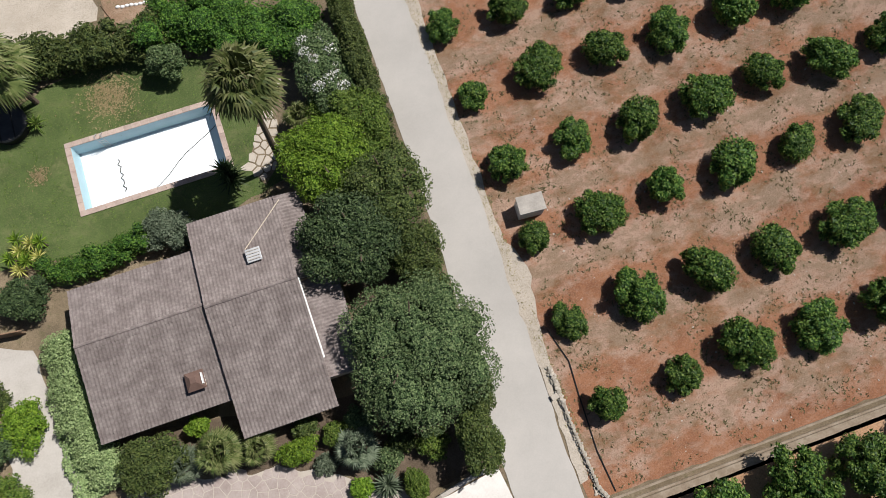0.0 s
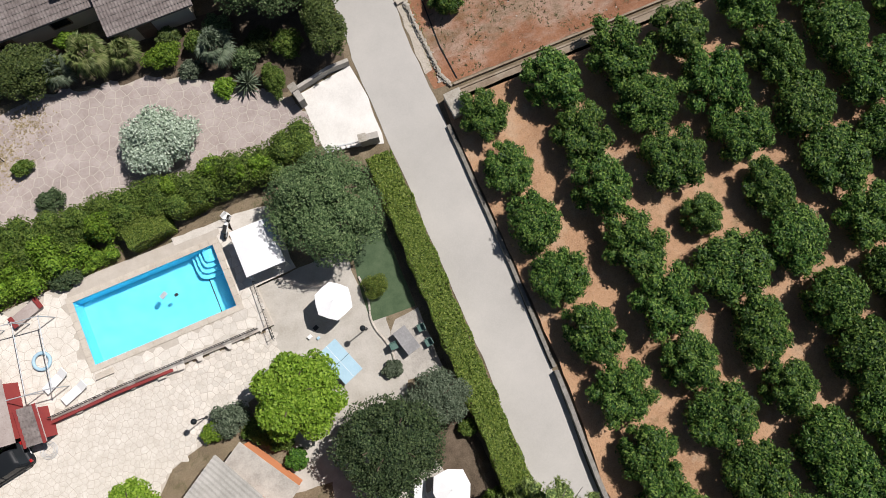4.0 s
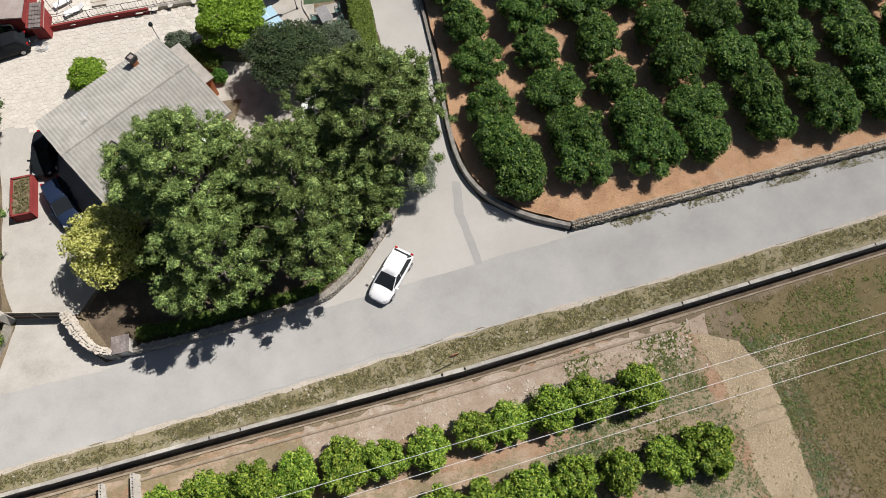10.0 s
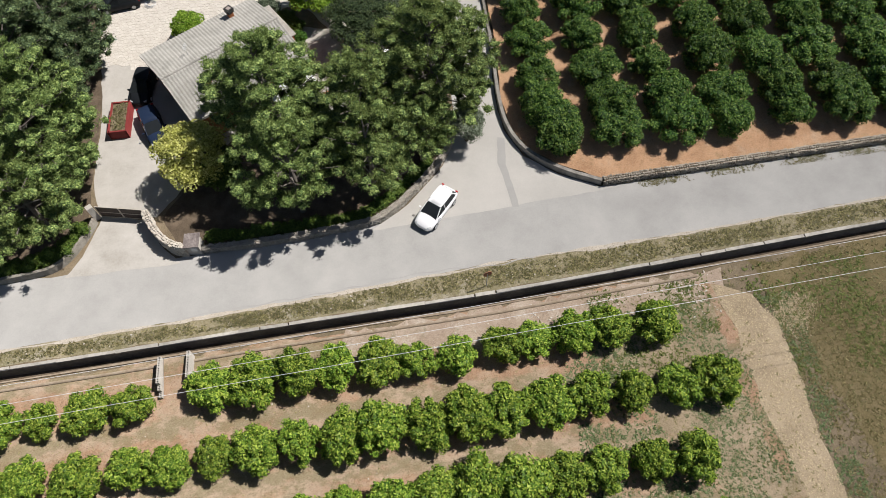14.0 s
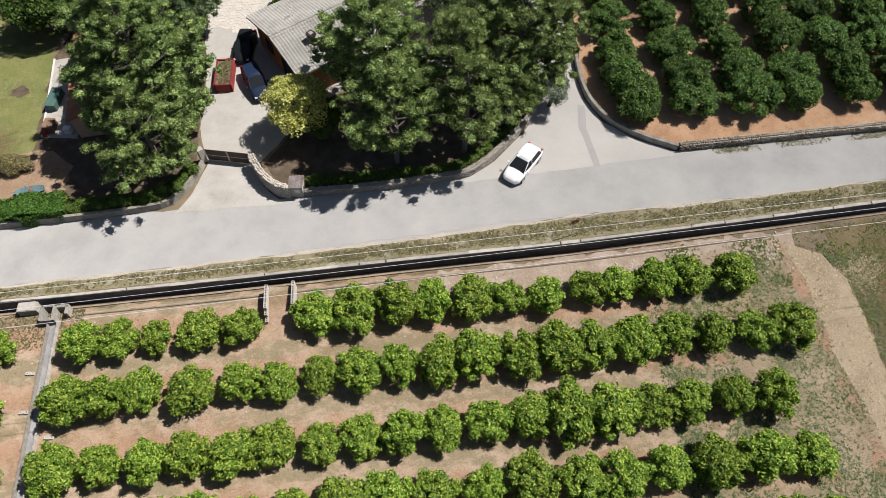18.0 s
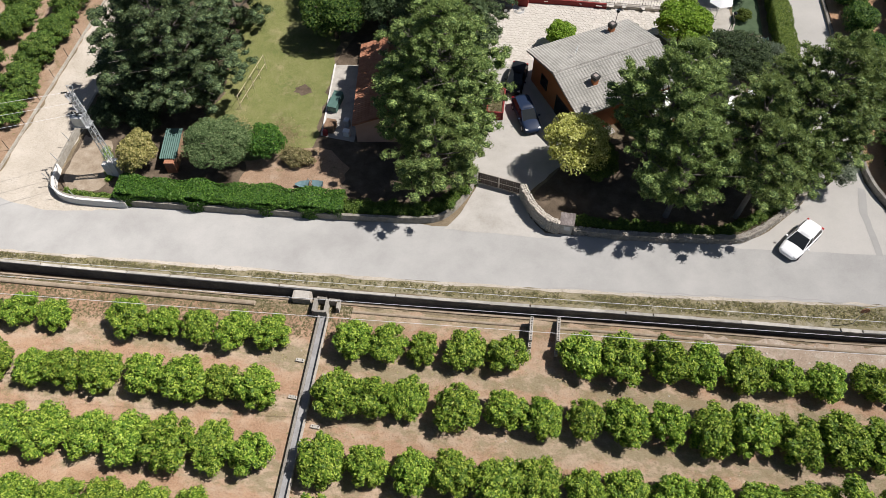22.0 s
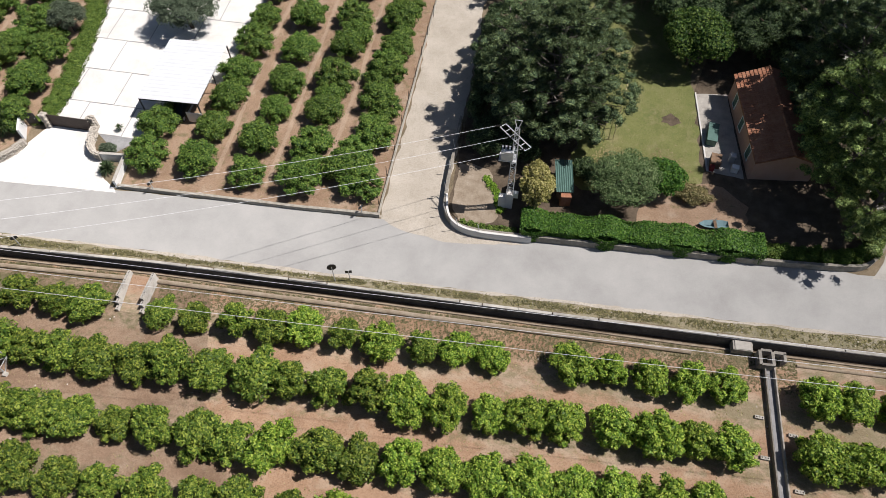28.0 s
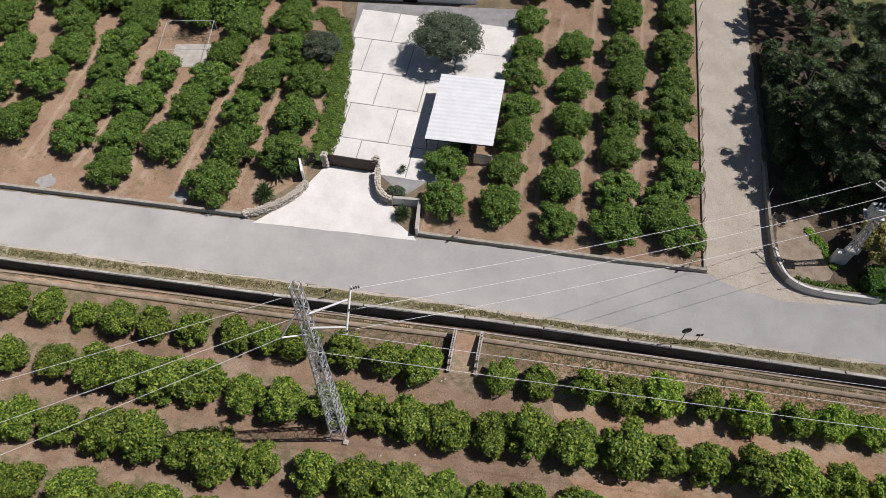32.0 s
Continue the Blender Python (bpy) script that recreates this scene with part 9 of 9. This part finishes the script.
for q in ((-1.3, 1.1, 8.75), (-0.1, 0.05, 8.75), (0.95, -0.95, 8.75)):
    insulator(pole, q, (q[0] - 0.5, q[1] - 0.15, q[2] - 0.02))
part("side_cabinet", block((0.6, 0.5, 1.5), (-0.62, -0.1, 0), (0, 0, 0), 0.03), M_WHITE_CONC, pole)


def cable(a, b, sag, label="thin overhead power cable", r=0.013, n=24):
    a, b = Vector(a), Vector(b)
    pts = [a.lerp(b, i / n) - Vector((0, 0, sag * 4 * (i / n) * (1 - i / n))) for i in range(n + 1)]
    d = (b - a).normalized()
    s = d.cross(Vector((0, 0, 1))).normalized()
    bm = loft([[tuple(p + s * r), tuple(p + Vector((0, 0, r))), tuple(p - s * r), tuple(p - Vector((0, 0, r))), tuple(p + s * r * 0.999)] for p in pts])
    return tagged(part("power_cable", bm, M_CABLE), label, "cable", "overhead cables")


for k, (za, yb, zb) in enumerate(((16.4, -54.6, 12.5), (15.7, -55.8, 12.5), (15.0, -57.0, 12.5))):
    cable((-96.4 + 0.3, -68.3 + 0.9 * (1 - k), LOW + za), (100, yb + 0.3 * k, zb - 0.5), 1.6)
for k in range(3):
    cable((-93.6, -66.5 - 0.75 * k, LOW + 18.0 - 0.9 * k), (-61.55 + 1.15 * k, -46.25 - 1.02 * k, 8.73), 0.8)
    cable(((-97.3, -69.25, LOW + 16.2), (-96.2, -68.45, LOW + 17.6), (-96.15, -68.3, LOW + 19.6))[k], (-175, -124 + 8 * k, 14), 1.5)

# ---- canal, sluices, block walls, signs ----
cxs = list(range(-160, 64, 4))
cl = [(x, canal_y(x)) for x in cxs]
can = thing("irrigation_canal", (0, 0, 0), "concrete irrigation canal, inner wall stained and coloured dark for shade", "canal", kind="structure")
# South-facing side; the shade on it is painted into the concrete.
part("canal_wall", wall_along(offset_line(cl, 0.24), 0.10, -1.28, 0.02), M_CANAL_SHADE, can, "inner wall of the canal, stain and shade in its colour")
rng_c = random.Random(77)
xk = -160.0
while xk < 59:
    ln = rng_c.uniform(1.6, 4.2)
    lift, wd = rng_c.uniform(-0.02, 0.03), rng_c.uniform(0.22, 0.30) if xk > -30 else rng_c.uniform(0.16, 0.24)
    pc = [(q, canal_y(q) + 0.34 + rng_c.uniform(-0.015, 0.015)) for q in (xk, xk + ln / 2, xk + ln - rng_c.choice((0.015, 0.02, 0.12)))]
    part("coping_block", wall_along(pc, wd, -0.1, 0.06 + lift), M_COPING_GREY, can)
    xk += ln
bm, _ = ribbon(cl, [(0.2, -1.24), (-0.27, -1.24)])
part("canal_floor", bm, M_DARK_EARTH, can)
part("canal_kerb", wall_along(offset_line(cl, -0.34), 0.14, -1.28, -0.84, 0.04, 8), M_EARTHEN, can)
for span, r in (((-160, -40, 4), 0.2), ((-36, 21, 4), 0.11)):
    pipe = thing("concrete_pipe", (0, 0, 0), "old concrete water pipe lying beside the canal", "pipe")
    pl_ = offset_line([(x, canal_y(x)) for x in range(*span)], -1.0)
    for a, b in zip(pl_, pl_[1:]):
        part("pipe_length", rod((*a, LOW + r * 0.6), (*b, LOW + r * 0.6), r, None, 10), M_EARTHEN, pipe)

sl = thing("sluice", (-38.6, -57.6, LOW), "concrete sluice with square openings on the canal", "sluice")
for (w, d, h, x, y) in ((1.5, 0.9, 0.75, -1.6, 0.4), (0.25, 1.2, 0.85, -0.35, -0.4), (0.25, 1.2, 0.85, 0.6, -0.4), (0.8, 0.2, 0.85, 0.12, -0.95), (0.8, 0.2, 0.85, 0.12, 0.25), (0.9, 0.25, 0.8, 1.15, 0.2), (0.22, 0.7, 0.8, 1.5, -0.15)):
    part("sluice_wall", block((w, d, h), (x, y, 0), (0, 0, 2), 0.02), M_WALL_STONE, sl)
part("lid", block((1.2, 0.8, 0.06), (-1.6, 0.4, 0.75), (0, 0, 2), 0.01), M_CONCRETE, sl)
fch = thing("field_channel", (0, 0, 0), "narrow concrete field channel between the rows", "channel", kind="structure")
for o in (-0.36, 0.36):
    part("channel_wall", wall_along([(-38.15 + o, -58.4), (-37.75 + o, -72), (-37.3 + o, -92)], 0.10, LOW, LOW + 0.42, 0.01, 9), M_WALL_STONE, fch)
part("channel_floor", wall_along([(-38.15, -58.4), (-37.75, -72), (-37.3, -92)], 0.58, LOW, LOW + 0.06), M_CONCRETE_DARK, fch)

# hollow-block side walls of the field ramps
hb = bmesh.new()
for (w, d, x, y) in ((0.06, 0.4, -0.09, 0), (0.06, 0.4, 0.09, 0), (0.12, 0.06, 0, -0.17), (0.12, 0.06, 0, 0.0), (0.12, 0.06, 0, 0.17)):
    block((w, d, 0.19), (x, y, 0), bm=hb)
hollow = bpy.data.meshes.new("hollow_block")
hb.to_mesh(hollow)
hb.free()
hollow.materials.append(M_CONCRETE)
for x, y0, y1, g in ((-21.65, -57.0, -59.2, 0), (-19.55, -56.8, -59.0, 0), (-89.65, -59.4, -61.9, 1), (-87.6, -59.3, -61.8, 1)):
    bw = thing("block_wall", (x, y0, LOW), "stack of pale hollow concrete blocks beside the ramp", "wall", "hollow block walls")
    n = int((y0 - y1) / 0.41) + 2
    for r in range(6):
        for k in range(n - (r // 2)):
            put("hollow_block", hollow, bw, Matrix.Translation((0.01 * (r % 2), -0.2 - 0.41 * k, 0.2 * r)))
for x0, y0, y1 in ((-20.6, -57.0, -60.0), (-88.6, -59.5, -62.6)):
    bm = bmesh.new()
    v = [bm.verts.new(p) for p in ((x0 - 0.9, y0, -0.25), (x0 + 0.9, y0, -0.25), (x0 + 0.9, y1, LOW + 0.03), (x0 - 0.9, y1, LOW + 0.03), (x0 - 0.9, y0, LOW - 0.05), (x0 + 0.9, y0, LOW - 0.05))]
    bm.faces.new((v[0], v[3], v[2], v[1])), bm.faces.new((v[0], v[4], v[3])), bm.faces.new((v[1], v[2], v[5]))
    tagged(part("earth_ramp", bm, M_SOIL_LOW), "earth ramp down to the orchard", "ramp", kind="structure")
for k, (x, y) in enumerate(((-39.2, -62.6), (-36.9, -63.6), (-39.0, -65.6), (-36.8, -67.6))):
    st = thing("hollow_block_stack", (x, y, LOW), "two loose hollow bricks beside the field channel", "bricks")
    for q in range(2):
        put("hollow_block", hollow, st, pose(0.24 * q, 0, 0, 0, 0, 84))


def road_sign(x, y, h, kind, turn, label):
    ob = thing("road_sign", (x, y, 0), label, "sign", turn=turn)
    part("post", rod((0, 0, -0.1), (0, 0, h), 0.035, None, 8), M_METAL, ob)
    if kind == "round":
        part("plate", rod((0, -0.02, h - 0.05), (0, 0.03, h - 0.05), 0.34, None, 24), M_ROOF_C, ob)
        part("face", rod((0, 0.032, h - 0.05), (0, 0.045, h - 0.05), 0.27, None, 24), M_WHITE, ob)
    elif kind == "mirror":
        part("plate", rod((0, -0.02, h - 0.05), (0, 0.05, h - 0.05), 0.38, 0.36, 24), M_DARK_METAL, ob)
    else:
        part("plate", block((0.55, 0.03, 0.35), (0, 0.03, h - 0.4), (0, 0, 0), 0.01), M_DARK_METAL, ob)
    return ob


road_sign(3.2, -54.2, 2.1, "round", 10, "round rusty-backed traffic sign on a post")
road_sign(-72.7, -57.3, 2.2, "mirror", 20, "round traffic mirror on a leaning post")
road_sign(-71.5, -57.0, 1.5, "board", 15, "small dark sign on a post beside the canal")
road_sign(-91.0, -51.2, 1.5, "board", 60, "small road marker post by the field wall")
road_sign(-72.1, -50.5, 1.5, "board", 60, "small road marker post at the track")
road_sign(-100.0, -58.6, 1.3, "board", 40, "small road marker post beside the canal")

# ---- weeds, grass and stones ----
def tufts(name, count, where, z, size, mat, label, seed, blades=5, clump=0.0, category="weeds"):
    """Many tufts of grass or weeds in one mesh; where(rng) gives a spot or None."""
    rng = random.Random(seed)
    verts, faces = [], []
    made = 0
    while made < count:
        p = where(rng)
        made += 1
        if p is None:
            continue
        x, y = p
        s = rng.uniform(*size)
        zz = z(x, y) if callable(z) else z
        for k in range(blades):
            a = rng.uniform(0, 6.283)
            ca, sa = math.cos(a), math.sin(a)
            r0 = rng.uniform(0, s * 0.6)
            bx, by = x + r0 * math.cos(a * 1.7), y + r0 * math.sin(a * 1.7)
            w = s * rng.uniform(0.12, 0.26)
            ln, h = s * rng.uniform(0.4, 1.0), s * rng.uniform(0.15, 0.5)
            b = len(verts)
            verts += [(bx - sa * w, by + ca * w, zz), (bx + sa * w, by - ca * w, zz), (bx + ca * ln, by + sa * ln, zz + h)]
            faces.append((b, b + 1, b + 2))
    return tagged(put(name, mesh_of(name, verts, faces, [mat])), label, category, kind="stuff")


def patchy(rng, x, y, scale, level, seed):
    return noise.noise(Vector((x * scale, y * scale, seed))) + rng.uniform(-0.25, 0.25) > level


def in_box(x0, x1, y0, y1, scale=0.25, level=0.05, seed=0.0, avoid=None):
    def spot(rng):
        x, y = rng.uniform(x0, x1), rng.uniform(y0, y1)
        if avoid and avoid(x, y):
            return None
        return (x, y) if patchy(rng, x, y, scale, level, seed) else None
    return spot


def verge_spot(rng):
    x = rng.uniform(-135, 55)
    a, b = lerp_line(ROAD_S, x) - 0.25, canal_y(x) + 0.6
    y = a + (b - a) * rng.random() ** 0.8
    if x < -20 and rng.random() < 0.5:
        return None
    near = (y - b) / max(0.3, a - b)
    if near < rng.uniform(0.05, 0.22) or near > rng.uniform(0.86, 1.05):
        return None
    patch = noise.noise(Vector((x * 0.3, y * 0.6, 3.0))) + 0.7 * noise.noise(Vector((x * 1.1, y * 1.6, 8.0)))
    return (x, y) if patch + rng.uniform(-0.7, 0.7) > -0.12 else None


def bank_spot(rng):
    x = rng.uniform(15, 60)
    y = lerp_line([(14, -46.35), (26, -45.75), (39, -45.15), (60, -43.95)], x)
    return (x, y + 0.1 - 0.75 * rng.random() ** 1.6) if patchy(rng, x, y, 0.45, -0.05, 2.5) else None


tufts("verge_grass", 30000, verge_spot, 0.016, (0.06, 0.18), L_WEED, "dry grass tufts on the road verge", 201, 5)
tufts("verge_weeds", 26000, verge_spot, 0.016, (0.08, 0.24), L_VERGE, "green weeds on the road verge", 202, 6)
tufts("wall_foot_grass", 4200, bank_spot, 0.02, (0.08, 0.22), L_VERGE, "grass strip at the foot of the dry stone wall", 203, 6)
tufts("orchard_weeds", 17000, in_box(8.6, 46, -6.2, 36, 0.5, 0.04, 7.0), 0.012, (0.07, 0.22), L_SOIL_WEED, "sparse dry weeds on the red soil", 204, 4)
tufts("field_weeds", 16000, in_box(-130, 22, -90, -58.5, 0.22, 0.1, 9.0, lambda x, y: y > canal_y(x) - 1.4), LOW + 0.012, (0.06, 0.18), L_WEED, "low weeds between the citrus rows", 205, 4)
tufts("field_weeds", 15000, in_box(8, 27, -78, -57.2, 0.3, -0.1, 4.0, lambda x, y: y > canal_y(x) - 0.8 or inside(TRACK, x, y)), LOW + 0.012, (0.09, 0.26), L_GREENWEED, "taller green weeds at the orchard's end", 206, 6)
tufts("field_grass", 52000, in_box(25, 75, -95, -53.2, 0.15, -0.3, 2.0, lambda x, y: y > canal_y(x) - 0.8 or inside(TRACK, x, y)), LOW + 0.012, (0.10, 0.28), leaf_material("fallow_blades", [(0.09, 0.082, 0.033), (0.15, 0.125, 0.055), (0.25, 0.195, 0.105)], 0.3),
      "tall dry grass of the fallow field", 207, 5)
def south_bank(rng):
    x = rng.uniform(-112, -36)
    return (x, canal_y(x) - 0.6 - 3.0 * rng.random() ** 1.4)


tufts("bank_weeds", 15000, south_bank, LOW + 0.014, (0.06, 0.2), L_VERGE, "olive weeds along the foot of the canal", 218, 5)
L_CUT_STRAW = leaf_material("straw", [(0.33, 0.255, 0.16), (0.45, 0.365, 0.24), (0.56, 0.46, 0.31)], 0.1)
tufts("track_straw", 64000, in_box(18, 44, -110, -55, 0.4, -0.4, 8.0, lambda x, y: not inside(TRACK, x, y)), LOW + 0.036, (0.04, 0.14), L_CUT_STRAW, "cut straw lying on the field track", 208, 4)
tufts("orchard_weeds", 5000, in_box(-140, -71.5, -50.8, -12, 0.3, 0.12, 5.0, lambda x, y: -108.5 < x < -89.5), 0.012, (0.08, 0.24), L_WEED, "dry weeds under the mandarin trees", 209, 4)
tufts("lawn_grass", 5200, in_box(-55, -43.8, -44, -14, 0.3, -0.25, 6.0), 0.012, (0.04, 0.11), L_FIELD, "uneven blades of the worn lawn", 210, 4)
tufts("lawn_grass", 3600, in_box(-24, -5.5, 20.5, 33.5, 0.3, -0.3, 6.5, lambda x, y: POOL_1[0] - 0.6 < x < POOL_1[1] + 0.6 and POOL_1[2] - 0.6 < y < POOL_1[3] + 0.6), 0.012, (0.05, 0.13), L_HEDGE, "blades of the green lawn", 211, 4)
tufts("lane_edge_weeds", 900, lambda rng: (8.3 + rng.uniform(-0.25, 0.5), rng.uniform(-5.5, 33)), 0.014, (0.08, 0.2), L_WEED, "dry weeds along the lane's edge", 212, 4)


tufts("rank_weeds", 6000, in_box(11, 48, -64, -54.5, 0.3, 0.0, 12.0, lambda x, y: y > canal_y(x) - 0.9 or inside(TRACK, x, y)), LOW + 0.012, (0.14, 0.36), L_HEDGE_DRY, "rank green weeds beside the canal", 213, 6)


tufts("dry_stalks", 9000, in_box(10, 72, -92, -54.0, 0.35, -0.1, 14.0, lambda x, y: y > canal_y(x) - 0.9), LOW + 0.02, (0.08, 0.26), L_WEED, "dry pale stalks among the field grass", 214, 4)
tufts("green_tufts", 12000, in_box(10, 72, -92, -54.0, 0.4, 0.05, 16.0, lambda x, y: y > canal_y(x) - 0.9 or inside(TRACK, x, y)), LOW + 0.02, (0.08, 0.24), L_VERGE, "green tufts among the field grass", 215, 5)


for k, (x, y, r, n) in enumerate(((26.2, -59.2, 1.5, 1800), (27.4, -58.4, 1.2, 500))):
    tufts("spilled_straw", n, round_spot(x, y, r), LOW + 0.03, (0.05, 0.13), L_CUT_STRAW, "straw spilled beside the field track", 241 + k, 4)
for k, (x, y, r, n) in enumerate(((-15.1, 31.8, 1.9, 1500), (-21.3, 27.3, 0.7, 260), (-22.2, 0.6, 2.0, 700), (-19.5, 2.6, 1.6, 400), (-46.6, -41.0, 2.2, 1600), (-51.0, -40.6, 1.8, 900), (-49.5, -17.0, 2.4, 900))):
    tufts("dead_grass", n, round_spot(x, y, r), 0.03, (0.05, 0.15), L_STRAW, "patch of dead straw-coloured grass", 216 + k, 5)


def pebbles(name, count, where, z, size, mat, label, seed):
    rng = random.Random(seed)
    iv, it = ico(1)
    verts, faces = [], []
    for _ in range(count):
        p = where(rng)
        if p is None:
            continue
        s = rng.uniform(*size)
        b = len(verts)
        k = rng.uniform(0.7, 1.3)
        verts += [(p[0] + v[0] * s * k, p[1] + v[1] * s / k, z + v[2] * s * 0.6) for v in iv]
        faces += [tuple(b + q for q in t) for t in it]
    return tagged(put(name, mesh_of(name, verts, faces, [mat])), label, "stones", kind="stuff")


pebbles("field_stones", 420, in_box(8.4, 40, -6, 33, 0.3, 0.0, 1.0), 0.02, (0.03, 0.08), M_STONE_PALE, "pale stones on the red soil", 221)
pebbles("field_stones", 380, in_box(-125, 22, -80, -58, 0.3, 0.05, 1.5, lambda x, y: y > canal_y(x) - 1.4), LOW + 0.02, (0.03, 0.09), M_STONE_PALE, "pale stones between the citrus rows", 222)
pebbles("bank_stones", 420, in_box(-8, 21, -58.6, -54.5, 0.3, -0.1, 3.5, lambda x, y: y > canal_y(x) - 0.7), LOW + 0.03, (0.03, 0.11), M_STONE_PALE, "broken stones beside the canal", 225)
pebbles("verge_stones", 500, verge_spot, 0.02, (0.03, 0.09), M_STONE_PALE, "gravel on the road verge", 223)
pebbles("edging_stones", 60, lambda rng: (8.3 + 0.25 * rng.random(), rng.uniform(-6, 3)), 0.04, (0.06, 0.16), M_STONE_PALE, "loose stones beside the lane", 224)
# gravel drifts along the road's edges
for k, (line, lab) in enumerate(((ROAD_S, "gravel drift at the road's edge"),)):
    xs_ = [x for x in range(-150, 58, 2)]
    rr = random.Random(31)
    up = [(x, lerp_line(line, x) + 0.02 + rr.uniform(-0.08, 0.1)) for x in xs_]
    dn = [(x, lerp_line(line, x) - 0.2 + rr.uniform(-0.14, 0.14)) for x in xs_[::-1]]
    area("road_edge", up + dn, 0.034, M_DIRT_ROAD, lab, "gravel", 0.06, 232, 0.7)
area("road_edge", [(-71, -50.3), (-68, -51.6), (-64.5, -51.9), (-60.5, -51.5), (-58, -51.0), (-63.4, -50.6), (-65.4, -49.2)], 0.035, M_DIRT_ROAD, "sand washed from the track onto the road", "gravel", 0.15, 233)
area("road_edge", [(8.0, 34), (8.9, 33), (8.6, 12), (9.6, 9.6), (8.8, 6), (8.3, -5), (7.6, -5), (7.8, 5), (8.0, 14)], 0.037, M_DIRT_ROAD, "sandy shoulder of the lane", "gravel", 0.12, 234)
